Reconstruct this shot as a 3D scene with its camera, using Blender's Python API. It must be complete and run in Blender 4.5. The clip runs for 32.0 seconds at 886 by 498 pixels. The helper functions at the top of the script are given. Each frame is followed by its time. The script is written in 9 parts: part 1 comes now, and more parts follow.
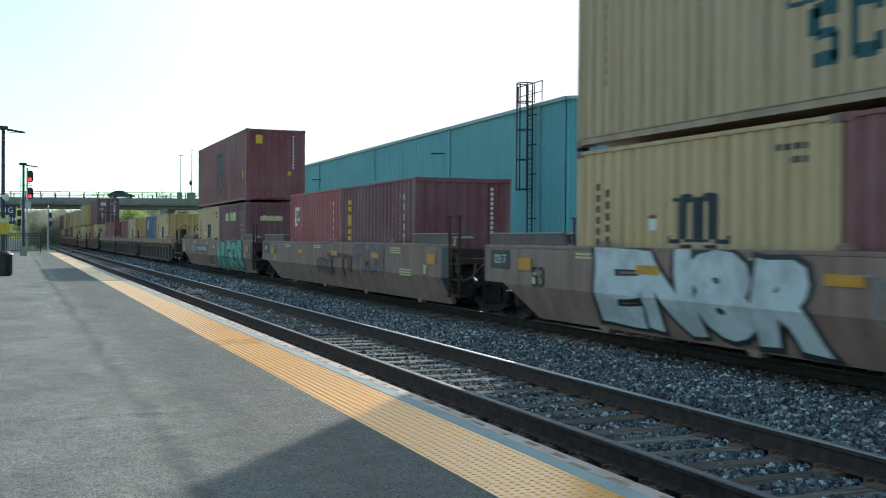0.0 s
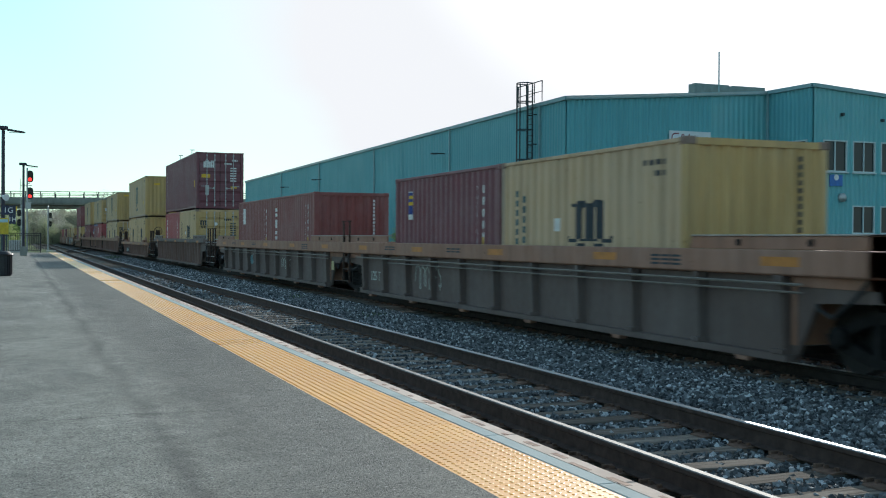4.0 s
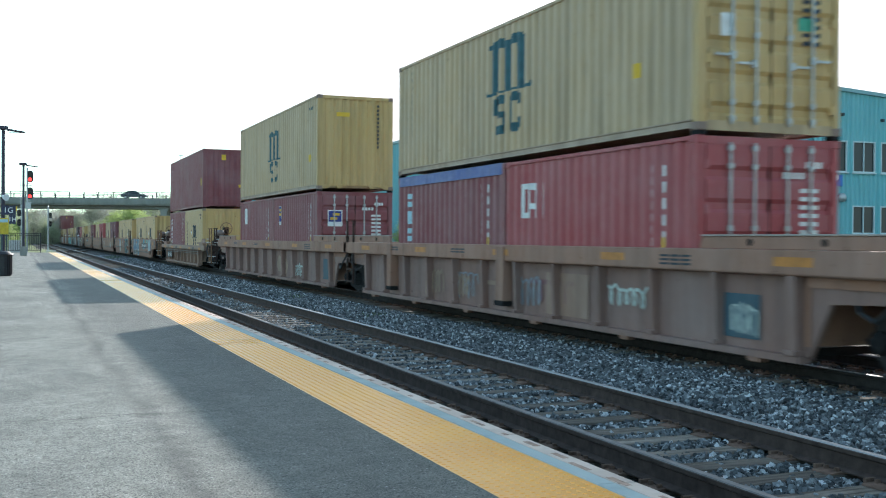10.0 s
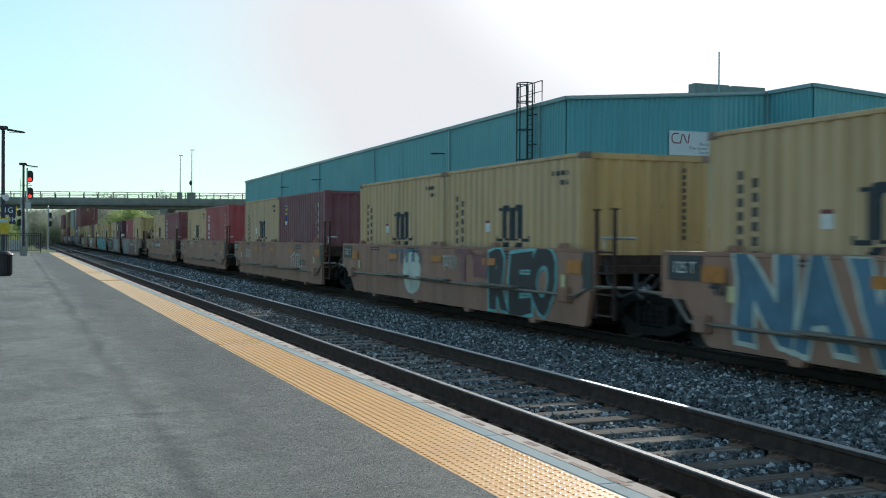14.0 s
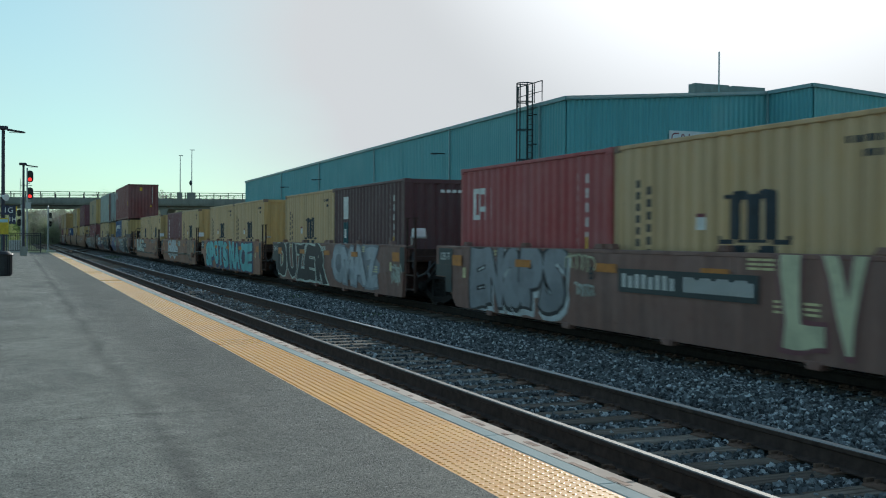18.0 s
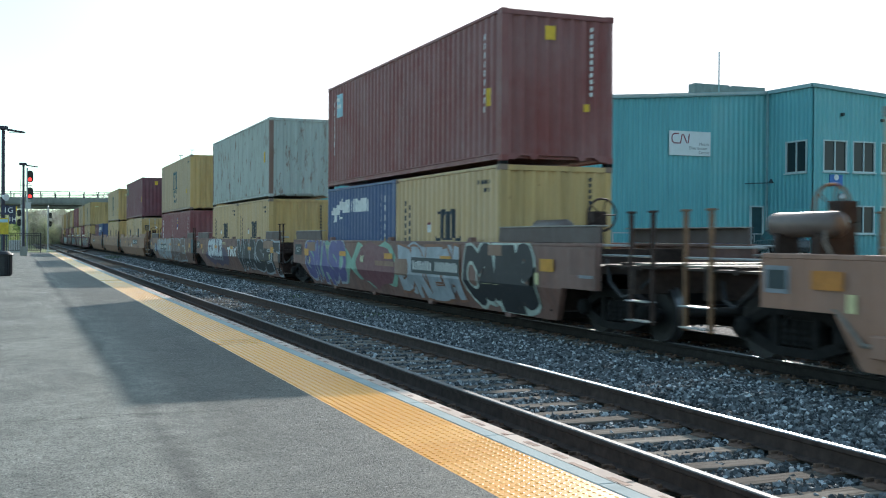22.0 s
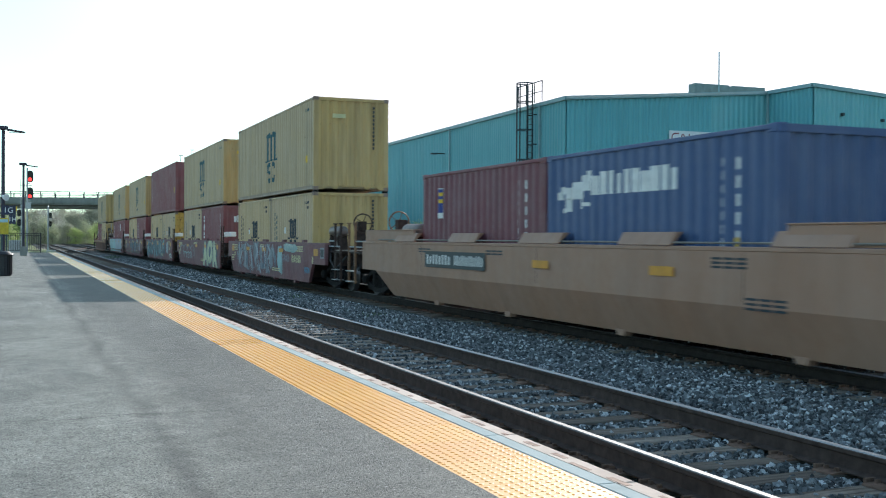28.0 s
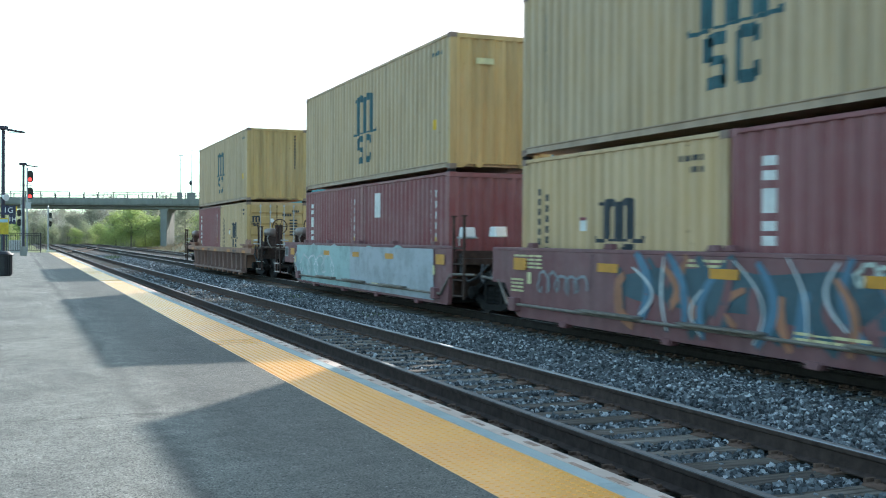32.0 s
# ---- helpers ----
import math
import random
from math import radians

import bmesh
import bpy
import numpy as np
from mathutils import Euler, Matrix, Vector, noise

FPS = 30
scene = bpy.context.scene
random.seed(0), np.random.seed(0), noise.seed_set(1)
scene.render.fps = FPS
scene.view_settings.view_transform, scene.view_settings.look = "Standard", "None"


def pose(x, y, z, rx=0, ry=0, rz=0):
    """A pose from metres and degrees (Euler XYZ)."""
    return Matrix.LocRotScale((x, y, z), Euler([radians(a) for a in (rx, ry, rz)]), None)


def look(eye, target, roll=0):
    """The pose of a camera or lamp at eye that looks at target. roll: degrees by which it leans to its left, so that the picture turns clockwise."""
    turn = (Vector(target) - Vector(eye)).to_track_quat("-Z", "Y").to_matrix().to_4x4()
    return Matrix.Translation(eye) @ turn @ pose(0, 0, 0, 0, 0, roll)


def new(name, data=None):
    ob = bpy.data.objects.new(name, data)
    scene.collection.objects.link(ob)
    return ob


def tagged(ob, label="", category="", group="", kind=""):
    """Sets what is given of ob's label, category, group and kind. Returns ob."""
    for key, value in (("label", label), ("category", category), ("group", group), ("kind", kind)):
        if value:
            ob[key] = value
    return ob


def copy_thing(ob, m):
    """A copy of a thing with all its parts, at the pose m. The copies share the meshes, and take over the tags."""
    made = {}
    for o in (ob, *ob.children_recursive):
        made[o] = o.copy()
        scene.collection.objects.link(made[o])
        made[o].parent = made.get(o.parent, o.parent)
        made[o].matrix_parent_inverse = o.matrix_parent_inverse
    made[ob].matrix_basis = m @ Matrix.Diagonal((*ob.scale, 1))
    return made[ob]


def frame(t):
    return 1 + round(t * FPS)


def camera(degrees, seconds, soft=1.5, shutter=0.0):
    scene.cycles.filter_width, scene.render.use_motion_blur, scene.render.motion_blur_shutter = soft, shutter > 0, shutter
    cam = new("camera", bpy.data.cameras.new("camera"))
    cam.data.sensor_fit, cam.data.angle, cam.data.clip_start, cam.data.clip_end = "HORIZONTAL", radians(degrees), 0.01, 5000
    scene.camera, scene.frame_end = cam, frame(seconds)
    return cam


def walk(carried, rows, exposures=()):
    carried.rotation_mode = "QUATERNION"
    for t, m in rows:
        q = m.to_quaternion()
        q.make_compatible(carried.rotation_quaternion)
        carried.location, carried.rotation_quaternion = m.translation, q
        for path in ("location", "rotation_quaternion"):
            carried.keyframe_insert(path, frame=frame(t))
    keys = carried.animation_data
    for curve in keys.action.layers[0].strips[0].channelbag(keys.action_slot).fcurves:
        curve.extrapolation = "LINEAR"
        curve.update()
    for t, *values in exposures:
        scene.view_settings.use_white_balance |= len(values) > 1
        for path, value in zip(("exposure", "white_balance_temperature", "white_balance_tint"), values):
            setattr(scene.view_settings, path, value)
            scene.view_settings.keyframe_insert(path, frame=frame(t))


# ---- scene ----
cam = camera(44.92, 32.0, 1.1, 0.2)
EYE = (0.0, 0.0, 1.506)
AIM = (math.sin(radians(21.628)) * math.cos(radians(-0.55)), math.cos(radians(21.628)) * math.cos(radians(-0.55)), 1.506 + math.sin(radians(-0.55)))
STAND = look(EYE, AIM, 0.36)
walk(cam, [(0, STAND), (32, STAND)],
     exposures=[(0, 0.08, 6400, 9), (1.1, -0.02, 6450, 9), (1.9, 0.22, 6400, 9), (2.6, 0.25, 6400, 9), (4.5, -0.25, 6250, 6), (5, -0.25, 6250, 6), (5.6, 0.02, 6350, 8), (7, 0.38, 6320, 10), (9, 0.66, 6250, 10), (11.5, 0.56, 6250, 10), (13, 0.0, 6450, 10),
                (14.5, -0.4, 6200, 6), (17, -0.6, 6220, 4), (20, -0.61, 6220, 4), (21.5, 0.03, 6400, 9), (22.6, 0.46, 6350, 10), (26, 0.37, 6280, 10), (28.5, 0.33, 6220, 10), (30, 0.76, 6200, 10), (32, 0.72, 6250, 10)])

# ---- world and sun ----
SUN_WAY = Vector((7.65, 9.8, 5.64)).normalized()
world = bpy.data.worlds.new("sky")
scene.world = world
world.use_nodes = True
wn, wl = world.node_tree.nodes, world.node_tree.links
wn.clear()
sky = wn.new("ShaderNodeTexSky")
sky.sky_type, sky.sun_disc = "NISHITA", False
sky.sun_elevation = math.asin(SUN_WAY.z)
sky.sun_rotation = math.atan2(SUN_WAY.x, SUN_WAY.y)
sky.air_density, sky.dust_density, sky.ozone_density = 1.0, 0.6, 1.5
coord = wn.new("ShaderNodeTexCoord")
stretch = wn.new("ShaderNodeMapping")
stretch.inputs["Scale"].default_value = (1.0, 1.0, 3.0)
veil = wn.new("ShaderNodeTexNoise")
veil.inputs["Scale"].default_value = 1.6
veil.inputs["Detail"].default_value = 5.0
veil.inputs["Roughness"].default_value = 0.5
ramp = wn.new("ShaderNodeValToRGB")
ramp.color_ramp.elements[0].position, ramp.color_ramp.elements[1].position = 0.30, 0.62
ramp.color_ramp.elements[0].color = (0.05, 0.05, 0.05, 1)
ramp.color_ramp.elements[1].color = (0.20, 0.20, 0.20, 1)
toward = wn.new("ShaderNodeVectorMath")
toward.operation = "DOT_PRODUCT"
toward.inputs[1].default_value = SUN_WAY
thick = wn.new("ShaderNodeMapRange")
thick.interpolation_type = "SMOOTHSTEP"
thick.inputs["From Min"].default_value, thick.inputs["From Max"].default_value = 0.77, 0.965
thick.inputs["To Min"].default_value, thick.inputs["To Max"].default_value = 0.0, 0.80
veil_sum = wn.new("ShaderNodeMath")
veil_sum.operation, veil_sum.use_clamp = "ADD", True
cloud = wn.new("ShaderNodeMixRGB")
cloud.inputs["Color2"].default_value = (7.2, 7.08, 7.28, 1)
back = wn.new("ShaderNodeBackground")
back.inputs["Strength"].default_value = 0.145
wout = wn.new("ShaderNodeOutputWorld")
wl.new(coord.outputs["Generated"], stretch.inputs["Vector"])
wl.new(stretch.outputs["Vector"], veil.inputs["Vector"])
wl.new(veil.outputs["Fac"], ramp.inputs["Fac"])
wl.new(coord.outputs["Generated"], toward.inputs[0])
wl.new(toward.outputs["Value"], thick.inputs["Value"])
wl.new(thick.outputs["Result"], veil_sum.inputs[0])
wl.new(ramp.outputs["Color"], veil_sum.inputs[1])
# pale haze towards the horizon
rise = wn.new("ShaderNodeSeparateXYZ")
wl.new(coord.outputs["Generated"], rise.inputs["Vector"])
low_haze = wn.new("ShaderNodeMapRange")
low_haze.interpolation_type = "SMOOTHSTEP"
low_haze.inputs["From Min"].default_value, low_haze.inputs["From Max"].default_value = 0.06, 0.42
low_haze.inputs["To Min"].default_value, low_haze.inputs["To Max"].default_value = 0.34, 0.0
wl.new(rise.outputs["Z"], low_haze.inputs["Value"])
all_veil = wn.new("ShaderNodeMath")
all_veil.operation, all_veil.use_clamp = "ADD", True
wl.new(veil_sum.outputs["Value"], all_veil.inputs[0])
wl.new(low_haze.outputs["Result"], all_veil.inputs[1])
wl.new(all_veil.outputs["Value"], cloud.inputs["Fac"])
deep = wn.new("ShaderNodeMixRGB")
deep.blend_type = "MULTIPLY"
deep.inputs["Fac"].default_value = 1.0
deep.inputs["Color2"].default_value = (0.76, 1.38, 1.30, 1)
wl.new(sky.outputs["Color"], deep.inputs["Color1"])
wl.new(deep.outputs["Color"], cloud.inputs["Color1"])
aureole = wn.new("ShaderNodeMapRange")
aureole.interpolation_type = "SMOOTHSTEP"
aureole.inputs["From Min"].default_value, aureole.inputs["From Max"].default_value = 0.93, 1.0
aureole.inputs["To Min"].default_value, aureole.inputs["To Max"].default_value = 1.0, 2.0
wl.new(toward.outputs["Value"], aureole.inputs["Value"])
bright = wn.new("ShaderNodeVectorMath")
bright.operation = "SCALE"
wl.new(cloud.outputs["Color"], bright.inputs[0])
wl.new(aureole.outputs["Result"], bright.inputs["Scale"])
wl.new(bright.outputs["Vector"], back.inputs["Color"])
wl.new(back.outputs["Background"], wout.inputs["Surface"])

sun_data = bpy.data.lights.new("sun", "SUN")
sun_data.energy, sun_data.angle, sun_data.color = 3.6, radians(0.6), (1.0, 0.94, 0.86)
sun = new("sun", sun_data)
sun.matrix_world = look(SUN_WAY * 60, (0, 0, 0))

# ---- mesh helpers ----


class Shape:
    """Collects faces of one mesh."""

    def __init__(self):
        self.v, self.f = [], []

    def add(self, verts, faces):
        n = len(self.v)
        self.v += [tuple(p) for p in verts]
        self.f += [tuple(i + n for i in q) for q in faces]
        return self

    def box(self, x0, x1, y0, y1, z0, z1):
        v = [(x, y, z) for x in (x0, x1) for y in (y0, y1) for z in (z0, z1)]
        return self.add(v, [(0, 1, 3, 2), (4, 6, 7, 5), (0, 4, 5, 1), (2, 3, 7, 6), (0, 2, 6, 4), (1, 5, 7, 3)])

    def slab(self, outline, axis, a, b):
        """A flat outline of (u, w) pulled from a to b along an axis: x takes (y, z), y takes (x, z), z takes (x, y)."""
        n = len(outline)
        def at(u, w, k):
            return {"x": (k, u, w), "y": (u, k, w), "z": (u, w, k)}[axis]
        v = [at(u, w, a) for u, w in outline] + [at(u, w, b) for u, w in outline]
        f = [tuple(range(n))[::-1], tuple(range(n, 2 * n))] + [(i, (i + 1) % n, n + (i + 1) % n, n + i) for i in range(n)]
        return self.add(v, f)

    def plate(self, points, faces, a, b):
        """Flat faces over (y, z) points, pulled from a to b along x, with their rims."""
        n = len(points)
        once = {}
        for f in faces:
            for i, j in zip(f, f[1:] + f[:1]):
                once[(min(i, j), max(i, j))] = None if (min(i, j), max(i, j)) in once else (i, j)
        rims = [(e[0], e[1], n + e[1], n + e[0]) for e in once.values() if e]
        return self.add([(a, u, w) for u, w in points] + [(b, u, w) for u, w in points], [tuple(f) for f in faces] + [tuple(n + i for i in f)[::-1] for f in faces] + rims)

    def rod(self, p, q, r, sides=8, r2=None):
        p, q = Vector(p), Vector(q)
        t = (q - p).to_track_quat("Z", "Y")
        r2 = r if r2 is None else r2
        v = []
        for c, rad in ((p, r), (q, r2)):
            v += [c + t @ Vector((rad * math.cos(2 * math.pi * i / sides), rad * math.sin(2 * math.pi * i / sides), 0)) for i in range(sides)]
        f = [(i, (i + 1) % sides, sides + (i + 1) % sides, sides + i) for i in range(sides)]
        return self.add(v, f + [tuple(range(sides))[::-1], tuple(range(sides, 2 * sides))])

    def path(self, points, r, sides=6):
        """A bent tube in one piece."""
        pts = [Vector(p) for p in points]
        closed = (pts[0] - pts[-1]).length < 1e-6
        n = len(pts)
        v, up = [], None
        for i, p in enumerate(pts):
            a = pts[i] - pts[i - 1] if i else (pts[-1] - pts[-2] if closed else pts[1] - pts[0])
            b = pts[i + 1] - pts[i] if i < n - 1 else (pts[1] - pts[0] if closed else pts[-1] - pts[-2])
            t = (a.normalized() + b.normalized()).normalized()
            if up is None:
                up = t.orthogonal().normalized()
            up = (up - t * up.dot(t)).normalized()
            side = t.cross(up)
            wide = 1 / max(0.5, t.dot(b.normalized()))
            v += [p + (up * math.cos(2 * math.pi * k / sides) + side * math.sin(2 * math.pi * k / sides)) * r * wide for k in range(sides)]
        f = [(i * sides + k, i * sides + (k + 1) % sides, (i + 1) * sides + (k + 1) % sides, (i + 1) * sides + k) for i in range(n - 1) for k in range(sides)]
        if not closed:
            f += [tuple(range(sides))[::-1], tuple(range((n - 1) * sides, n * sides))]
        return self.add(v, f)

    def ring(self, centre, axis, r, thick, n=20, sides=6):
        t = Vector(axis).to_track_quat("Z", "Y")
        pts = [Vector(centre) + t @ Vector((r * math.cos(2 * math.pi * i / n), r * math.sin(2 * math.pi * i / n), 0)) for i in range(n + 1)]
        return self.path(pts, thick, sides)

    def lathe(self, outline, centre, axis, sides=24):
        """(radius, height) pairs spun about an axis."""
        t, c = Vector(axis).to_track_quat("Z", "Y"), Vector(centre)
        v, n = [], len(outline)
        for r, h in outline:
            v += [c + t @ Vector((r * math.cos(2 * math.pi * i / sides), r * math.sin(2 * math.pi * i / sides), h)) for i in range(sides)]
        f = [(k * sides + i, k * sides + (i + 1) % sides, (k + 1) * sides + (i + 1) % sides, (k + 1) * sides + i) for k in range(n - 1) for i in range(sides)]
        return self.add(v, f + [tuple(range(sides))[::-1], tuple(range((n - 1) * sides, n * sides))])

    def mesh(self, name, material, bevel=0.0, smooth=False):
        me = bpy.data.meshes.new(name)
        me.from_pydata(self.v, [], self.f)
        if bevel:
            bm = bmesh.new()
            bm.from_mesh(me)
            bmesh.ops.recalc_face_normals(bm, faces=bm.faces)
            edges = [e for e in bm.edges if len(e.link_faces) == 2 and e.calc_face_angle(0) > 0.5]
            bmesh.ops.bevel(bm, geom=edges, offset=bevel, segments=1, affect="EDGES")
            bm.to_mesh(me)
            bm.free()
        else:
            bm = bmesh.new()
            bm.from_mesh(me)
            bmesh.ops.recalc_face_normals(bm, faces=bm.faces)
            bm.to_mesh(me)
            bm.free()
        if smooth:
            me.polygons.foreach_set("use_smooth", [True] * len(me.polygons))
        me.materials.append(material)
        me.update()
        return me


def part(name, shape, material, parent, label="", at=None, bevel=0.0, smooth=False):
    """One mesh object under a thing or a part."""
    me = shape if isinstance(shape, bpy.types.Mesh) else shape.mesh(name, material, bevel, smooth)
    ob = new(name, me)
    ob.parent = parent
    if at is not None:
        ob.matrix_basis = at if isinstance(at, Matrix) else Matrix.Translation(at)
    if label:
        ob["label"] = label
    return ob


def thing(name, label, category, m=None, group="", kind=""):
    ob = new(name)
    ob.empty_display_size = 0.2
    ob.matrix_basis = m if m is not None else Matrix()
    return tagged(ob, label, category, group, kind)


CACHE = {}


def cached(key, make):
    if key not in CACHE:
        CACHE[key] = make()
    return CACHE[key]


# ---- materials ----


def material(name):
    m = bpy.data.materials.new(name)
    m.use_nodes = True
    n, l = m.node_tree.nodes, m.node_tree.links
    return m, n, l, n["Principled BSDF"]


def noise_node(n, l, scale, detail=4.0, rough=0.55, squash=None, vector=None):
    tex = n.new("ShaderNodeTexNoise")
    tex.inputs["Scale"].default_value, tex.inputs["Detail"].default_value, tex.inputs["Roughness"].default_value = scale, detail, rough
    mapping = n.new("ShaderNodeMapping")
    if squash:
        mapping.inputs["Scale"].default_value = squash
    l.new(vector, mapping.inputs["Vector"])
    l.new(mapping.outputs["Vector"], tex.inputs["Vector"])
    return tex


def steps(n, l, source, a, b, ca=(0, 0, 0), cb=(1, 1, 1)):
    r = n.new("ShaderNodeValToRGB")
    e = r.color_ramp.elements
    e[0].position, e[1].position = a, b
    e[0].color, e[1].color = (*ca, 1), (*cb, 1)
    l.new(source, r.inputs["Fac"])
    return r.outputs["Color"]


def blend(n, l, fac, a, b, how="MIX"):
    x = n.new("ShaderNodeMixRGB")
    x.blend_type = how
    for sock, val in (("Fac", fac), ("Color1", a), ("Color2", b)):
        if isinstance(val, (int, float)):
            x.inputs[sock].default_value = val
        elif isinstance(val, tuple):
            x.inputs[sock].default_value = (*val, 1)
        else:
            l.new(val, x.inputs[sock])
    return x.outputs["Color"]


def where(n, l, per_object=True):
    """Object coordinates, shifted by each object's own random number."""
    tc = n.new("ShaderNodeTexCoord")
    if not per_object:
        return tc.outputs["Object"]
    info = n.new("ShaderNodeObjectInfo")
    mul = n.new("ShaderNodeVectorMath")
    mul.operation = "SCALE"
    mul.inputs[0].default_value = (37.0, 19.0, 53.0)
    l.new(info.outputs["Random"], mul.inputs["Scale"])
    addv = n.new("ShaderNodeVectorMath")
    l.new(tc.outputs["Object"], addv.inputs[0])
    l.new(mul.outputs["Vector"], addv.inputs[1])
    return addv.outputs["Vector"]


def bump(n, l, bsdf, height, strength=0.2, distance=0.01):
    b = n.new("ShaderNodeBump")
    b.inputs["Strength"].default_value, b.inputs["Distance"].default_value = strength, distance
    l.new(height, b.inputs["Height"])
    l.new(b.outputs["Normal"], bsdf.inputs["Normal"])


def paint(name, colour, rough=0.5, rust=0.25, grime=0.4, fade=0.15, metal=0.0, rust_colour=(0.11, 0.05, 0.025), runs=None, ridge_light=0.0, dents=0.0):
    """Weathered paint: faded patches, running streaks of grime, spots of rust."""
    m, n, l, b = material(name)
    vec = where(n, l)
    big = noise_node(n, l, 0.7, 4, 0.6, None, vec)
    streak = noise_node(n, l, 3.0, 5, 0.65, (1.0, 1.0, 0.09), vec)
    spot = noise_node(n, l, 7.0 if not runs else runs, 6, 0.7, None if not runs else (1.0, 1.0, 0.28), vec)
    fine = noise_node(n, l, 60.0, 3, 0.6, None, vec)
    faded = tuple(min(1.0, c * (1 - fade) + fade * 0.55) for c in colour)
    col = blend(n, l, steps(n, l, big.outputs["Fac"], 0.35, 0.7), colour, faded)
    dark = tuple(c * 0.52 + 0.012 for c in colour)
    g = n.new("ShaderNodeMath")
    g.operation = "MULTIPLY"
    g.inputs[1].default_value = grime
    l.new(steps(n, l, streak.outputs["Fac"], 0.42, 0.72), g.inputs[0])
    col = blend(n, l, g.outputs[0], col, dark)
    if ridge_light:
        # paler on the proud ridges of a corrugated side: light stripes put into the colour
        tc = n.new("ShaderNodeTexCoord")
        sep = n.new("ShaderNodeSeparateXYZ")
        l.new(tc.outputs["Object"], sep.inputs["Vector"])
        out = n.new("ShaderNodeMath")
        out.operation = "ABSOLUTE"
        l.new(sep.outputs["X"], out.inputs[0])
        proud = n.new("ShaderNodeMapRange")
        proud.inputs["From Min"].default_value, proud.inputs["From Max"].default_value = 1.168, 1.206
        proud.inputs["To Max"].default_value = ridge_light
        l.new(out.outputs[0], proud.inputs["Value"])
        col = blend(n, l, proud.outputs["Result"], col, tuple(min(1.0, c * 1.1 + 0.10) for c in colour))
    k = 0.74 - 0.16 * rust
    col = blend(n, l, steps(n, l, spot.outputs["Fac"], k, k + (0.05 if not runs else 0.13)), col, rust_colour)
    l.new(col, b.inputs["Base Color"])
    l.new(steps(n, l, spot.outputs["Fac"], 0.3, 0.8, (rough - 0.1,) * 3, (min(1, rough + 0.25),) * 3), b.inputs["Roughness"])
    b.inputs["Metallic"].default_value = metal
    b.inputs["Specular IOR Level"].default_value = 0.5
    bump(n, l, b, fine.outputs["Fac"], 0.08, 0.004)
    if dents:
        # sheet steel buckled between its welds
        wave = noise_node(n, l, 1.1, 3, 0.5, (1.0, 1.0, 0.7), vec)
        buckle = n.new("ShaderNodeBump")
        buckle.inputs["Strength"].default_value, buckle.inputs["Distance"].default_value = dents, 0.09
        l.new(wave.outputs["Fac"], buckle.inputs["Height"])
        l.new(buckle.outputs["Normal"], b.inputs["Normal"].links[0].from_node.inputs["Normal"])
    return m


def plain(name, colour, rough=0.6, metal=0.0, vary=0.25, scale=6.0):
    m, n, l, b = material(name)
    vec = where(n, l)
    a = noise_node(n, l, scale, 5, 0.6, None, vec)
    low, high = tuple(c * (1 - vary) for c in colour), tuple(min(1, c * (1 + vary)) for c in colour)
    l.new(steps(n, l, a.outputs["Fac"], 0.3, 0.7, low, high), b.inputs["Base Color"])
    b.inputs["Roughness"].default_value, b.inputs["Metallic"].default_value = rough, metal
    b.inputs["Specular IOR Level"].default_value = 0.15 if rough >= 0.7 else 0.5
    bump(n, l, b, a.outputs["Fac"], 0.1, 0.004)
    return m


def glow(name, colour, strength):
    m, n, l, b = material(name)
    b.inputs["Base Color"].default_value = (*colour, 1)
    b.inputs["Emission Color"].default_value = (*colour, 1)
    b.inputs["Emission Strength"].default_value = strength
    return m


def glass_mat(name, tint=(0.02, 0.03, 0.035), rough=0.05):
    m, n, l, b = material(name)
    b.inputs["Base Color"].default_value = (*tint, 1)
    b.inputs["Roughness"].default_value = rough
    b.inputs["Specular IOR Level"].default_value = 0.3
    return m


SEAM_X = 0.88


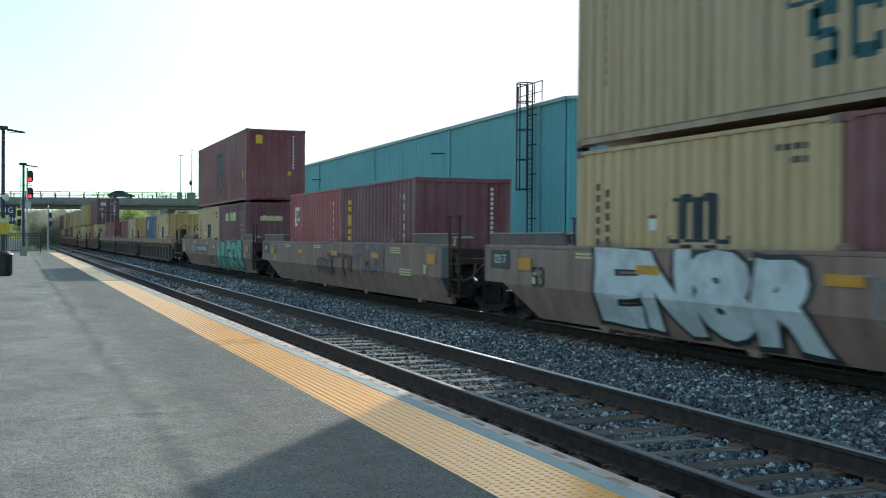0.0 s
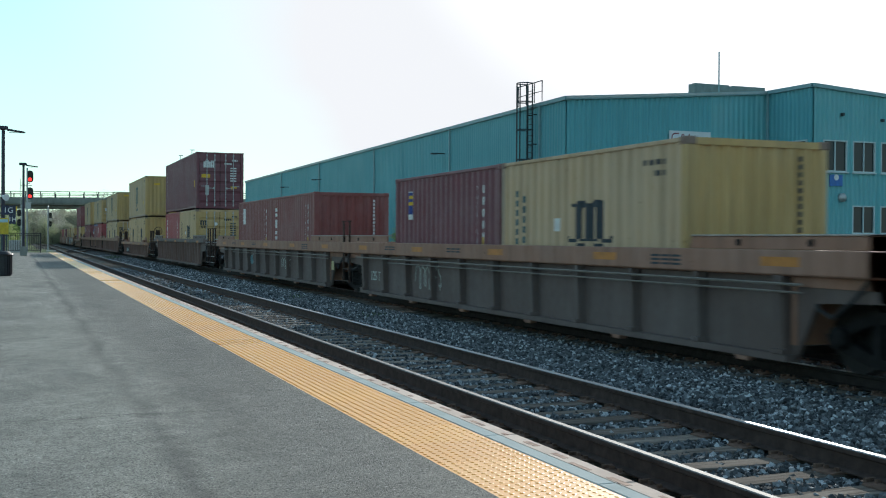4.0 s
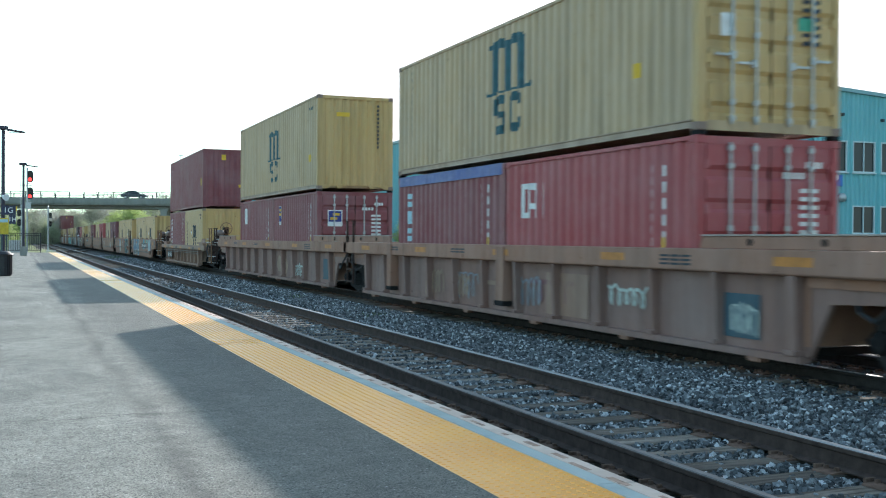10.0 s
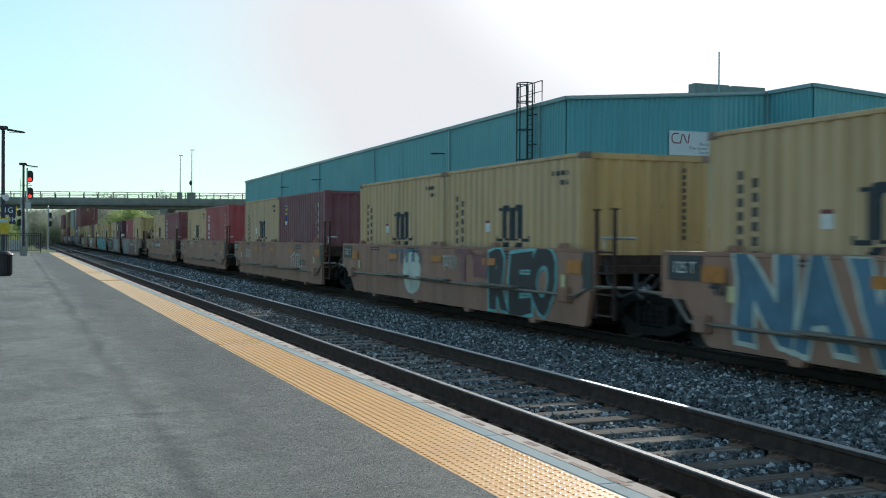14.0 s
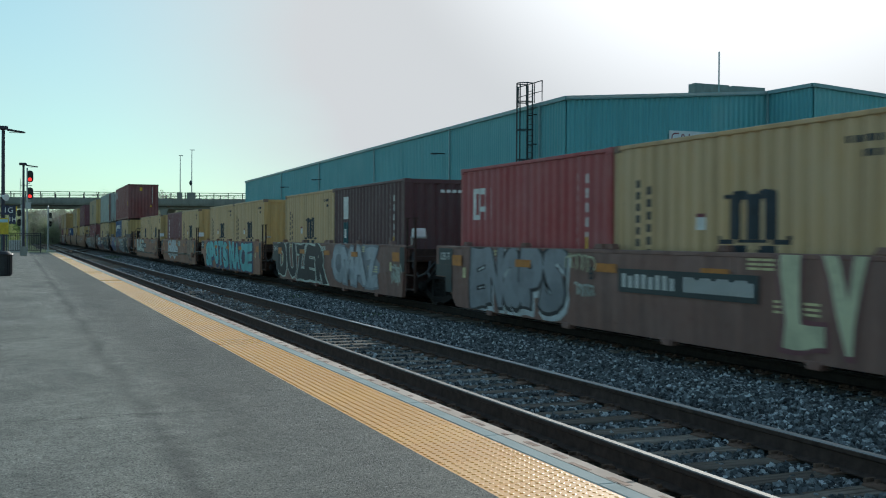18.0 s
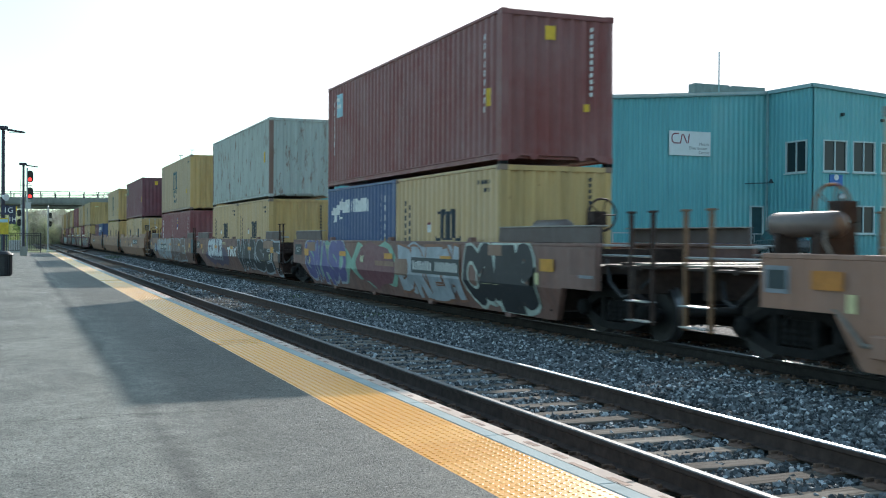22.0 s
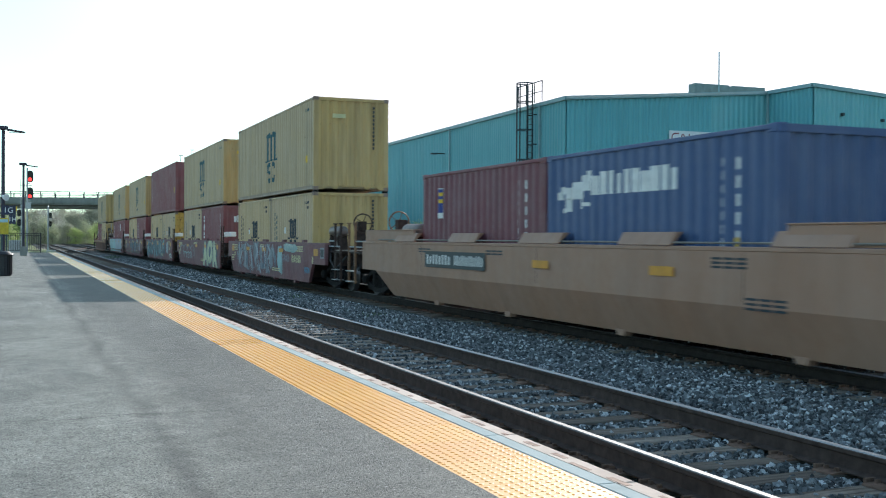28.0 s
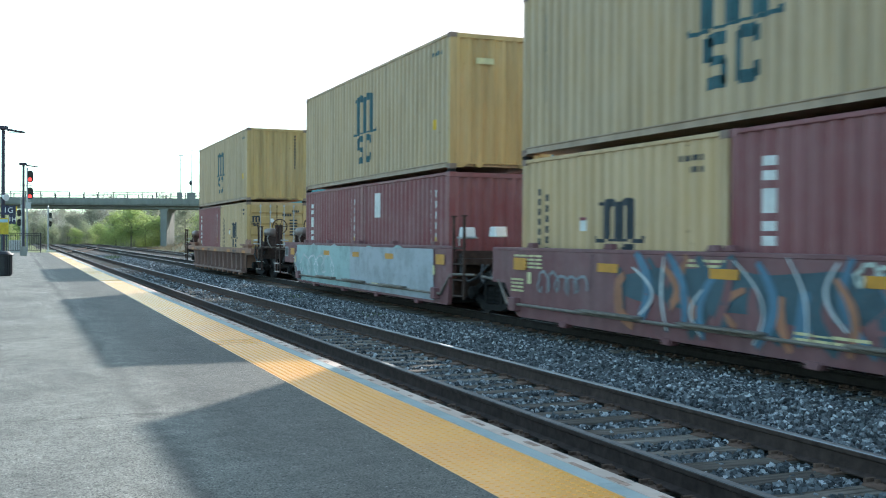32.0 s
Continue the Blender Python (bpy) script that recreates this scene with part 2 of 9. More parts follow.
def asphalt_mat():
    m, n, l, b = material("asphalt")
    vec = where(n, l, False)
    big = noise_node(n, l, 0.35, 5, 0.6, None, vec)
    mid = noise_node(n, l, 5.0, 5, 0.65, None, vec)
    grit = noise_node(n, l, 95.0, 3, 0.8, None, vec)
    wear = noise_node(n, l, 0.9, 4, 0.6, (1.0, 0.12, 1.0), vec)
    col = steps(n, l, big.outputs["Fac"], 0.3, 0.7, (0.232, 0.230, 0.198), (0.345, 0.340, 0.295))
    col = blend(n, l, steps(n, l, mid.outputs["Fac"], 0.35, 0.75), col, (0.180, 0.181, 0.159))
    col = blend(n, l, 0.75, col, steps(n, l, grit.outputs["Fac"], 0.35, 0.68, (0.0, 0.0, 0.0), (1.0, 1.0, 1.0)), "OVERLAY")
    col = blend(n, l, steps(n, l, wear.outputs["Fac"], 0.55, 0.75, (0, 0, 0), (0.35, 0.35, 0.35)), col, (0.240, 0.240, 0.215))
    crack = n.new("ShaderNodeTexVoronoi")
    crack.feature = "DISTANCE_TO_EDGE"
    crack.inputs["Scale"].default_value = 0.21
    patch = noise_node(n, l, 0.75, 5, 0.6, (1.0, 0.35, 1.0), vec)
    col = blend(n, l, steps(n, l, patch.outputs["Fac"], 0.5, 0.68, (0, 0, 0), (0.55, 0.55, 0.55)), col, (0.105, 0.107, 0.102))
    blotch = noise_node(n, l, 1.5, 6, 0.68, (1.0, 0.6, 1.0), vec)
    col = blend(n, l, 0.32, col, steps(n, l, blotch.outputs["Fac"], 0.34, 0.66, (0.30, 0.31, 0.305), (0.74, 0.74, 0.74)), "OVERLAY")
    oil = noise_node(n, l, 2.6, 5, 0.7, None, vec)
    col = blend(n, l, steps(n, l, oil.outputs["Fac"], 0.60, 0.74, (0, 0, 0), (0.32, 0.32, 0.32)), col, (0.085, 0.087, 0.083))
    warp = noise_node(n, l, 1.4, 5, 0.7, None, vec)
    bent = blend(n, l, 0.5, vec, warp.outputs["Color"], "ADD")
    l.new(bent, crack.inputs["Vector"])
    col = blend(n, l, steps(n, l, crack.outputs["Distance"], 0.0, 0.0022, (0.6, 0.6, 0.6), (0, 0, 0)), col, (0.03, 0.03, 0.03))
    clod = noise_node(n, l, 30.0, 6, 0.8, None, vec)
    col = blend(n, l, 0.42, col, steps(n, l, clod.outputs["Fac"], 0.36, 0.66, (0.05, 0.05, 0.05), (0.92, 0.92, 0.92)), "OVERLAY")
    mottle = noise_node(n, l, 6.5, 5, 0.7, None, vec)
    col = blend(n, l, 0.15, col, steps(n, l, mottle.outputs["Fac"], 0.36, 0.64, (0.2, 0.2, 0.2), (0.8, 0.8, 0.8)), "OVERLAY")
    # a darker band with a ragged edge along the warning strip
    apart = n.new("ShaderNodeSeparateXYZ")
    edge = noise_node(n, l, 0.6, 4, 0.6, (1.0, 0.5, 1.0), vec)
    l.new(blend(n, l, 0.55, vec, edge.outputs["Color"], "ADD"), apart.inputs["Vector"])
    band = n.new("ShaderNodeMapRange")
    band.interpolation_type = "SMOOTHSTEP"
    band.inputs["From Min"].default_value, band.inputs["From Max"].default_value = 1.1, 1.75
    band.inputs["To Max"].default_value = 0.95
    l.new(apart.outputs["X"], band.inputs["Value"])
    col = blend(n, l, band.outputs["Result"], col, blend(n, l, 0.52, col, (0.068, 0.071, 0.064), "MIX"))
    # a dark seam that wanders along the platform
    drift = noise_node(n, l, 0.45, 3, 0.55, (0.0, 1.0, 0.0), vec)
    seam_x = n.new("ShaderNodeMath")
    seam_x.operation = "MULTIPLY_ADD"
    seam_x.inputs[1].default_value, seam_x.inputs[2].default_value = 0.3, SEAM_X - 0.07
    l.new(drift.outputs["Fac"], seam_x.inputs[0])
    bare = n.new("ShaderNodeSeparateXYZ")
    l.new(blend(n, l, 0.16, vec, mottle.outputs["Color"], "ADD"), bare.inputs["Vector"])
    off = n.new("ShaderNodeMath")
    off.operation = "SUBTRACT"
    l.new(bare.outputs["X"], off.inputs[0])
    l.new(seam_x.outputs[0], off.inputs[1])
    away = n.new("ShaderNodeMath")
    away.operation = "ABSOLUTE"
    l.new(off.outputs[0], away.inputs[0])
    faint = n.new("ShaderNodeMath")
    faint.operation = "MULTIPLY"
    l.new(steps(n, l, away.outputs[0], 0.0, 0.13, (0.66, 0.66, 0.66), (0, 0, 0)), faint.inputs[0])
    l.new(steps(n, l, patch.outputs["Fac"], 0.35, 0.55, (0.25, 0.25, 0.25), (1, 1, 1)), faint.inputs[1])
    col = blend(n, l, faint.outputs[0], col, (0.055, 0.056, 0.054))
    # pale chips of stone worn free of the binder
    chips = n.new("ShaderNodeTexVoronoi")
    chips.inputs["Scale"].default_value = 62.0
    l.new(vec, chips.inputs["Vector"])
    pick = n.new("ShaderNodeSeparateXYZ")
    l.new(chips.outputs["Color"], pick.inputs["Vector"])
    light = n.new("ShaderNodeMath")
    light.operation = "MULTIPLY"
    l.new(steps(n, l, pick.outputs["X"], 0.94, 0.96), light.inputs[0])
    l.new(steps(n, l, chips.outputs["Distance"], 0.25, 0.42, (0.8, 0.8, 0.8), (0, 0, 0)), light.inputs[1])
    col = blend(n, l, light.outputs[0], col, (0.50, 0.50, 0.47))
    dark_chip = n.new("ShaderNodeMath")
    dark_chip.operation = "MULTIPLY"
    l.new(steps(n, l, pick.outputs["Y"], 0.60, 0.70, (0, 0, 0), (0.8, 0.8, 0.8)), dark_chip.inputs[0])
    l.new(steps(n, l, chips.outputs["Distance"], 0.3, 0.5, (1, 1, 1), (0, 0, 0)), dark_chip.inputs[1])
    col = blend(n, l, dark_chip.outputs[0], col, (0.025, 0.026, 0.027))
    l.new(col, b.inputs["Base Color"])
    b.inputs["Roughness"].default_value = 0.76
    b.inputs["Specular IOR Level"].default_value = 0.25
    bump(n, l, b, grit.outputs["Fac"], 0.8, 0.010)
    return m


def ballast_mat(name, per_island):
    m, n, l, b = material(name)
    vec = where(n, l, False)
    if per_island:
        geo = n.new("ShaderNodeNewGeometry")
        base = steps(n, l, geo.outputs["Random Per Island"], 0.0, 1.0, (0.034, 0.037, 0.040), (0.60, 0.62, 0.63))
        ends = base.node.color_ramp.elements
        mid = ends.new(0.78)
        mid.color = (0.202, 0.216, 0.222, 1)
        fine = noise_node(n, l, 40.0, 4, 0.6, None, vec)
        col = blend(n, l, 0.4, base, steps(n, l, fine.outputs["Fac"], 0.3, 0.7, (0.2, 0.2, 0.2), (0.8, 0.8, 0.8)), "OVERLAY")
        height = fine.outputs["Fac"]
        l.new(col, b.inputs["Base Color"])
        bump(n, l, b, height, 0.3, 0.006)
    else:
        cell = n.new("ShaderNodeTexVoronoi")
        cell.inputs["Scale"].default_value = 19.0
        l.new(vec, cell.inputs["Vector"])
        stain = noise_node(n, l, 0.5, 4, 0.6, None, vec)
        # near-black towards the cell rims: shade between the stones, painted into the colour
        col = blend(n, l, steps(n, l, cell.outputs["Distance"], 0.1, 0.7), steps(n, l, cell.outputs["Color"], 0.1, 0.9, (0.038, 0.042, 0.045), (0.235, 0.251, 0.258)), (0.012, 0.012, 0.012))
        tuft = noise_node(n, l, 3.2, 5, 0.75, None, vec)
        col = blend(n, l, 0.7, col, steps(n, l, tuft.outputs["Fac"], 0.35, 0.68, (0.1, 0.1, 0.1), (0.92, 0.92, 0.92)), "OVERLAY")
        col = blend(n, l, steps(n, l, stain.outputs["Fac"], 0.5, 0.75, (0, 0, 0), (0.5, 0.5, 0.5)), col, (0.085, 0.07, 0.055))
        l.new(col, b.inputs["Base Color"])
        bump(n, l, b, cell.outputs["Distance"], -0.9, 0.035)
    b.inputs["Roughness"].default_value = 0.85
    b.inputs["Specular IOR Level"].default_value = 0.15
    return m


def tie_mat():
    m, n, l, b = material("weathered_tie")
    vec = where(n, l)
    grain = noise_node(n, l, 9.0, 6, 0.7, (0.14, 2.4, 1.0), vec)
    stain = noise_node(n, l, 2.0, 4, 0.6, None, vec)
    info = n.new("ShaderNodeObjectInfo")
    tone = steps(n, l, info.outputs["Random"], 0.0, 1.0, (0.15, 0.130, 0.110), (0.36, 0.315, 0.262))
    col = blend(n, l, steps(n, l, grain.outputs["Fac"], 0.38, 0.66), tone, (0.062, 0.052, 0.043))
    col = blend(n, l, steps(n, l, stain.outputs["Fac"], 0.5, 0.8, (0, 0, 0), (0.7, 0.7, 0.7)), col, (0.05, 0.036, 0.028))
    l.new(col, b.inputs["Base Color"])
    b.inputs["Roughness"].default_value = 0.9
    b.inputs["Specular IOR Level"].default_value = 0.1
    bump(n, l, b, grain.outputs["Fac"], 0.6, 0.012)
    return m


def rail_head_mat():
    m, n, l, b = material("polished_rail_head")
    vec = where(n, l)
    a = noise_node(n, l, 3.0, 4, 0.6, (6.0, 0.3, 1.0), vec)
    l.new(steps(n, l, a.outputs["Fac"], 0.3, 0.7, (0.24, 0.245, 0.25), (0.40, 0.41, 0.42)), b.inputs["Base Color"])
    b.inputs["Metallic"].default_value, b.inputs["Roughness"].default_value = 0.85, 0.5
    return m


def tactile_mat():
    m, n, l, b = material("yellow_tactile_plastic")
    vec = where(n, l)
    a = noise_node(n, l, 2.2, 5, 0.65, None, vec)
    f = noise_node(n, l, 45.0, 4, 0.6, None, vec)
    info = n.new("ShaderNodeObjectInfo")
    tone = steps(n, l, info.outputs["Random"], 0.0, 1.0, (0.84, 0.335, 0.006), (0.90, 0.39, 0.012))
    col = blend(n, l, steps(n, l, a.outputs["Fac"], 0.45, 0.75, (0, 0, 0), (0.5, 0.5, 0.5)), tone, (0.82, 0.36, 0.02))
    col = blend(n, l, steps(n, l, f.outputs["Fac"], 0.62, 0.74, (0, 0, 0), (0.3, 0.3, 0.3)), col, (0.30, 0.17, 0.05))
    l.new(col, b.inputs["Base Color"])
    l.new(steps(n, l, info.outputs["Random"], 0.0, 1.0, (0.27, 0.27, 0.27), (0.33, 0.33, 0.33)), b.inputs["Roughness"])
    b.inputs["Specular IOR Level"].default_value = 0.85
    bump(n, l, b, f.outputs["Fac"], 0.04, 0.003)
    return m


def ground_mat():
    m, n, l, b = material("weedy_ground")
    vec = where(n, l, False)
    a = noise_node(n, l, 0.12, 6, 0.65, None, vec)
    f = noise_node(n, l, 3.0, 6, 0.7, None, vec)
    col = blend(n, l, steps(n, l, a.outputs["Fac"], 0.42, 0.6), (0.13, 0.115, 0.09), (0.07, 0.10, 0.035))
    col = blend(n, l, 0.5, col, steps(n, l, f.outputs["Fac"], 0.3, 0.7, (0.25, 0.25, 0.25), (0.8, 0.8, 0.8)), "OVERLAY")
    l.new(col, b.inputs["Base Color"])
    b.inputs["Roughness"].default_value = 0.95
    bump(n, l, b, f.outputs["Fac"], 0.8, 0.1)
    return m


def leaf_mat(name, low, high):
    m, n, l, b = material(name)
    geo = n.new("ShaderNodeNewGeometry")
    l.new(steps(n, l, geo.outputs["Random Per Island"], 0.0, 1.0, low, high), b.inputs["Base Color"])
    b.inputs["Roughness"].default_value = 0.6
    b.inputs["Transmission Weight"].default_value = 0.0
    b.inputs["Subsurface Weight"].default_value = 0.0
    trans = n.new("ShaderNodeBsdfTranslucent")
    l.new(steps(n, l, geo.outputs["Random Per Island"], 0.0, 1.0, low, high), trans.inputs["Color"])
    mix = n.new("ShaderNodeMixShader")
    mix.inputs["Fac"].default_value = 0.66
    l.new(b.outputs["BSDF"], mix.inputs[1])
    l.new(trans.outputs["BSDF"], mix.inputs[2])
    l.new(mix.outputs["Shader"], n["Material Output"].inputs["Surface"])
    return m


def cladding_mat():
    m, n, l, b = material("teal_steel_cladding")
    vec = where(n, l)
    big = noise_node(n, l, 0.25, 4, 0.6, None, vec)
    streak = noise_node(n, l, 1.2, 5, 0.6, (1.0, 1.0, 0.08), vec)
    col = steps(n, l, big.outputs["Fac"], 0.3, 0.7, (0.105, 0.350, 0.390), (0.140, 0.415, 0.455))
    col = blend(n, l, steps(n, l, streak.outputs["Fac"], 0.5, 0.8, (0, 0, 0), (0.4, 0.4, 0.4)), col, (0.07, 0.22, 0.245))
    l.new(col, b.inputs["Base Color"])
    b.inputs["Roughness"].default_value = 0.45
    b.inputs["Specular IOR Level"].default_value = 0.35
    return m


def concrete_mat(name, low, high):
    m, n, l, b = material(name)
    vec = where(n, l)
    big = noise_node(n, l, 0.8, 5, 0.6, None, vec)
    run = noise_node(n, l, 2.0, 5, 0.65, (1.0, 1.0, 0.1), vec)
    grit = noise_node(n, l, 70.0, 3, 0.6, None, vec)
    col = steps(n, l, big.outputs["Fac"], 0.3, 0.7, low, high)
    col = blend(n, l, steps(n, l, run.outputs["Fac"], 0.5, 0.75, (0, 0, 0), (0.5, 0.5, 0.5)), col, tuple(c * 0.6 for c in low))
    l.new(col, b.inputs["Base Color"])
    b.inputs["Roughness"].default_value = 0.9
    bump(n, l, b, grit.outputs["Fac"], 0.3, 0.006)
    return m


ASPHALT, GROUND, TIE, HEAD, TACTILE = asphalt_mat(), ground_mat(), tie_mat(), rail_head_mat(), tactile_mat()
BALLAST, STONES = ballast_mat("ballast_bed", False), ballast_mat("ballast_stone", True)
RAIL_RUST = plain("rusty_rail_steel", (0.075, 0.053, 0.045), 0.75, 0.2, 0.35, 9.0)
# darker copy of the rail steel: shade under the train in its colour
SHADED_RAIL = plain("shaded_rail_steel", (0.034, 0.029, 0.026), 0.75, 0.1, 0.35, 9.0)
PLATE_RUST = plain("rusty_tie_plate", (0.15, 0.095, 0.070), 0.8, 0.1, 0.4, 12.0)
# darker, rougher head for the nearest rail, which leaves out its sun glint
DULL_HEAD = plain("dull_rail_head", (0.16, 0.155, 0.15), 0.66, 0.3, 0.3, 9.0)
CONCRETE = concrete_mat("bridge_concrete", (0.21, 0.21, 0.185), (0.28, 0.28, 0.25))
CLADDING = cladding_mat()
YELLOW = paint("ochre_yellow_paint", (0.558, 0.365, 0.175), 0.5, 0.35, 0.75, 0.16, ridge_light=0.4)
YELLOW_OLD = paint("dull_ochre_paint", (0.530, 0.355, 0.193), 0.55, 0.45, 0.8, 0.2, ridge_light=0.4)
YELLOW_DULL = paint("weathered_ochre_paint", (0.465, 0.318, 0.167), 0.5, 0.4, 0.85, 0.16, ridge_light=0.4)
YELLOW_DUSTY = paint("dusty_ochre_paint", (0.446, 0.312, 0.177), 0.55, 0.5, 0.85, 0.2, ridge_light=0.4)
RUSTY_YELLOW = paint("rust_eaten_yellow_paint", (0.60, 0.36, 0.06), 0.6, 1.1, 0.5, 0.1)
YELLOW_END = paint("golden_yellow_end_paint", (0.55, 0.35, 0.125), 0.5, 0.5, 0.8, 0.1)
CASTING = paint("rust_grimed_casting", (0.24, 0.155, 0.115), 0.7, 0.5, 0.6, 0.1)
DUSTY_RAIL = paint("dust_greyed_rail_paint", (0.40, 0.285, 0.195), 0.6, 0.5, 0.7, 0.15)
MAROON = paint("maroon_paint", (0.215, 0.044, 0.050), 0.5, 0.15, 0.45, 0.14, ridge_light=0.25)
OXBLOOD = paint("oxblood_paint", (0.158, 0.034, 0.048), 0.5, 0.15, 0.45, 0.12, ridge_light=0.25)
DARK_MAROON = paint("dark_maroon_paint", (0.080, 0.026, 0.030), 0.5, 0.1, 0.3, 0.06, ridge_light=0.25)
RED = paint("faded_red_paint", (0.350, 0.046, 0.050), 0.5, 0.1, 0.45, 0.14, ridge_light=0.3)
BRICK_RED = paint("brick_red_paint", (0.218, 0.050, 0.045), 0.5, 0.15, 0.45, 0.14, ridge_light=0.25)
BLUE = paint("navy_blue_paint", (0.026, 0.070, 0.19), 0.45, 0.1, 0.25, 0.08, ridge_light=0.25)
GREY_GREEN = paint("pale_grey_green_paint", (0.42, 0.46, 0.42), 0.55, 1.25, 0.5, 0.2, 0.0, (0.20, 0.105, 0.07), 5.0)
RUST_POST = paint("rusted_corner_steel", (0.21, 0.115, 0.085), 0.7, 0.6, 0.5, 0.1)
CAR_BROWN = paint("brown_car_paint", (0.225, 0.112, 0.088), 0.6, 0.5, 0.9, 0.10, dents=0.7)
CAR_DUST = paint("dusty_grey_brown_car_paint", (0.300, 0.178, 0.138), 0.65, 0.4, 0.9, 0.10, dents=0.7)
CAR_TAN = paint("tan_car_paint", (0.352, 0.189, 0.119), 0.6, 0.15, 0.35, 0.10)
CAR_BUFF = paint("dusty_buff_car_paint", (0.345, 0.174, 0.114), 0.65, 0.4, 0.7, 0.12, dents=0.7)
CAR_RUST = paint("rust_brown_car_paint", (0.330, 0.158, 0.098), 0.65, 0.55, 0.75, 0.12)
CAR_SOOT = paint("sooty_brown_car_paint", (0.125, 0.088, 0.078), 0.65, 0.3, 0.5, 0.08)
CAR_DUSK = paint("purplish_brown_car_paint", (0.255, 0.140, 0.110), 0.65, 0.5, 0.7, 0.12)
CAR_GREY = paint("sooty_grey_car_paint", (0.150, 0.102, 0.090), 0.65, 0.6, 0.95, 0.12)
CAR_DUN = paint("dun_car_paint", (0.31, 0.178, 0.122), 0.6, 0.4, 0.7, 0.12)
CAR_PLUM = paint("plum_car_paint", (0.195, 0.072, 0.078), 0.6, 0.3, 0.6, 0.10, dents=0.7)
UNDER = plain("sooty_running_gear", (0.020, 0.019, 0.019), 0.8, 0.2, 0.4, 8.0)
WHEEL = plain("worn_wheel_steel", (0.026, 0.024, 0.023), 0.65, 0.1, 0.3, 6.0)
BRIGHT = plain("galvanised_steel", (0.42, 0.43, 0.43), 0.45, 0.6, 0.2, 10.0)
TREAD = plain("bright_wheel_tread", (0.22, 0.22, 0.22), 0.35, 0.95, 0.15, 10.0)
WORN_TREAD = plain("worn_tread_steel", (0.34, 0.30, 0.27), 0.5, 0.4, 0.3, 9.0)
GRATE = plain("grey_walkway_steel", (0.20, 0.175, 0.15), 0.6, 0.3, 0.3, 12.0)
RUBBER = plain("black_rubber", (0.015, 0.015, 0.015), 0.7, 0.0, 0.3, 10.0)
INK = plain("black_navy_lettering", (0.020, 0.030, 0.042), 0.6, 0.0, 0.3, 6.0)
TEAL_INK = plain("dark_teal_lettering", (0.015, 0.085, 0.105), 0.6, 0.0, 0.3, 6.0)
WHITE_INK = plain("white_lettering", (0.70, 0.70, 0.68), 0.6, 0.0, 0.15, 6.0)
YELLOW_INK = plain("yellow_sticker", (0.70, 0.43, 0.03), 0.6, 0.0, 0.15, 6.0)
CREAM_INK = plain("cream_lettering", (0.62, 0.56, 0.30), 0.6, 0.0, 0.15, 6.0)
BLACK_PAINT = plain("black_metal_paint", (0.016, 0.016, 0.02), 0.45, 0.0, 0.2, 8.0)
GLASS = glass_mat("dark_window_glass")
WHITE_PAINT = plain("white_painted_metal", (0.72, 0.74, 0.74), 0.5, 0.0, 0.08, 4.0)

# ---- the lie of the land ----
# Tracks run along y; the top of the rails is z = 0.
TRACKS = (4.882, 9.694, 14.2)
PLATFORM_Z, PLATFORM_END = 0.2, 92.0


def sheet(name, xs, ys, height, mat, label, category):
    verts = [(x, y, height(x, y)) for y in ys for x in xs]
    w = len(xs)
    faces = [(j * w + i, j * w + i + 1, (j + 1) * w + i + 1, (j + 1) * w + i) for j in range(len(ys) - 1) for i in range(w - 1)]
    me = bpy.data.meshes.new(name)
    me.from_pydata(verts, [], faces)
    me.materials.append(mat)
    return tagged(new(name, me), label, category, kind="structure")


def smoothstep(a, b, x):
    t = min(1.0, max(0.0, (x - a) / (b - a)))
    return t * t * (3 - 2 * t)


def land(x, y):
    z = -0.62
    z += 1.22 * smoothstep(17.5, 23.0, x) * (1 - smoothstep(150, 190, y))
    z += 0.5 * noise.noise(Vector((x * 0.03, y * 0.03, 0))) * smoothstep(30, 80, abs(x - 8)) if abs(x - 8) > 30 else 0
    return z


grid_x = [-2500, -900, -300, -120, -60, -30, -12, 0, 3, 8, 14, 16.8, 17.5, 18.5, 19.5, 20.5, 21.5, 23, 26, 32, 40, 55, 80, 140, 320, 900, 2500]
grid_y = [-2500, -600, -150, -50, -10, 20, 45, 70, 100, 130, 150, 160, 170, 180, 190, 210, 240, 300, 420, 700, 1400, 2500]
sheet("ground", grid_x, grid_y, land, GROUND, "weedy grey-brown ground beside the railway tracks", "ground")


def bed(x, y):
    """Ballast: level under the tracks, humped between them, sloping off past the last."""
    z = -0.215
    z += 0.085 * math.exp(-((x - 7.25) / 0.55) ** 2) + 0.05 * math.exp(-((x - 12.0) / 0.6) ** 2)
    z -= 0.42 * smoothstep(15.9, 17.4, x)
    return z + 0.018 * noise.noise(Vector((x * 1.7, y * 1.3, 3.0)))


bed_x = [1.0, 3.0] + [3.2 + 0.2 * i for i in range(66)] + [16.6, 17.0, 17.4, 17.9]
bed_y = [-30 + 2 * i for i in range(15)] + [0.4 * i for i in range(126)] + [51 + 3 * i for i in range(40)] + [175, 190, 210, 240, 280, 340, 420]
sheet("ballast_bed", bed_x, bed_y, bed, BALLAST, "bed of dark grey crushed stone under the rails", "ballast")

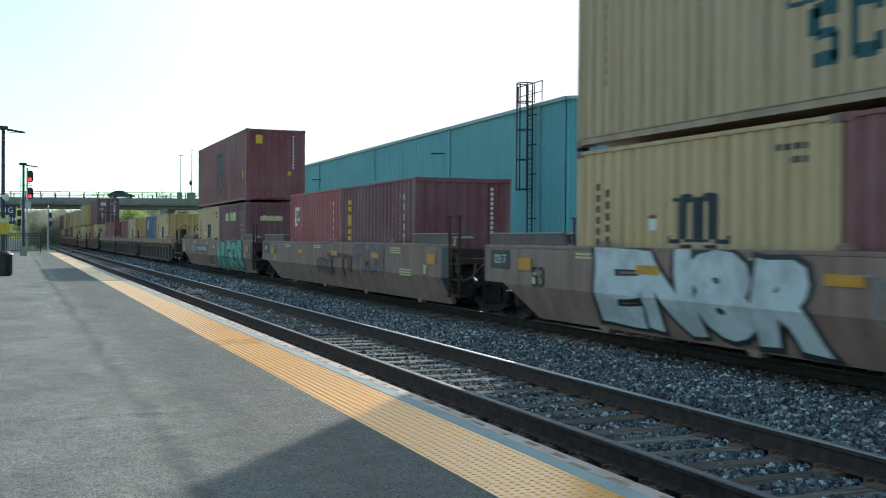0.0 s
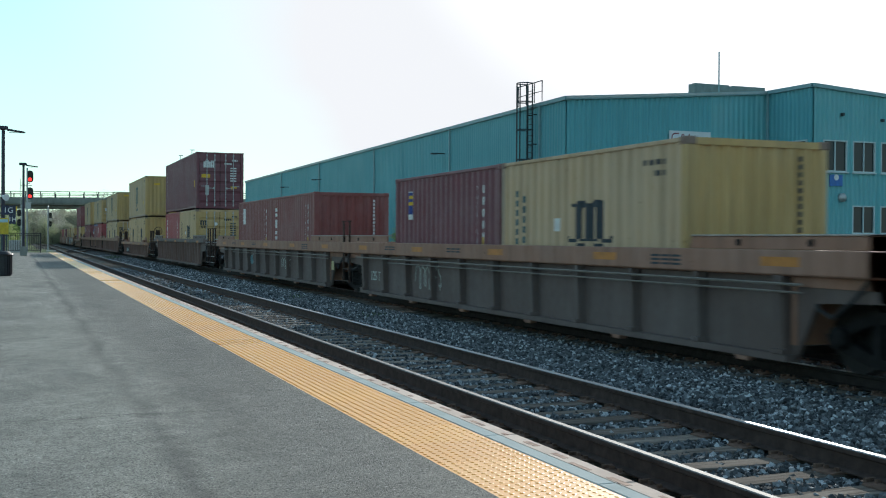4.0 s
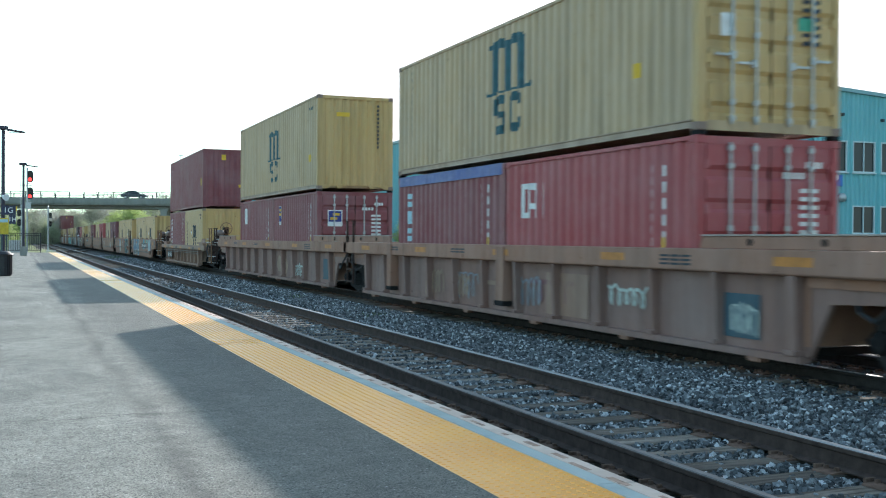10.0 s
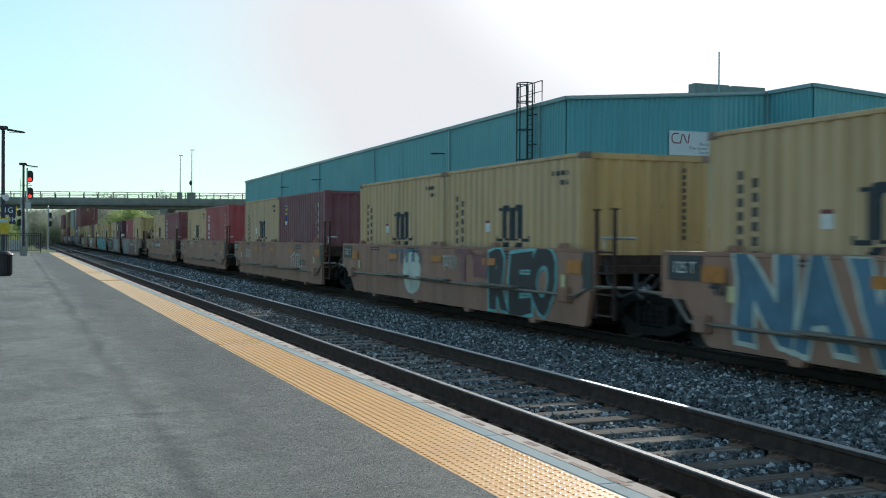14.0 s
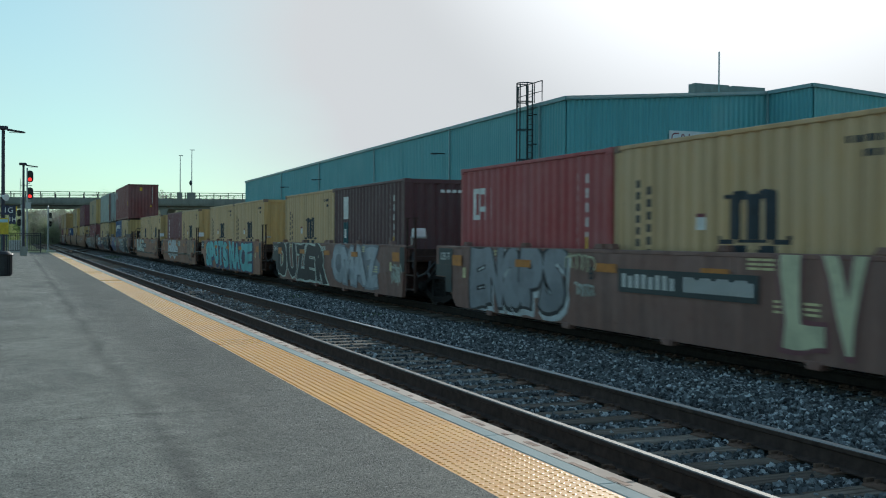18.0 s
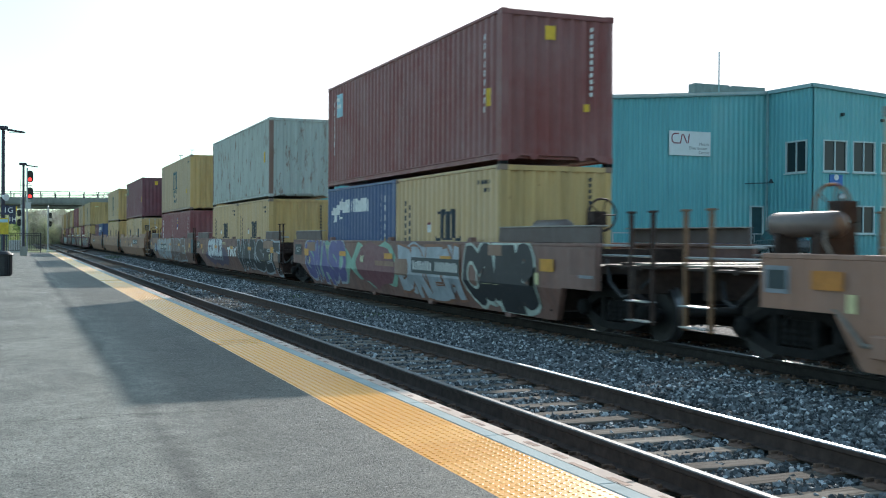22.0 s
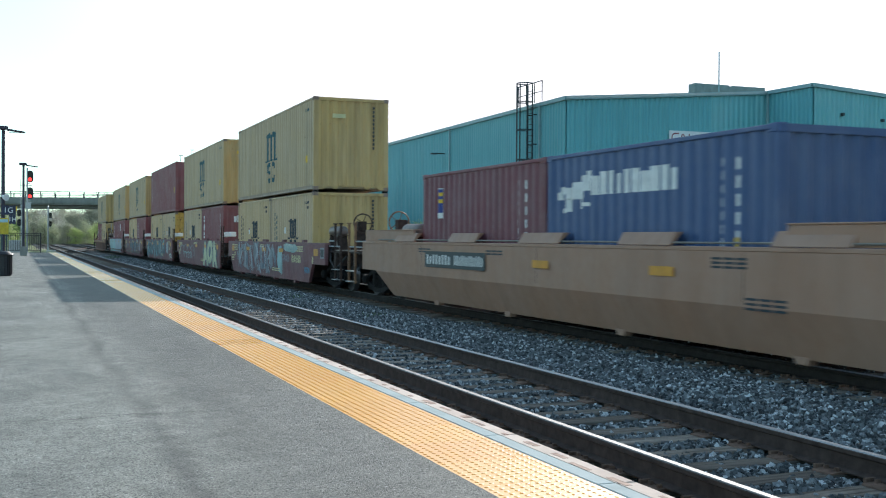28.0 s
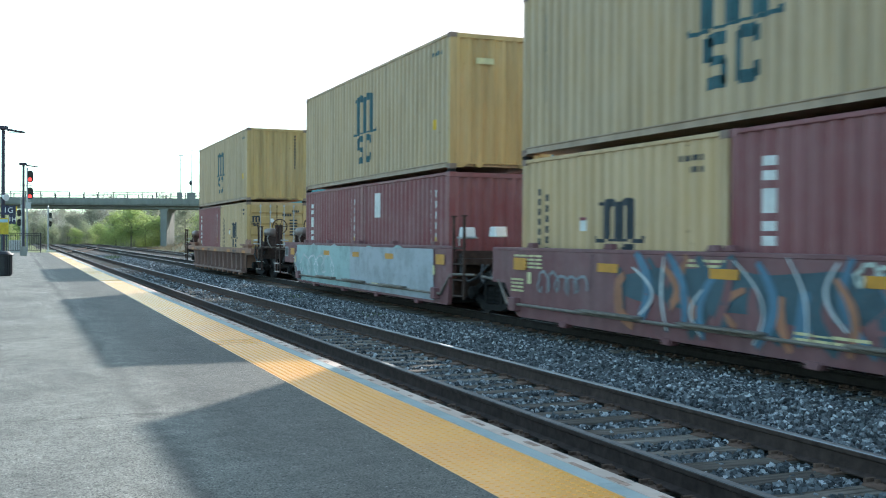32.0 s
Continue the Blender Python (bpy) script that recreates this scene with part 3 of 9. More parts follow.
# ---- platform ----
platform = thing("platform", "grey asphalt station platform with a yellow warning strip", "platform", kind="structure")
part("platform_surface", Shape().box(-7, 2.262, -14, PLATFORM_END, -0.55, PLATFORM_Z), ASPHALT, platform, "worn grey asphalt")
EDGE_CONC = concrete_mat("pale_blue_edge_paint", (0.33, 0.385, 0.375), (0.42, 0.475, 0.46))
EDGE_WORN = concrete_mat("worn_edge_concrete", (0.52, 0.39, 0.31), (0.74, 0.60, 0.50))
KERB_RED = plain("worn_red_edge_paint", (0.38, 0.25, 0.19), 0.8, 0.0, 0.4, 14.0)
part("platform_wall", Shape().box(2.262, 3.06, -14, PLATFORM_END, -0.55, 0.06), EDGE_CONC, platform)


def tile_mesh():
    s = Shape()
    s.box(0.0012, 0.6088, 0.0012, 0.6088, 0, 0.138)
    k = 8
    for i in range(10):
        for j in range(10):
            cx, cy = 0.035 + i * 0.06, 0.035 + j * 0.06
            n = len(s.v)
            v = []
            for rad, h in ((0.0152, 0.138), (0.0132, 0.1404), (0.0078, 0.1419)):
                v += [(cx + rad * math.cos(a), cy + rad * math.sin(a), h) for a in [2 * math.pi * q / k for q in range(k)]]
            s.add(v, [(m * k + q, m * k + (q + 1) % k, (m + 1) * k + (q + 1) % k, (m + 1) * k + q) for m in range(2) for q in range(k)] + [tuple(range(2 * k, 3 * k))])
    me = s.mesh("tactile_tile", TACTILE)
    return me


tile = tile_mesh()
kerb = Shape().box(0, 0.108, 0.004, 1.496, 0, 0.14).mesh("edge_slab", EDGE_CONC, 0.006)
lip = Shape().box(0, 0.128, 0.004, 1.496, 0, 0.136).mesh("edge_kerb", EDGE_WORN, 0.01)
chip = Shape().box(0, 0.05, 0, 0.15, 0, 0.003).mesh("red_mark", KERB_RED)

# ---- rails, ties ----
RAIL_OUTLINE = [(-0.070, -0.170), (0.070, -0.170), (0.070, -0.158), (0.012, -0.142), (0.009, -0.05), (0.034, -0.038), (0.036, -0.012), (0.026, -0.001),
                (-0.026, -0.001), (-0.036, -0.012), (-0.034, -0.038), (-0.009, -0.05), (-0.012, -0.142), (-0.070, -0.158)]
tie_rng = random.Random(5)


def tie_mesh(seed):
    r = random.Random(seed)
    s = Shape()
    n = 6
    v = []
    for i in range(n + 1):
        x = -1.3 + 2.6 * i / n
        w0, w1, h = -0.112 + r.uniform(-0.008, 0.008), 0.112 + r.uniform(-0.008, 0.008), -0.186 + r.uniform(-0.006, 0.004)
        v += [(x, w0, -0.36), (x, w0, h - 0.008), (x, w0 + 0.012, h), (x, w1 - 0.012, h), (x, w1, h - 0.008), (x, w1, -0.36)]
    f = [(i * 6 + k, i * 6 + k + 1, (i + 1) * 6 + k + 1, (i + 1) * 6 + k) for i in range(n) for k in range(5)]
    s.add(v, f + [(0, 1, 2, 3, 4, 5), tuple(n * 6 + k for k in range(6))[::-1]])
    return s.mesh("tie", TIE)


TIES = [tie_mesh(i) for i in range(6)]


def plate_mesh():
    s = Shape()
    for sx in (-0.755, 0.755):
        s.slab([(sx - 0.19, -0.187), (sx + 0.19, -0.187), (sx + 0.18, -0.176), (sx + 0.075, -0.168), (sx - 0.075, -0.168), (sx - 0.18, -0.176)], "y", -0.1, 0.1)
        for dx in (-0.088, 0.088):
            for dy in (-0.055, 0.055):
                s.box(sx + dx - 0.016, sx + dx + 0.016, dy - 0.012, dy + 0.012, -0.175, -0.145)
        s.box(sx - 0.13, sx + 0.13, 0.115, 0.145, -0.19, -0.15)
    return s.mesh("tie_plates", PLATE_RUST)


PLATES = plate_mesh()
track_things = []
for k, cx in enumerate(TRACKS):
    track = thing("railway_track_%d" % (k + 1), "straight railway track with steel rails on weathered wooden ties", "railway track", kind="structure")
    track_things.append(track)
    for side in (-0.755, 0.755):
        rail = part("rail", Shape().slab([(u + cx + side, w) for u, w in RAIL_OUTLINE], "y", -30, 420), SHADED_RAIL if k == 1 else RAIL_RUST, track, "steel rail coloured dark for the shade under the train" if k == 1 else "rusty steel rail")
        part("rail_head", Shape().slab([(cx + side - 0.033, -0.006), (cx + side + 0.033, -0.006), (cx + side + 0.026, 0.0015), (cx + side - 0.026, 0.0015)], "y", -30, 420), DULL_HEAD if k == 0 and side < 0 else HEAD, rail, "polished running surface")

# ---- containers ----
HALF_W = 1.219
PITCH, DEPTH = 0.278, 0.043


def ridge(length, pitch=PITCH, depth=DEPTH, margin=0.16):
    """Breakpoints (position, depth) of a trapezoid corrugation along a wall."""
    a, b = -length / 2 + margin, length / 2 - margin
    n = max(1, int((b - a) / pitch))
    p = (b - a) / n
    pts = []
    for i in range(n):
        o = a + i * p
        pts += [(o, 0.0), (o + 0.27 * p, 0.0), (o + 0.5 * p, depth), (o + 0.77 * p, depth)]
    return pts + [(b, 0.0)]


def depth_at(pts, y):
    if y <= pts[0][0] or y >= pts[-1][0]:
        return 0.0
    for (a, da), (b, db) in zip(pts, pts[1:]):
        if a <= y <= b:
            return da + (db - da) * (y - a) / max(1e-6, b - a)
    return 0.0


def rect_fan(cx, cz, w, h, hole=None):
    """A block, or a frame of four blocks."""
    if not hole:
        return [(cx - w / 2, cx + w / 2, cz - h / 2, cz + h / 2)]
    t = hole
    return [(cx - w / 2, cx - w / 2 + t, cz - h / 2, cz + h / 2), (cx + w / 2 - t, cx + w / 2, cz - h / 2, cz + h / 2),
            (cx - w / 2 + t, cx + w / 2 - t, cz + h / 2 - t, cz + h / 2), (cx - w / 2 + t, cx + w / 2 - t, cz - h / 2, cz - h / 2 + t)]


def side_paint(name, length, rects, mat, parent, label="", lift=0.003):
    """Paint that follows the corrugation of the wall on the -x side."""
    pts = ridge(length)
    knots = [p for p, _ in pts]
    s = Shape()
    for y0, y1, z0, z1 in rects:
        ys = [y0] + [k for k in knots if y0 + 0.004 < k < y1 - 0.004] + [y1]
        v = []
        for y in ys:
            x = -HALF_W + 0.012 + depth_at(pts, y) - lift
            v += [(x, y, z0), (x, y, z1)]
        s.add(v, [(2 * i, 2 * i + 1, 2 * i + 3, 2 * i + 2) for i in range(len(ys) - 1)])
    ob = part(name, s, mat, parent, label)
    return tagged(ob, kind="stuff") if len(rects) > 1 else ob


def flat_paint(name, x, rects, mat, parent, label="", axis="x"):
    s = Shape()
    for a0, a1, z0, z1 in rects:
        if axis == "x":
            s.add([(x, a0, z0), (x, a1, z0), (x, a1, z1), (x, a0, z1)], [(0, 1, 2, 3)])
        else:
            s.add([(a0, x, z0), (a1, x, z0), (a1, x, z1), (a0, x, z1)], [(0, 1, 2, 3)])
    ob = part(name, s, mat, parent, label)
    return tagged(ob, kind="stuff") if len(rects) > 1 else ob


def crest_small(cy, z0, w, h):
    """Three stout legs under rounded shoulders on a wavy foot, the line's mark on short boxes."""
    t = w * 0.24
    left, right = cy + w / 2, cy - w / 2
    r = []
    for a, b, leg_a, leg_b in ((cy, left, cy + t / 2, left - t), (right, cy, right + t, cy - t / 2)):
        # upright slices: full height in the legs, a rounded bow between them
        edges = sorted({a + (b - a) * k / 8 for k in range(9)} | {leg_a, leg_b})
        for y0, y1 in zip(edges, edges[1:]):
            y = (y0 + y1) / 2
            u, q = (y - (a + b) / 2) / ((b - a) / 2), (y - (leg_a + leg_b) / 2) / ((leg_b - leg_a) / 2)
            low = z0 + h * (0.70 + 0.12 * math.sqrt(max(0.0, 1 - q * q))) if leg_a < y < leg_b else z0
            r.append((y0, y1, low, z0 + h * (0.84 + 0.16 * math.sqrt(max(0.0, 1 - u * u)))))
    r += [(left + 0.001, left + t * 0.35, z0 + h * 0.84, z0 + h * 0.93)]
    r += [(left - t * 0.6, left + w * 0.20, z0 - 0.06, z0 - 0.001), (right - w * 0.20, right + t * 0.6, z0 - 0.06, z0 - 0.001), (left + w * 0.13, left + w * 0.22, z0 + 0.0, z0 + 0.045), (right - w * 0.22, right - w * 0.13, z0 + 0.0, z0 + 0.045), (cy - w * 0.3, cy + w * 0.3, z0 - 0.04, z0 - 0.001)]
    return r


def crest_blocks(cy, z0, w, h):
    """Two rounded blocks under the mark."""
    bw, t = w * 0.4, w * 0.13
    r = []
    for c in (cy - w * 0.25, cy + w * 0.25):
        r += [(c - bw / 2 + 0.06, c + bw / 2 - 0.06, z0 + h - t, z0 + h), (c - bw / 2 + 0.06, c + bw / 2 - 0.06, z0, z0 + t)]
    c = cy + w * 0.25
    r += [(c + bw / 2 - t, c + bw / 2, z0 + h * 0.5, z0 + h - 0.05), (c - bw / 2, c - bw / 2 + t, z0 + 0.05, z0 + h * 0.5), (c - bw / 2 + t * 0.6, c + bw / 2 - t * 0.6, z0 + h * 0.42, z0 + h * 0.58)]
    c = cy - w * 0.25
    r += [(c + bw / 2 - t, c + bw / 2, z0 + 0.05, z0 + h - 0.05), (c - bw / 2, c - bw / 2 + t, z0 + h * 0.66, z0 + h - 0.05), (c - bw / 2, c - bw / 2 + t, z0 + 0.05, z0 + h * 0.34)]
    return r


def column_bars(cy, z0, z1, n, w, gap=0.35):
    step = (z1 - z0) / n
    return [(cy - w / 2, cy + w / 2, z0 + i * step, z0 + i * step + step * (1 - gap)) for i in range(n)]


def glyph_bars(y0, y1, cz, n, h, gap=0.22):
    """A word as a row of plain upright bars."""
    n *= 2
    step = (y1 - y0) / n
    return [(y0 + i * step + step * gap / 2, y0 + (i + 1) * step - step * gap / 2, cz - h / 2, cz + h / 2 * (1.0 if i % 3 else 0.7)) for i in range(n)]


def row_bars(y0, y1, cz, n, h, gap=0.3):
    step = (y1 - y0) / n
    return [(y0 + i * step, y0 + i * step + step * (1 - gap), cz - h / 2, cz + h / 2) for i in range(n)]


def box_pieces(length, height, mat, far=False):
    """Shared meshes of one size and colour of container."""
    def make():
        out = {}
        top, low = 0.07, 0.155
        pts = ridge(length)
        for key, sx in (("near", -1), ("far", 1)):
            outline = [(sx * (HALF_W - 0.012 - d), y) for y, d in pts] + [(sx * (HALF_W - 0.075), pts[-1][0]), (sx * (HALF_W - 0.075), pts[0][0])]
            out["side_" + key] = Shape().slab(outline, "z", low, height - top).mesh("side_wall", mat)
        epts = ridge(2 * HALF_W, 0.25, 0.046, 0.15)
        for key, sy in (("front", -1), ("rear", 1)):
            outline = [(x, sy * (length / 2 - 0.02 - d)) for x, d in epts] + [(epts[-1][0], sy * (length / 2 - 0.09)), (epts[0][0], sy * (length / 2 - 0.09))]
            s = Shape().slab(outline, "z", 0.15, height - 0.11)
            sill = [(-1.07, 0.15), (-1.07, 0.03), (-0.92, 0.03), (-0.8, 0.11), (-0.62, 0.11), (-0.56, 0.04), (-0.48, 0.04), (-0.42, 0.12), (0.42, 0.12), (0.48, 0.04), (0.56, 0.04), (0.62, 0.11), (0.8, 0.11), (0.92, 0.03), (1.07, 0.03), (1.07, 0.15)]
            s.slab(sill, "y", *sorted((sy * (length / 2 - 0.006), sy * (length / 2 - 0.11))))
            y0, y1 = sorted((sy * (length / 2 - 0.006), sy * (length / 2 - 0.1)))
            s.box(-HALF_W + 0.14, HALF_W - 0.14, y0, y1, height - 0.11, height - 0.012)
            out["end_" + key] = s.mesh("end_wall", mat)
        out["post"] = Shape().slab([(-0.075, -0.08), (0.075, -0.08), (0.075, 0.08), (0.02, 0.08), (-0.075, 0.05)], "z", 0.11, height - 0.11).mesh("corner_post", mat, 0.008)
        out["casting"] = Shape().box(-0.083, 0.083, -0.09, 0.09, 0, 0.118).mesh("corner_casting", mat, 0.012)
        out["bottom_rail"] = Shape().slab([(-0.03, 0.035), (0.03, 0.035), (0.03, 0.155), (-0.03, 0.155), (-0.03, 0.14), (-0.014, 0.125), (-0.014, 0.055), (-0.03, 0.05)], "y", -length / 2 + 0.16, length / 2 - 0.16).mesh("bottom_rail", mat)
        out["top_rail"] = Shape().box(-0.03, 0.03, -length / 2 + 0.16, length / 2 - 0.16, height - 0.075, height - 0.01).mesh("top_rail", mat, 0.01)
        rpts = ridge(length, 0.42, 0.02, 0.2)
        outline = [(y, height - 0.012 - d) for y, d in rpts] + [(rpts[-1][0], height - 0.06), (rpts[0][0], height - 0.06)]
        out["roof"] = Shape().slab(outline, "x", -HALF_W + 0.05, HALF_W - 0.05).mesh("roof", mat)
        out["floor"] = Shape().box(-HALF_W + 0.06, HALF_W - 0.06, -length / 2 + 0.1, length / 2 - 0.1, 0.06, 0.15).mesh("floor", mat)
        return out
    return cached(("box", length, height, mat.name), make)


def door_pieces(height, mat):
    def make():
        leaf = Shape()
        w = 2 * HALF_W - 0.32
        hw = w / 2 - 0.012
        n = 5
        zz = (height - 0.36) / n
        front = [(0.016, 0.14)]
        for i in range(n):
            z0 = 0.2 + i * zz
            front += [(0.016, z0), (0.045, z0 + 0.05), (0.045, z0 + 0.14), (0.012, z0 + 0.2), (0.012, z0 + zz * 0.9)]
        front += [(0.016, height - 0.12), (0.08, height - 0.12), (0.08, 0.14)]
        leaf.slab(front, "x", 0.008, hw)
        door = leaf.mesh("door", mat)
        bar = Shape().rod((0, -0.028, 0.1), (0, -0.028, height - 0.09), 0.019, 8)
        for z in (0.14, 0.36, height * 0.5, height - 0.45, height - 0.2):
            bar.box(-0.036, 0.036, -0.05, 0.002, z, z + 0.07)
        rod = bar.mesh("locking_bar", BRIGHT)
        grip = Shape().box(-0.3, 0.0, -0.05, -0.036, -0.015, 0.015).box(-0.34, -0.26, -0.055, 0.0, -0.05, 0.05).mesh("door_handle", BRIGHT)
        hinge = Shape().box(-0.05, 0.03, -0.012, 0.02, 0.3, 0.42).mesh("hinge", mat)
        seal = Shape().box(-0.012, 0.012, 0.012, 0.03, 0.14, height - 0.12).mesh("door_seal", RUBBER)
        return door, rod, grip, hinge, seal
    return cached(("door", height, mat.name), make)


MOVERS = []


def container(length, height, mat, words, label, along, z, door=False, end_mat=None, doors_rear=False):
    """A shipping container of a given size that stands on the train at that place along it."""
    ob = thing("shipping_container", label, "container", pose(TRACKS[1], along, z), "containers on the freight train")
    MOVERS.append((ob, along, z))
    p = box_pieces(length, height, mat)
    e = box_pieces(length, height, end_mat) if end_mat else p
    ochre = mat in (YELLOW, YELLOW_OLD, YELLOW_DULL, YELLOW_DUSTY)
    rail_mat, cast_mat = (DUSTY_RAIL, CASTING) if ochre else (mat, mat)
    trim = box_pieces(length, height, rail_mat)
    cast = box_pieces(length, height, cast_mat)["casting"]
    part("side_wall", p["side_near"], mat, ob)
    part("side_wall", p["side_far"], mat, ob)
    part("end_wall", p["end_rear"], mat, ob)
    part("roof", p["roof"], mat, ob)
    part("floor", p["floor"], mat, ob)
    for sx in (-1, 1):
        part("bottom_rail", trim["bottom_rail"], rail_mat, ob, at=Matrix.Translation((sx * (HALF_W - 0.032), 0, 0)) @ (Matrix.Identity(4) if sx < 0 else Matrix.Rotation(math.pi, 4, "Z")))
        part("top_rail", p["top_rail"], mat, ob, at=(sx * (HALF_W - 0.032), 0, 0))
        for sy in (-1, 1):
            part("corner_post", (box_pieces(length, height, RUST_POST) if mat is GREY_GREEN else e if sy < 0 else trim if mat in (YELLOW_OLD, YELLOW_DUSTY) else p)["post"], mat, ob, at=Matrix.Translation((sx * (HALF_W - 0.077), sy * (length / 2 - 0.083), 0)) @ (Matrix.Identity(4) if sx < 0 else Matrix.Rotation(math.pi, 4, "Z")))
            for cz in (0.0, height - 0.118):
                part("corner_casting", cast, cast_mat, ob, at=(sx * (HALF_W - 0.083), sy * (length / 2 - 0.09), cz))
    y = -length / 2
    if door:
        leaf, rod, grip, hinge, seal = door_pieces(height, end_mat or mat)
        part("door_sill", cached(("sill", length, mat.name), lambda: Shape().box(-HALF_W + 0.15, HALF_W - 0.15, y + 0.01, y + 0.1, 0.005, 0.14).mesh("door_sill", mat)), mat, ob)
        part("door_header", cached(("header", length, height, mat.name), lambda: Shape().box(-HALF_W + 0.15, HALF_W - 0.15, y + 0.01, y + 0.1, height - 0.12, height - 0.01).mesh("door_header", mat)), mat, ob)
        part("door_seal", seal, RUBBER, ob, at=(0, y, 0))
        for sx in (-1, 1):
            d = part("door", leaf, mat, ob, at=Matrix.Translation((0, y, 0)) @ (Matrix.Identity(4) if sx > 0 else Matrix.Diagonal((-1, 1, 1, 1))))
            for off in (0.28, 0.68):
                part("locking_bar", rod, BRIGHT, d, "steel locking bar", at=(off, 0.0, 0))
                part("door_handle", grip, BRIGHT, d, at=(off + (0.3 if off > 0.5 else 0.34), 0.0, height * 0.36 + (0.1 if off > 0.5 else 0)))
            for i in range(4):
                part("hinge", hinge, mat, d, at=(1.06, 0, i * (height - 0.75) / 3))
        flat_paint("data_lettering", y + 0.011, row_bars(0.22, 0.62, height * 0.80, 4, 0.09) + [r for k in range(6) for r in row_bars(0.52, 0.86, height * (0.72 - 0.045 * k), 2, 0.06, 0.15)] + row_bars(0.62, 0.92, height * 0.86, 4, 0.09), words.get("door_ink", WHITE_INK), ob, "rows of small lettering", "y")
        if words.get("door_crest"):
            flat_paint("line_crest", y + 0.0095, [(-0.84 - b * 0.3, -0.84 - a * 0.3, 1.62 + (z0 - 0.55) * 0.3, 1.62 + (z1 - 0.55) * 0.3) for a, b, z0, z1 in crest_small(0, 1.09, 1.06, 0.84) + crest_blocks(0, 0.55, 0.95, 0.42)], INK, ob, "dark crest on the door", "y")
            part("round_label", Shape().lathe([(0.02, 0.0), (0.085, 0.0), (0.085, 0.004)], (-0.2, y + 0.011, 1.85), (0, -1, 0), 16), WHITE_INK, ob, "round white label")
        if length > 8 and words.get("door_ink") is INK:
            flat_paint("door_label", y + 0.008, [(0.45, 0.75, height * 0.56, height * 0.63)], GREEN_INK, ob, "green door label", "y")
            flat_paint("door_label", y + 0.008, [(-0.85, -0.62, height * 0.50, height * 0.62)], WHITE_INK, ob, "white door label", "y")
        if words.get("plate"):
            flat_paint("safety_plate", y + 0.010, [(-0.75, -0.57, height * 0.24, height * 0.41)], BRIGHT, ob, "metal safety plate", "y")
    else:
        part("end_wall", e["end_front"], mat, ob, words.get("end_label", ""))
        if words.get("end_column"):
            flat_paint("number_column", y + 0.016, column_bars(0.72, height * 0.45, height * 0.93, 11, 0.06), words["end_column"], ob, "column of small characters", "y")
    if length > 8:
        for sx in (-1, 1):
            for sy in (-1, 1):
                part("twist_lock", cached("twist", lambda: Shape().box(-0.07, 0.07, -0.08, 0.08, -0.0585, 0.0).mesh("twist_lock", UNDER)), UNDER, ob, at=(sx * (HALF_W - 0.083), sy * (length / 2 - 0.09), 0))
    for k, (name, kind, rects, ink) in enumerate(words.get("paint", ())):
        if kind == "side":
            side_paint(name, length, rects, ink, ob, "", 0.003 + 0.0015 * k)
        else:
            flat_paint(name, y + 0.009 - 0.0015 * k, rects, ink, ob, "", "y")
    return ob


SIGN_RED = plain("sign_red", (0.22, 0.05, 0.07), 0.5)


# What is painted on each kind of box.
def crest20(old=False, shift=0.0, extra=()):
    marks = column_bars(2.35, 0.55, 2.1, 9, 0.13) + column_bars(2.05, 0.55, 2.0, 8, 0.11)
    return dict(paint=[("line_crest", "side", crest_small(shift - 0.3, 1.175, 0.98, 0.62) + crest_blocks(shift - 0.3, 0.76, 1.06, 0.34), INK), ("shipping_lettering", "side", marks, INK if not old else TEAL_INK),
                       ("number_lettering", "side", row_bars(-2.45, -1.9, 2.28, 5, 0.08) + row_bars(-2.45, -2.1, 2.12, 3, 0.08), INK), ("data_label", "side", [(0.66, 0.86, 1.30, 1.52)], WHITE_INK)] + ([] if old else [("data_label", "side", [(0.66, 0.86, 1.47, 1.52)], SIGN_RED)]) + list(extra), door_ink=INK, end_column=INK, door_crest=True)


def crest40(ink=None, seed=0):
    r = random.Random(seed)
    ink = ink or TEAL_INK
    out = [("line_crest", "side", crest_small(0.0, 1.32, 1.42, 1.0) + crest_blocks(0.0, 0.5, 1.3, 0.74), ink),
           ("shipping_lettering", "side", column_bars(5.2, 0.9, 2.45, 9, 0.10), ink),
           ("number_lettering", "side", row_bars(-5.5, -4.9, 2.55, 6, 0.09), ink)]
    sx = r.choice((-5.15, -4.6, -5.3))
    out.append(("warning_label", "side", [(sx, sx + 0.22, 0.9, 1.12)], YELLOW_INK))
    if r.random() < 0.6:
        out.append(("warning_label", "end", [(-0.62, -0.2, 2.25, 2.38)], YELLOW_INK if r.random() < 0.6 else CREAM_INK))
    return dict(paint=out, end_column=INK, door_ink=INK)


def lettered20(ink, kind):
    r = []
    if kind == "word":
        r = rect_fan(2.2, 1.85, 0.34, 0.62, 0.1) + [(1.78, 1.9, 1.54, 2.16), (1.9, 2.06, 2.04, 2.16), (1.9, 2.06, 1.7, 1.8), (1.5, 1.6, 1.54, 2.16)]
    elif kind == "column":
        for k in range(4):
            r += [(2.17, 2.43, 1.9 - 0.4 * k, 2.2 - 0.4 * k)] if k % 2 else [(2.17, 2.43, 1.9 - 0.4 * k, 2.02 - 0.4 * k), (2.17, 2.43, 2.08 - 0.4 * k, 2.2 - 0.4 * k)]
    elif kind == "badge":
        r = rect_fan(1.9, 2.0, 0.42, 0.62)
    elif kind == "line":
        r = glyph_bars(-0.9, 1.55, 2.05, 5, 0.36)
    return r


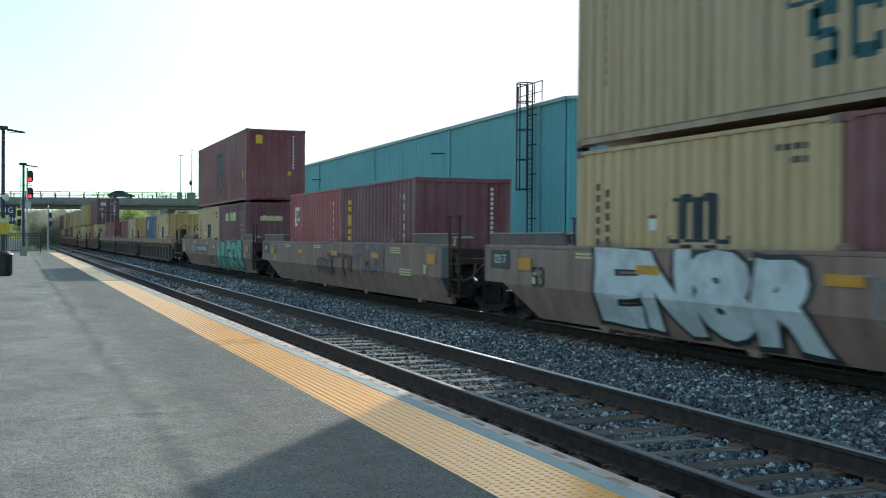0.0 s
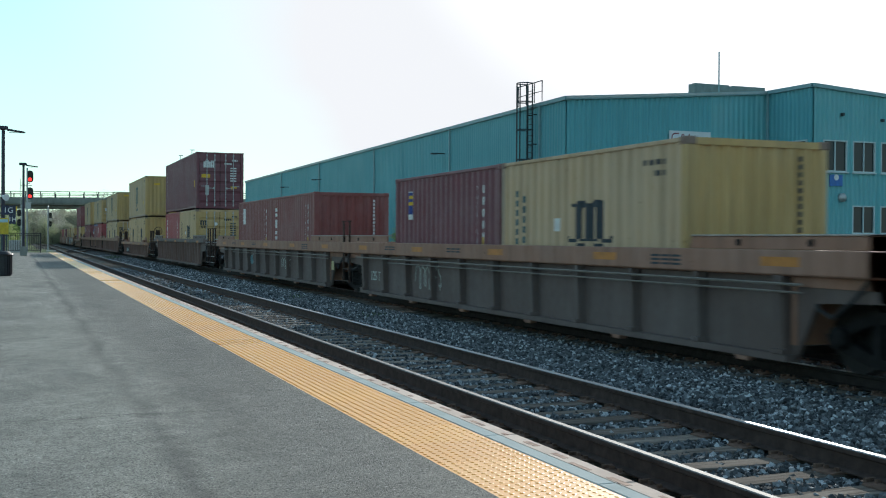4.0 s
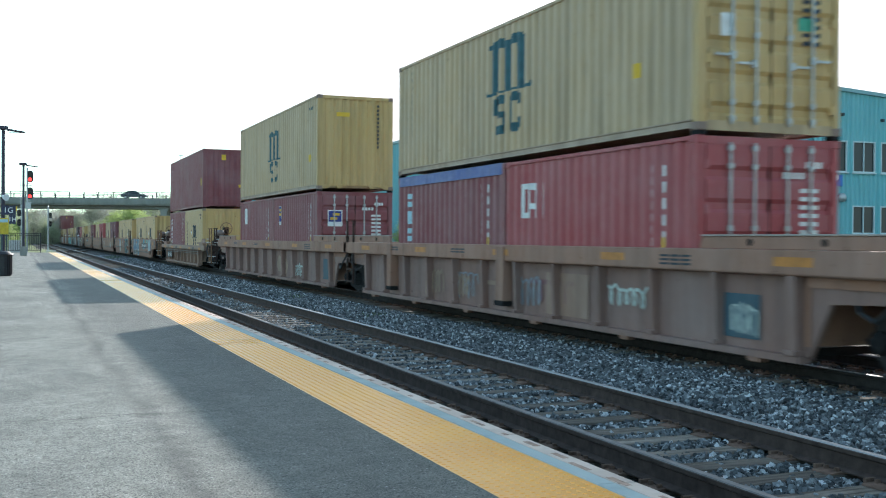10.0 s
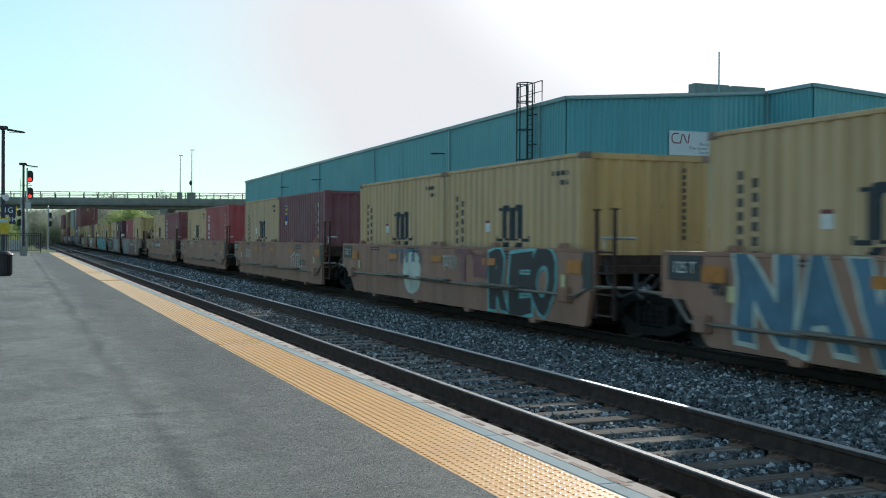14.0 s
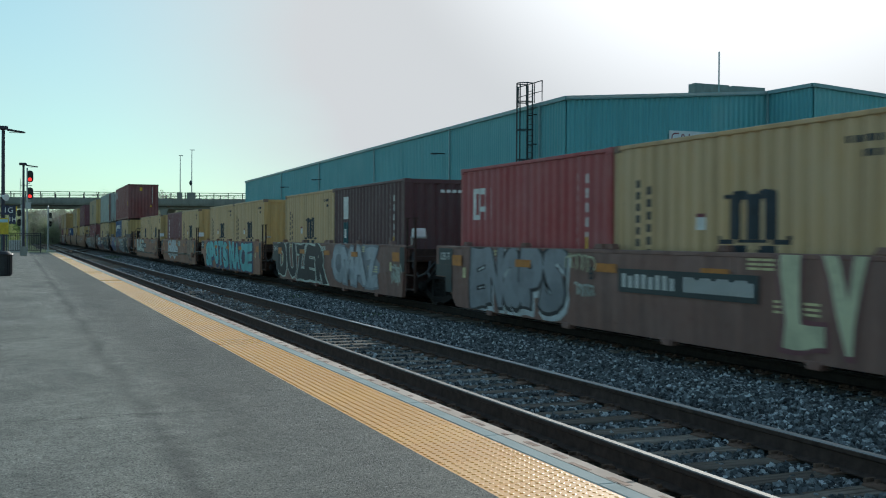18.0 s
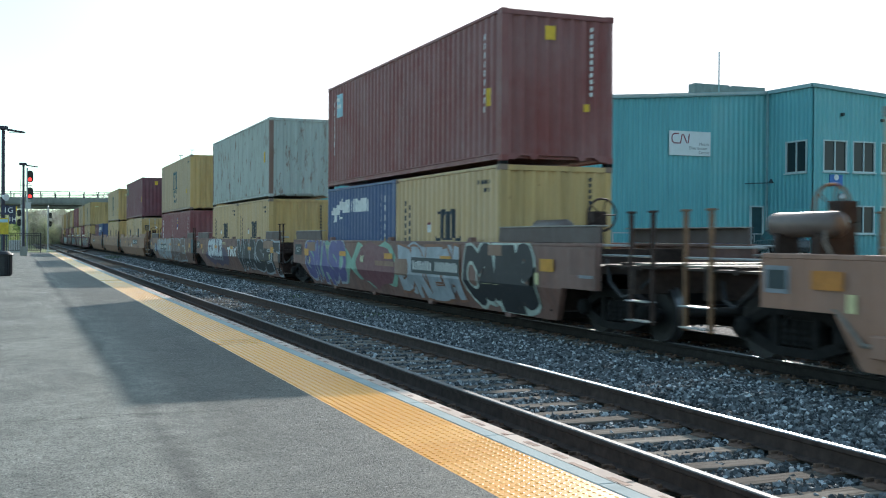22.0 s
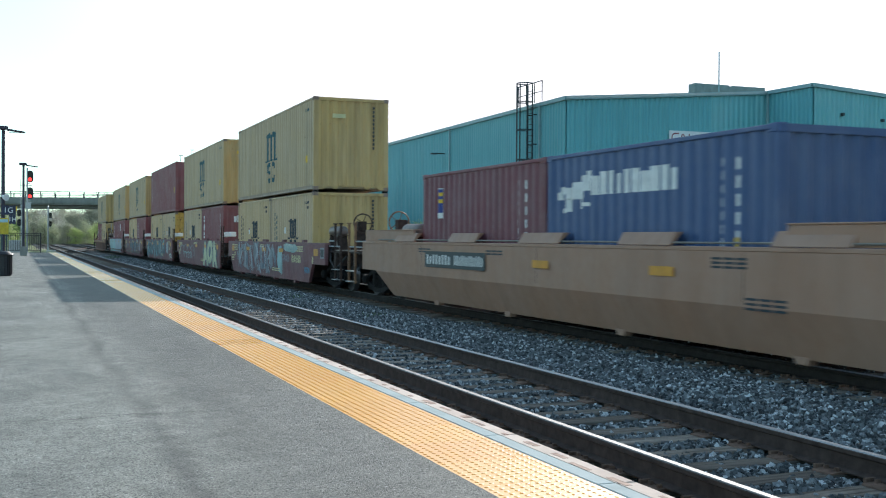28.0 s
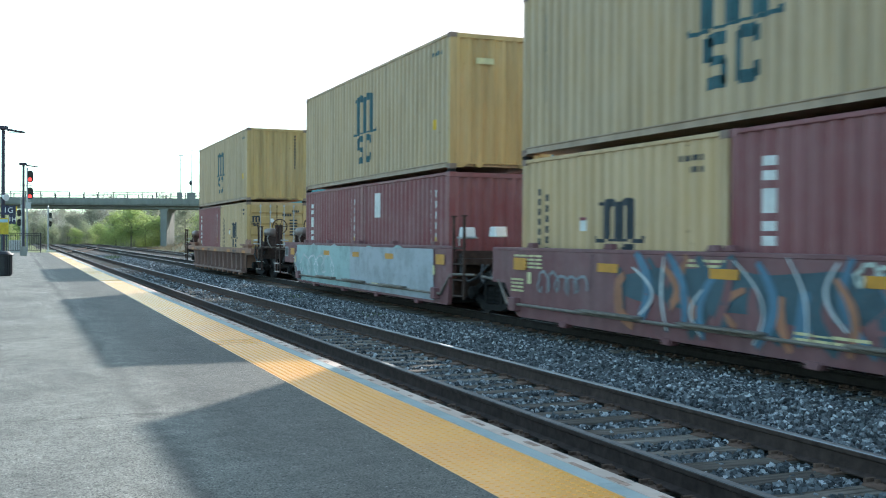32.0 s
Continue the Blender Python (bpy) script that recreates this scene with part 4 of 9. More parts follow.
def named20(mat_ink, kind, extra=()):
    base = [("line_name", "side", lettered20(mat_ink, kind), mat_ink),
            ("number_lettering", "side", column_bars(-1.9, 0.9, 2.3, 8, 0.08) + column_bars(-2.25, 0.9, 2.3, 6, 0.07), WHITE_INK),
            ("warning_label", "side", [(-2.28, -2.14, 0.95, 1.2)], YELLOW_INK)]
    return dict(paint=base + list(extra), end_column=WHITE_INK, plate=True)


def plain40(ink=WHITE_INK, badge=None, extra=(), top_label=True):
    out = [("number_lettering", "side", column_bars(-5.2, 1.0, 2.6, 9, 0.09) + column_bars(5.45, 0.9, 2.5, 7, 0.12), ink), ("warning_label", "side", [(-5.55, -5.37, 1.1, 1.45)], YELLOW_INK)]
    if badge:
        out += [("line_badge", "side", [(4.7, 5.3, 1.95, 2.6)], badge[0]), ("line_badge", "side", [(4.8, 5.2, 2.2, 2.32), (4.9, 5.2, 2.4, 2.5)], badge[1])]
    return dict(paint=out + [("warning_label", "end", ([(-0.3, -0.08, 2.35, 2.62)] if top_label else []) + [(0.55, 0.67, 1.0, 1.15)], YELLOW_INK)] + list(extra), end_column=WHITE_INK, plate=True)


TARP = paint("blue_tarpaulin_sheet", (0.020, 0.060, 0.28), 0.45, 0.0, 0.7, 0.12)
NAVY_INK = plain("navy_badge", (0.02, 0.04, 0.22), 0.5, 0.0, 0.1, 6.0)
GREEN_INK = plain("green_badge", (0.05, 0.32, 0.20), 0.5, 0.0, 0.1, 6.0)
SKY_INK = plain("pale_blue_badge", (0.35, 0.55, 0.62), 0.5, 0.0, 0.1, 6.0)
BADGE = [("line_badge", "side", [(1.80, 2.12, 1.60, 2.25)], WHITE_INK), ("line_badge", "side", [(1.82, 2.10, 1.72, 2.23)], NAVY_INK), ("line_badge", "side", [(1.86, 2.06, 1.93, 2.01), (1.84, 2.04, 2.08, 2.16)], YELLOW_INK)]

YEL = "ochre twenty-foot container with a dark crest on its side"
SMALL = {
    "y": (YELLOW, crest20(), YEL, None), "yo": (YELLOW_OLD, crest20(True), YEL, None),
    "yr": (YELLOW_OLD, crest20(True), "ochre twenty-foot container with a rust-eaten orange end", RUSTY_YELLOW),
    "red_cai": (RED, named20(WHITE_INK, "word"), "faded red twenty-foot container with a white mark", None),
    "dark_go": (OXBLOOD, named20(YELLOW_INK, "column"), "dark red twenty-foot container with yellow letter blocks", None),
    "tou": (OXBLOOD, named20(CREAM_INK, "line", [("line_name", "end", glyph_bars(-0.62, 0.3, 1.95, 5, 0.2, 0.15), CREAM_INK)]), "dark maroon twenty-foot container with cream lettering", None),
    "blue": (BLUE, named20(CREAM_INK, "badge"), "navy blue twenty-foot shipping container", None),
    "blue_w": (BLUE, named20(WHITE_INK, "line", [("line_crest", "side", [(1.75, 2.35, 1.82, 2.02), (1.85, 2.2, 2.02, 2.1), (1.6, 1.82, 1.95, 2.2), (1.5, 1.68, 2.15, 2.27), (1.45, 1.56, 2.08, 2.18), (2.2, 2.34, 1.62, 1.84), (2.3, 2.5, 1.6, 1.68), (1.78, 1.9, 1.66, 1.84), (1.6, 1.8, 1.7, 1.76), (2.35, 2.55, 1.92, 2.04), (2.5, 2.62, 1.82, 1.95)], WHITE_INK)]), "navy blue twenty-foot container with white emblem", None),
    "dm_f": (OXBLOOD, named20(WHITE_INK, "none", BADGE), "dark maroon twenty-foot container with a blue badge", None),
    "m_f": (MAROON, named20(WHITE_INK, "none", BADGE + [("line_badge", "end", [(-0.88, -0.42, 1.52, 2.02)], WHITE_INK), ("line_badge", "end", [(-0.85, -0.45, 1.66, 1.99)], NAVY_INK), ("line_badge", "end", [(-0.8, -0.58, 1.72, 1.80), (-0.72, -0.5, 1.85, 1.93)], YELLOW_INK)]), "maroon twenty-foot container with a blue and yellow badge", None),
    "m_g": (MAROON, named20(WHITE_INK, "none", BADGE), "maroon twenty-foot container with a small blue side badge", None),
    "m": (MAROON, named20(WHITE_INK, "badge"), "maroon twenty-foot shipping container with white marks", None),
    "m_col": (MAROON, named20(WHITE_INK, "column"), "maroon twenty-foot container with white letter blocks", None),
    "m_tex": (MAROON, named20(WHITE_INK, "column", [("line_name", "end", glyph_bars(-0.75, 0.1, 2.0, 3, 0.3, 0.15), WHITE_INK)]), "maroon twenty-foot container with white marked end", None),
    "ox_col": (OXBLOOD, named20(WHITE_INK, "column"), "dark maroon twenty-foot container with white letter blocks", None),
    "r": (RED, named20(WHITE_INK, "column"), "red twenty-foot shipping container with white letter blocks", None),
    "br": (BRICK_RED, named20(WHITE_INK, "column"), "brick-red twenty-foot container with white letters", None),
    "br_u": (BRICK_RED, named20(WHITE_INK, "badge"), "brick-red twenty-foot shipping container with a white badge", None),
    "d": (DARK_MAROON, named20(WHITE_INK, "badge", [("line_name", "side", rect_fan(1.9, 0.95, 0.42, 1.3), TEAL_INK), ("line_name", "side", column_bars(1.9, 0.4, 1.55, 3, 0.2), WHITE_INK), ("line_name", "end", row_bars(-0.3, 0.6, 2.3, 6, 0.07), WHITE_INK)]), "very dark maroon twenty-foot container with teal panel", None),
    "tarp": (MAROON, named20(SKY_INK, "column"), "maroon open-top twenty-foot container under a blue tarpaulin", None),
}
MSC40 = "forty-foot ochre-yellow container with a large dark teal crest"
BIG = {
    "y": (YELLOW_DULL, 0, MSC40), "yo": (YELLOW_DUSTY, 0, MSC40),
    "teal": (MAROON, dict(paint=crest40(TEAL_INK)["paint"][:2] + [("warning_label", "side", [(-5.4, -5.2, 0.95, 1.25)], YELLOW_INK), ("warning_label", "end", [(-0.82, -0.55, 2.3, 2.65), (0.5, 0.62, 1.05, 1.2)], YELLOW_INK)], end_column=WHITE_INK), "forty-foot maroon container with a dark teal crest"),
    "tex": (OXBLOOD, plain40(WHITE_INK, None, top_label=False, extra=[("line_name", "end", glyph_bars(-0.86, -0.3, 2.28, 3, 0.36, 0.15), WHITE_INK), ("warning_label", "end", [(-0.95, -0.52, 1.58, 1.76), (0.72, 0.86, 1.05, 1.14)], YELLOW_INK)]), "forty-foot dark maroon container with closed doors and white marks"),
    "m": (MAROON, plain40(), "forty-foot maroon shipping container with a corrugated end"),
    "red": (BRICK_RED, plain40(WHITE_INK, (SKY_INK, WHITE_INK)), "forty-foot faded red container with a pale badge"),
    "grey": (GREY_GREEN, dict(paint=[("warning_label", "side", [(-5.2, -5.08, 1.3, 1.7)], YELLOW_INK)]), "forty-foot pale grey-green container streaked with rust"),
    "mg": (OXBLOOD, plain40(WHITE_INK, (GREEN_INK, YELLOW_INK)), "forty-foot dark maroon container with a green badge"),
}

# ---- well cars ----
TRAIN_SPEED = 18.449
SILL_LOW, OUT, KNEE = 0.14, 1.50, 0.70
TUCKS = {"smooth": 0.23, "flat": 0.03}  # how far the foot of a side lies inward: long wells, short wells
WHEEL_R = 0.42
AXLES = {-1: [], 1: []}


def wheelset_mesh():
    s = Shape().rod((-0.9, 0, 0), (0.9, 0, 0), 0.075, 10)
    for sx in (-1, 1):
        s.lathe([(0.10, 0.0), (0.30, 0.02), (0.36, 0.0), (WHEEL_R, -0.005), (WHEEL_R, 0.09), (WHEEL_R + 0.027, 0.105), (WHEEL_R + 0.027, 0.13), (0.35, 0.135), (0.12, 0.10)],
                (sx * 0.825, 0, 0), (-sx, 0, 0), 28)
        s.box(sx * 0.84 - 0.004, sx * 0.84 + 0.004, -0.03, 0.03, 0.14, 0.3)
    me = s.mesh("wheelset", WHEEL)
    me.materials.append(TREAD)
    for p in me.polygons:
        if all(math.hypot(me.vertices[i].co.y, me.vertices[i].co.z) > WHEEL_R - 0.01 for i in p.vertices) and len(p.vertices) == 4:
            p.material_index = 1
    return me


def side_frame_mesh():
    """A cast truck side with three windows."""
    p = [(-1.15, 0.44), (-0.42, 0.74), (-0.3, 0.745), (0.3, 0.745), (0.42, 0.74), (1.15, 0.44), (-1.1, 0.33), (-0.42, 0.13), (-0.3, 0.12), (0.3, 0.12), (0.42, 0.13), (1.1, 0.33),
         (-0.9, 0.42), (-0.42, 0.61), (-0.42, 0.26), (-0.3, 0.23), (-0.3, 0.61), (0.3, 0.61), (0.3, 0.23), (0.9, 0.42), (0.42, 0.61), (0.42, 0.26)]
    f = [(0, 1, 13, 12), (1, 2, 16, 13), (2, 3, 17, 16), (3, 4, 20, 17), (4, 5, 19, 20), (0, 12, 6), (6, 12, 14, 7), (7, 14, 15, 8), (14, 13, 16, 15), (8, 15, 18, 9), (18, 17, 20, 21), (9, 18, 21, 10), (10, 21, 19, 11), (5, 11, 19)]
    return Shape().plate(p, f, -0.065, 0.065).mesh("side_frame", UNDER)


WHEELSET, SIDE_FRAME = wheelset_mesh(), side_frame_mesh()
BOLSTER = Shape().box(-1.0, 1.0, -0.22, 0.22, 0.42, 0.72).mesh("truck", UNDER, 0.015)
SPRING = Shape().lathe([(0.05, 0.0), (0.075, 0.02), (0.06, 0.05), (0.075, 0.09), (0.06, 0.13), (0.075, 0.17), (0.06, 0.21), (0.075, 0.25), (0.06, 0.29), (0.05, 0.32)], (0, 0, 0.24), (0, 0, 1), 8).mesh("spring", UNDER)
BEAMS = Shape().box(-0.82, 0.82, -0.1, 0.1, 0.2, 0.5).mesh("brake_beam", UNDER, 0.02)
CAP = Shape().lathe([(0.05, 0.0), (0.13, 0.0), (0.13, 0.12), (0.06, 0.16)], (0, 0, 0), (1, 0, 0), 12).mesh("bearing_cap", UNDER)


def truck_under(car, y):
    """A two-axle truck with its side frames, springs and wheels."""
    truck = part("truck", BOLSTER, UNDER, car, "sooty cast-steel truck", at=(0, y, 0))
    for sx in (-1, 1):
        part("side_frame", SIDE_FRAME, UNDER, truck, at=(sx * 1.02, 0, 0))
        for yy in (-0.18, 0.0, 0.18):
            part("spring", SPRING, UNDER, truck, at=(sx * 1.03, yy, 0))
        for yy in (-0.89, 0.89):
            part("bearing_cap", CAP, UNDER, truck, at=Matrix.Translation((sx * 1.06, yy, WHEEL_R)) @ (Matrix.Identity(4) if sx > 0 else Matrix.Rotation(math.pi, 4, "Z")))
    part("brake_beam", BEAMS, UNDER, truck, at=(0, 0.42, 0))
    part("brake_beam", BEAMS, UNDER, truck, at=(0, -0.42, 0))
    for ay in (-1, 1):
        AXLES[ay].append(part("wheelset", WHEELSET, WHEEL, truck, "steel wheels on an axle", at=(0, ay * 0.89, WHEEL_R)))


def skin(style, y, z, lift=0.0):
    """A point on the outside of a car's near side."""
    if style == "ribbed":
        return (-OUT + 0.17 - lift, y, z)
    return (-(OUT if z >= KNEE else OUT - TUCKS[style] * (KNEE - z) / (KNEE - SILL_LOW)) - lift, y, z)


def side_mesh(style, ends, half, low, top, chord, slope, paint_mat, far):
    """The side of a well: smooth with a lower tuck, or a chord over recessed plates and ribs. ends: (tip, knee, foot) along the car, near and far."""
    key = ("side", style, ends, half, low, top, slope, paint_mat.name, far)

    def make():
        s = Shape()
        sx = 1 if far else -1
        if style != "ribbed":
            (tn, kn, fn), (tf, kf, ff) = ends
            tuck = TUCKS[style]
            step = KNEE + 0.02
            rows = [(top - 0.06, OUT, tn, tf), (step, OUT, tn, tf), (step, OUT, kn, kf), (KNEE, OUT, kn, kf), (SILL_LOW + 0.03, OUT - tuck * 0.945, fn, ff), (SILL_LOW, OUT - tuck, fn - 0.06, ff - 0.06)]
            n = len(rows)
            v = []
            for inner in (0.0, 0.09):
                for z, x, a, b in rows:
                    v += [(sx * (x - inner), -a, z), (sx * (x - inner), b, z)]
            f = []
            for k in range(n - 1):
                if k != 1:
                    f += [(2 * k, 2 * k + 1, 2 * k + 3, 2 * k + 2), (2 * n + 2 * k, 2 * n + 2 * k + 2, 2 * n + 2 * k + 3, 2 * n + 2 * k + 1)]
                f += [(2 * k, 2 * k + 2, 2 * n + 2 * k + 2, 2 * n + 2 * k), (2 * k + 1, 2 * n + 2 * k + 1, 2 * n + 2 * k + 3, 2 * k + 3)]
            f += [(0, 2 * n, 2 * n + 1, 1), (2 * n - 2, 2 * n - 1, 4 * n - 1, 4 * n - 2)]
            s.add(v, f)
        else:
            x0, x1 = sorted((sx * (OUT - 0.17), sx * (OUT - 0.23)))
            under = min(0.86, top - chord - 0.02)
            s.slab([(-half, top - chord - 0.01), (half, top - chord - 0.01), (half, under), (low + slope, under - 0.06), (low, SILL_LOW), (-low, SILL_LOW), (-low - slope, under - 0.06), (-half, under)], "x", x0, x1)
            x0, x1 = sorted((sx * (OUT - 0.175), sx * (OUT - 0.02)))
            s.box(x0, x1, -low, low, SILL_LOW - 0.03, SILL_LOW + 0.05)
        return s.mesh("side_sill", paint_mat, 0.0)
    return cached(key, make)


# how far each end of a smooth side reaches: its tip, and where it steps and slopes up over the truck
END_SHAPES = {(53, -1, False): (8.6, 8.5, 8.35), (53, 1, False): (9.3, 8.4, 7.5), (53, -1, True): (10.0, 8.9, 8.35), (53, 1, True): (9.9, 8.75, 8.1),
              (40, -1, False): (6.75, 6.6, 6.45), (40, 1, False): (6.9, 6.35, 5.9), (40, -1, True): (8.3, 6.85, 6.35), (40, 1, True): (7.9, 6.65, 6.3)}
AMBER_AT = {(53, -1, False): -7.7, (53, 1, False): 7.55, (53, -1, True): -8.4, (53, 1, True): 9.15, (40, -1, False): -6.15, (40, 1, False): 5.7, (40, -1, True): -7.35, (40, 1, True): 6.75}


def rib_mesh(paint_mat, roof, wide=0.045):
    return cached(("rib", paint_mat.name, roof, wide), lambda: Shape().slab([(-OUT + 0.175, SILL_LOW + 0.04), (-OUT + 0.06, SILL_LOW + 0.04), (-OUT + 0.01, roof), (-OUT + 0.175, roof)], "y", -wide, wide).box(-OUT + 0.0, -OUT + 0.175, -wide - 0.03, wide + 0.03, SILL_LOW + 0.05, SILL_LOW + 0.11).mesh("rib", paint_mat, 0.006))


def ladder_mesh(mat):
    def make():
        s = Shape()
        for yy in (-0.27, 0.27):
            s.box(-0.022, 0.022, yy - 0.024, yy + 0.024, 0.3, 1.96).box(-0.05, 0.05, yy - 0.05, yy + 0.05, 1.95, 1.975)
        for z in (0.34, 0.66, 0.98, 1.30):
            s.box(-0.03, 0.03, -0.27, 0.27, z, z + 0.03)
        return s.mesh("ladder", mat)
    return cached(("ladder", mat.name), make)


def post_mesh(mat):
    return cached(("post", mat.name), lambda: Shape().box(-0.03, 0.03, -0.028, 0.028, 0.30, 1.90).box(-0.06, 0.05, -0.06, 0.06, 1.89, 1.92).mesh("guide_post", mat, 0.008))


POST_RUST = plain("rust_brown_guide_post", (0.062, 0.040, 0.034), 0.7, 0.1, 0.35, 8.0)
POST_OCHRE = plain("ochre_handrail_paint", (0.20, 0.10, 0.05), 0.6, 0.0, 0.35, 8.0)
GEAR = plain("rusty_brake_gear", (0.052, 0.036, 0.031), 0.7, 0.1, 0.35, 8.0)
HOSE = plain("black_air_hose", (0.02, 0.02, 0.022), 0.6, 0.0, 0.2, 8.0)


def lettering(text, size, mat, parent, m, name="lettering"):
    """Readable words in the built-in font."""
    c = bpy.data.curves.new(name, "FONT")
    c.body, c.size, c.align_x, c.align_y, c.extrude = text, size, "CENTER", "CENTER", 0.002
    tmp = bpy.data.objects.new(name, c)
    me = bpy.data.meshes.new_from_object(tmp)
    bpy.data.objects.remove(tmp)
    me.materials.append(mat)
    ob = new(name, me)
    ob.parent, ob.matrix_basis = parent, m
    return tagged(ob, kind="stuff")


def facing_left(x, y, z):
    """Words upright on a wall that faces -x."""
    return Matrix.Translation((x, y, z)) @ Euler((radians(90), 0, radians(-90))).to_matrix().to_4x4()


def facing_front(x, y, z):
    """Words upright on a wall that faces -y."""
    return Matrix.Translation((x, y, z)) @ Euler((radians(90), 0, 0)).to_matrix().to_4x4()


def ribbon(points, w):
    """A flat stroke in (y, z) along a chain of points."""
    out_l, out_r = [], []
    for i, p in enumerate(points):
        a, b = points[max(0, i - 1)], points[min(len(points) - 1, i + 1)]
        d = Vector((b[0] - a[0], b[1] - a[1]))
        d = d.normalized() if d.length > 1e-6 else Vector((1, 0))
        out_l.append((p[0] - d.y * w / 2, p[1] + d.x * w / 2))
        out_r.append((p[0] + d.y * w / 2, p[1] - d.x * w / 2))
    return out_l, out_r


def glyph(char, bold):
    """One letter of the built-in font, fattened, as points in a unit cell and faces."""
    def make():
        c = bpy.data.curves.new("glyph", "FONT")
        c.body, c.size, c.resolution_u = char, 1.0, 3
        c.offset = bold
        tmp = bpy.data.objects.new("glyph", c)
        me = bpy.data.meshes.new_from_object(tmp)
        bpy.data.objects.remove(tmp)
        bm = bmesh.new()
        bm.from_mesh(me)
        bpy.data.meshes.remove(me)
        for _ in range(2):
            bmesh.ops.subdivide_edges(bm, edges=[e for e in bm.edges if e.calc_length() > 0.16], cuts=1)
        bmesh.ops.triangulate(bm, faces=bm.faces)
        xs, ys = [v.co.x for v in bm.verts], [v.co.y for v in bm.verts]
        box = (min(xs), max(xs), min(ys), max(ys))
        out = [(v.co.x, v.co.y) for v in bm.verts], [tuple(v.index for v in f.verts) for f in bm.faces], box
        bm.free()
        return out
    return cached(("glyph", char, bold), make)


def sprayed_word(car, text, y0, y1, z0, z1, fill, edge, seed, shade=None, style="smooth", top=1.36, fat=0.07, rim=0.045):
    """A word sprayed in fat crooked letters: an outline, the fill, and at will a cast shade. y1 is where the word begins."""
    r = random.Random(seed)
    cell = (y1 - y0) / len(text)
    layers = [Shape(), Shape(), Shape()]
    for k, char in enumerate(text):
        lean, swell, drop = r.uniform(-0.16, 0.16), r.uniform(0.98, 1.14), r.uniform(-0.05, 0.05)
        bx = glyph(char, fat)[2]
        sy, sz = cell * swell / (bx[1] - bx[0]), (z1 - z0) / (bx[3] - bx[2])
        oy = y1 - cell * (k + 0.5)
        for layer, bold, lift, dy, dz in ((0, fat + rim, 0.0125, 0, 0), (1, fat, 0.0155, 0, 0), (2, fat + rim, 0.010, -0.07 * cell, -0.10)):
            if layer == 2 and not shade:
                continue
            pts, faces, _ = glyph(char, bold)
            flat = bmesh.new()
            for px, py in pts:
                u, w = px - (bx[0] + bx[1]) / 2, py - (bx[2] + bx[3]) / 2
                bend = Vector((u * 2.1 + 7 * k + seed, w * 2.1, seed * 0.7))
                u += 0.10 * noise.noise(bend) + lean * w
                w += 0.08 * noise.noise(bend + Vector((9, 4, 2)))
                y, z = oy - u * sy + dy, (z0 + z1) / 2 + w * sz + drop * (z1 - z0) + dz
                flat.verts.new((y, min(top - 0.012, max(SILL_LOW + 0.01, z)), 0))
            flat.verts.ensure_lookup_table()
            for f in faces:
                flat.faces.new([flat.verts[i] for i in f])
            bmesh.ops.bisect_plane(flat, geom=flat.verts[:] + flat.edges[:] + flat.faces[:], plane_co=(0, KNEE, 0), plane_no=(0, 1, 0))
            flat.verts.index_update()
            layers[layer].add([skin(style, q.co.x, q.co.y, lift + 0.0005 * (k % 4)) for q in flat.verts], [tuple(q.index for q in f.verts) for f in flat.faces])
            flat.free()
    if shade:
        tagged(part("graffiti", layers[2], shade, car, "sprayed shade behind the letters"), kind="stuff")
    tagged(part("graffiti", layers[0], edge, car, "sprayed outline of graffiti letters"), kind="stuff")
    tagged(part("graffiti", layers[1], fill, car, "sprayed graffiti letters"), kind="stuff")


def sprayed_cloud(car, y0, y1, z0, z1, ink, seed, style="smooth", top=1.36, lift=0.004):
    """A field of colour with a billowing rim."""
    s = Shape()
    n = max(6, int((y1 - y0) / 0.12))
    cols = []
    for i in range(n + 1):
        t = i / n
        y = y0 + (y1 - y0) * t
        a = 0.10 + 0.14 * abs(math.sin(t * n * 0.21 + seed)) + 0.08 * noise.noise(Vector((y * 1.3, seed, 0)))
        b = 0.06 + 0.14 * abs(math.sin(t * n * 0.17 + 2 * seed)) + 0.08 * noise.noise(Vector((y * 1.3, seed, 5)))
        end = min(1.0, 5 * min(t, 1 - t) + 0.25)
        lo, hi = (z0 + z1) / 2 - (z1 - z0) * (0.56 - a) * end, (z0 + z1) / 2 + (z1 - z0) * (0.56 - b) * end
        cols.append([skin(style, y, min(top - 0.012, max(SILL_LOW + 0.01, z)), lift) for z in (lo, (lo + KNEE) / 2 if lo < KNEE < hi else lo * 0.6 + hi * 0.4, KNEE if lo < KNEE < hi else (lo + hi) / 2, hi)])
    s.add([p for c in cols for p in c], [(4 * i + k, 4 * i + k + 1, 4 * i + k + 5, 4 * i + k + 4) for i in range(n) for k in range(3)])
    part("paint_patch", s, ink, car, "sprayed field of colour")


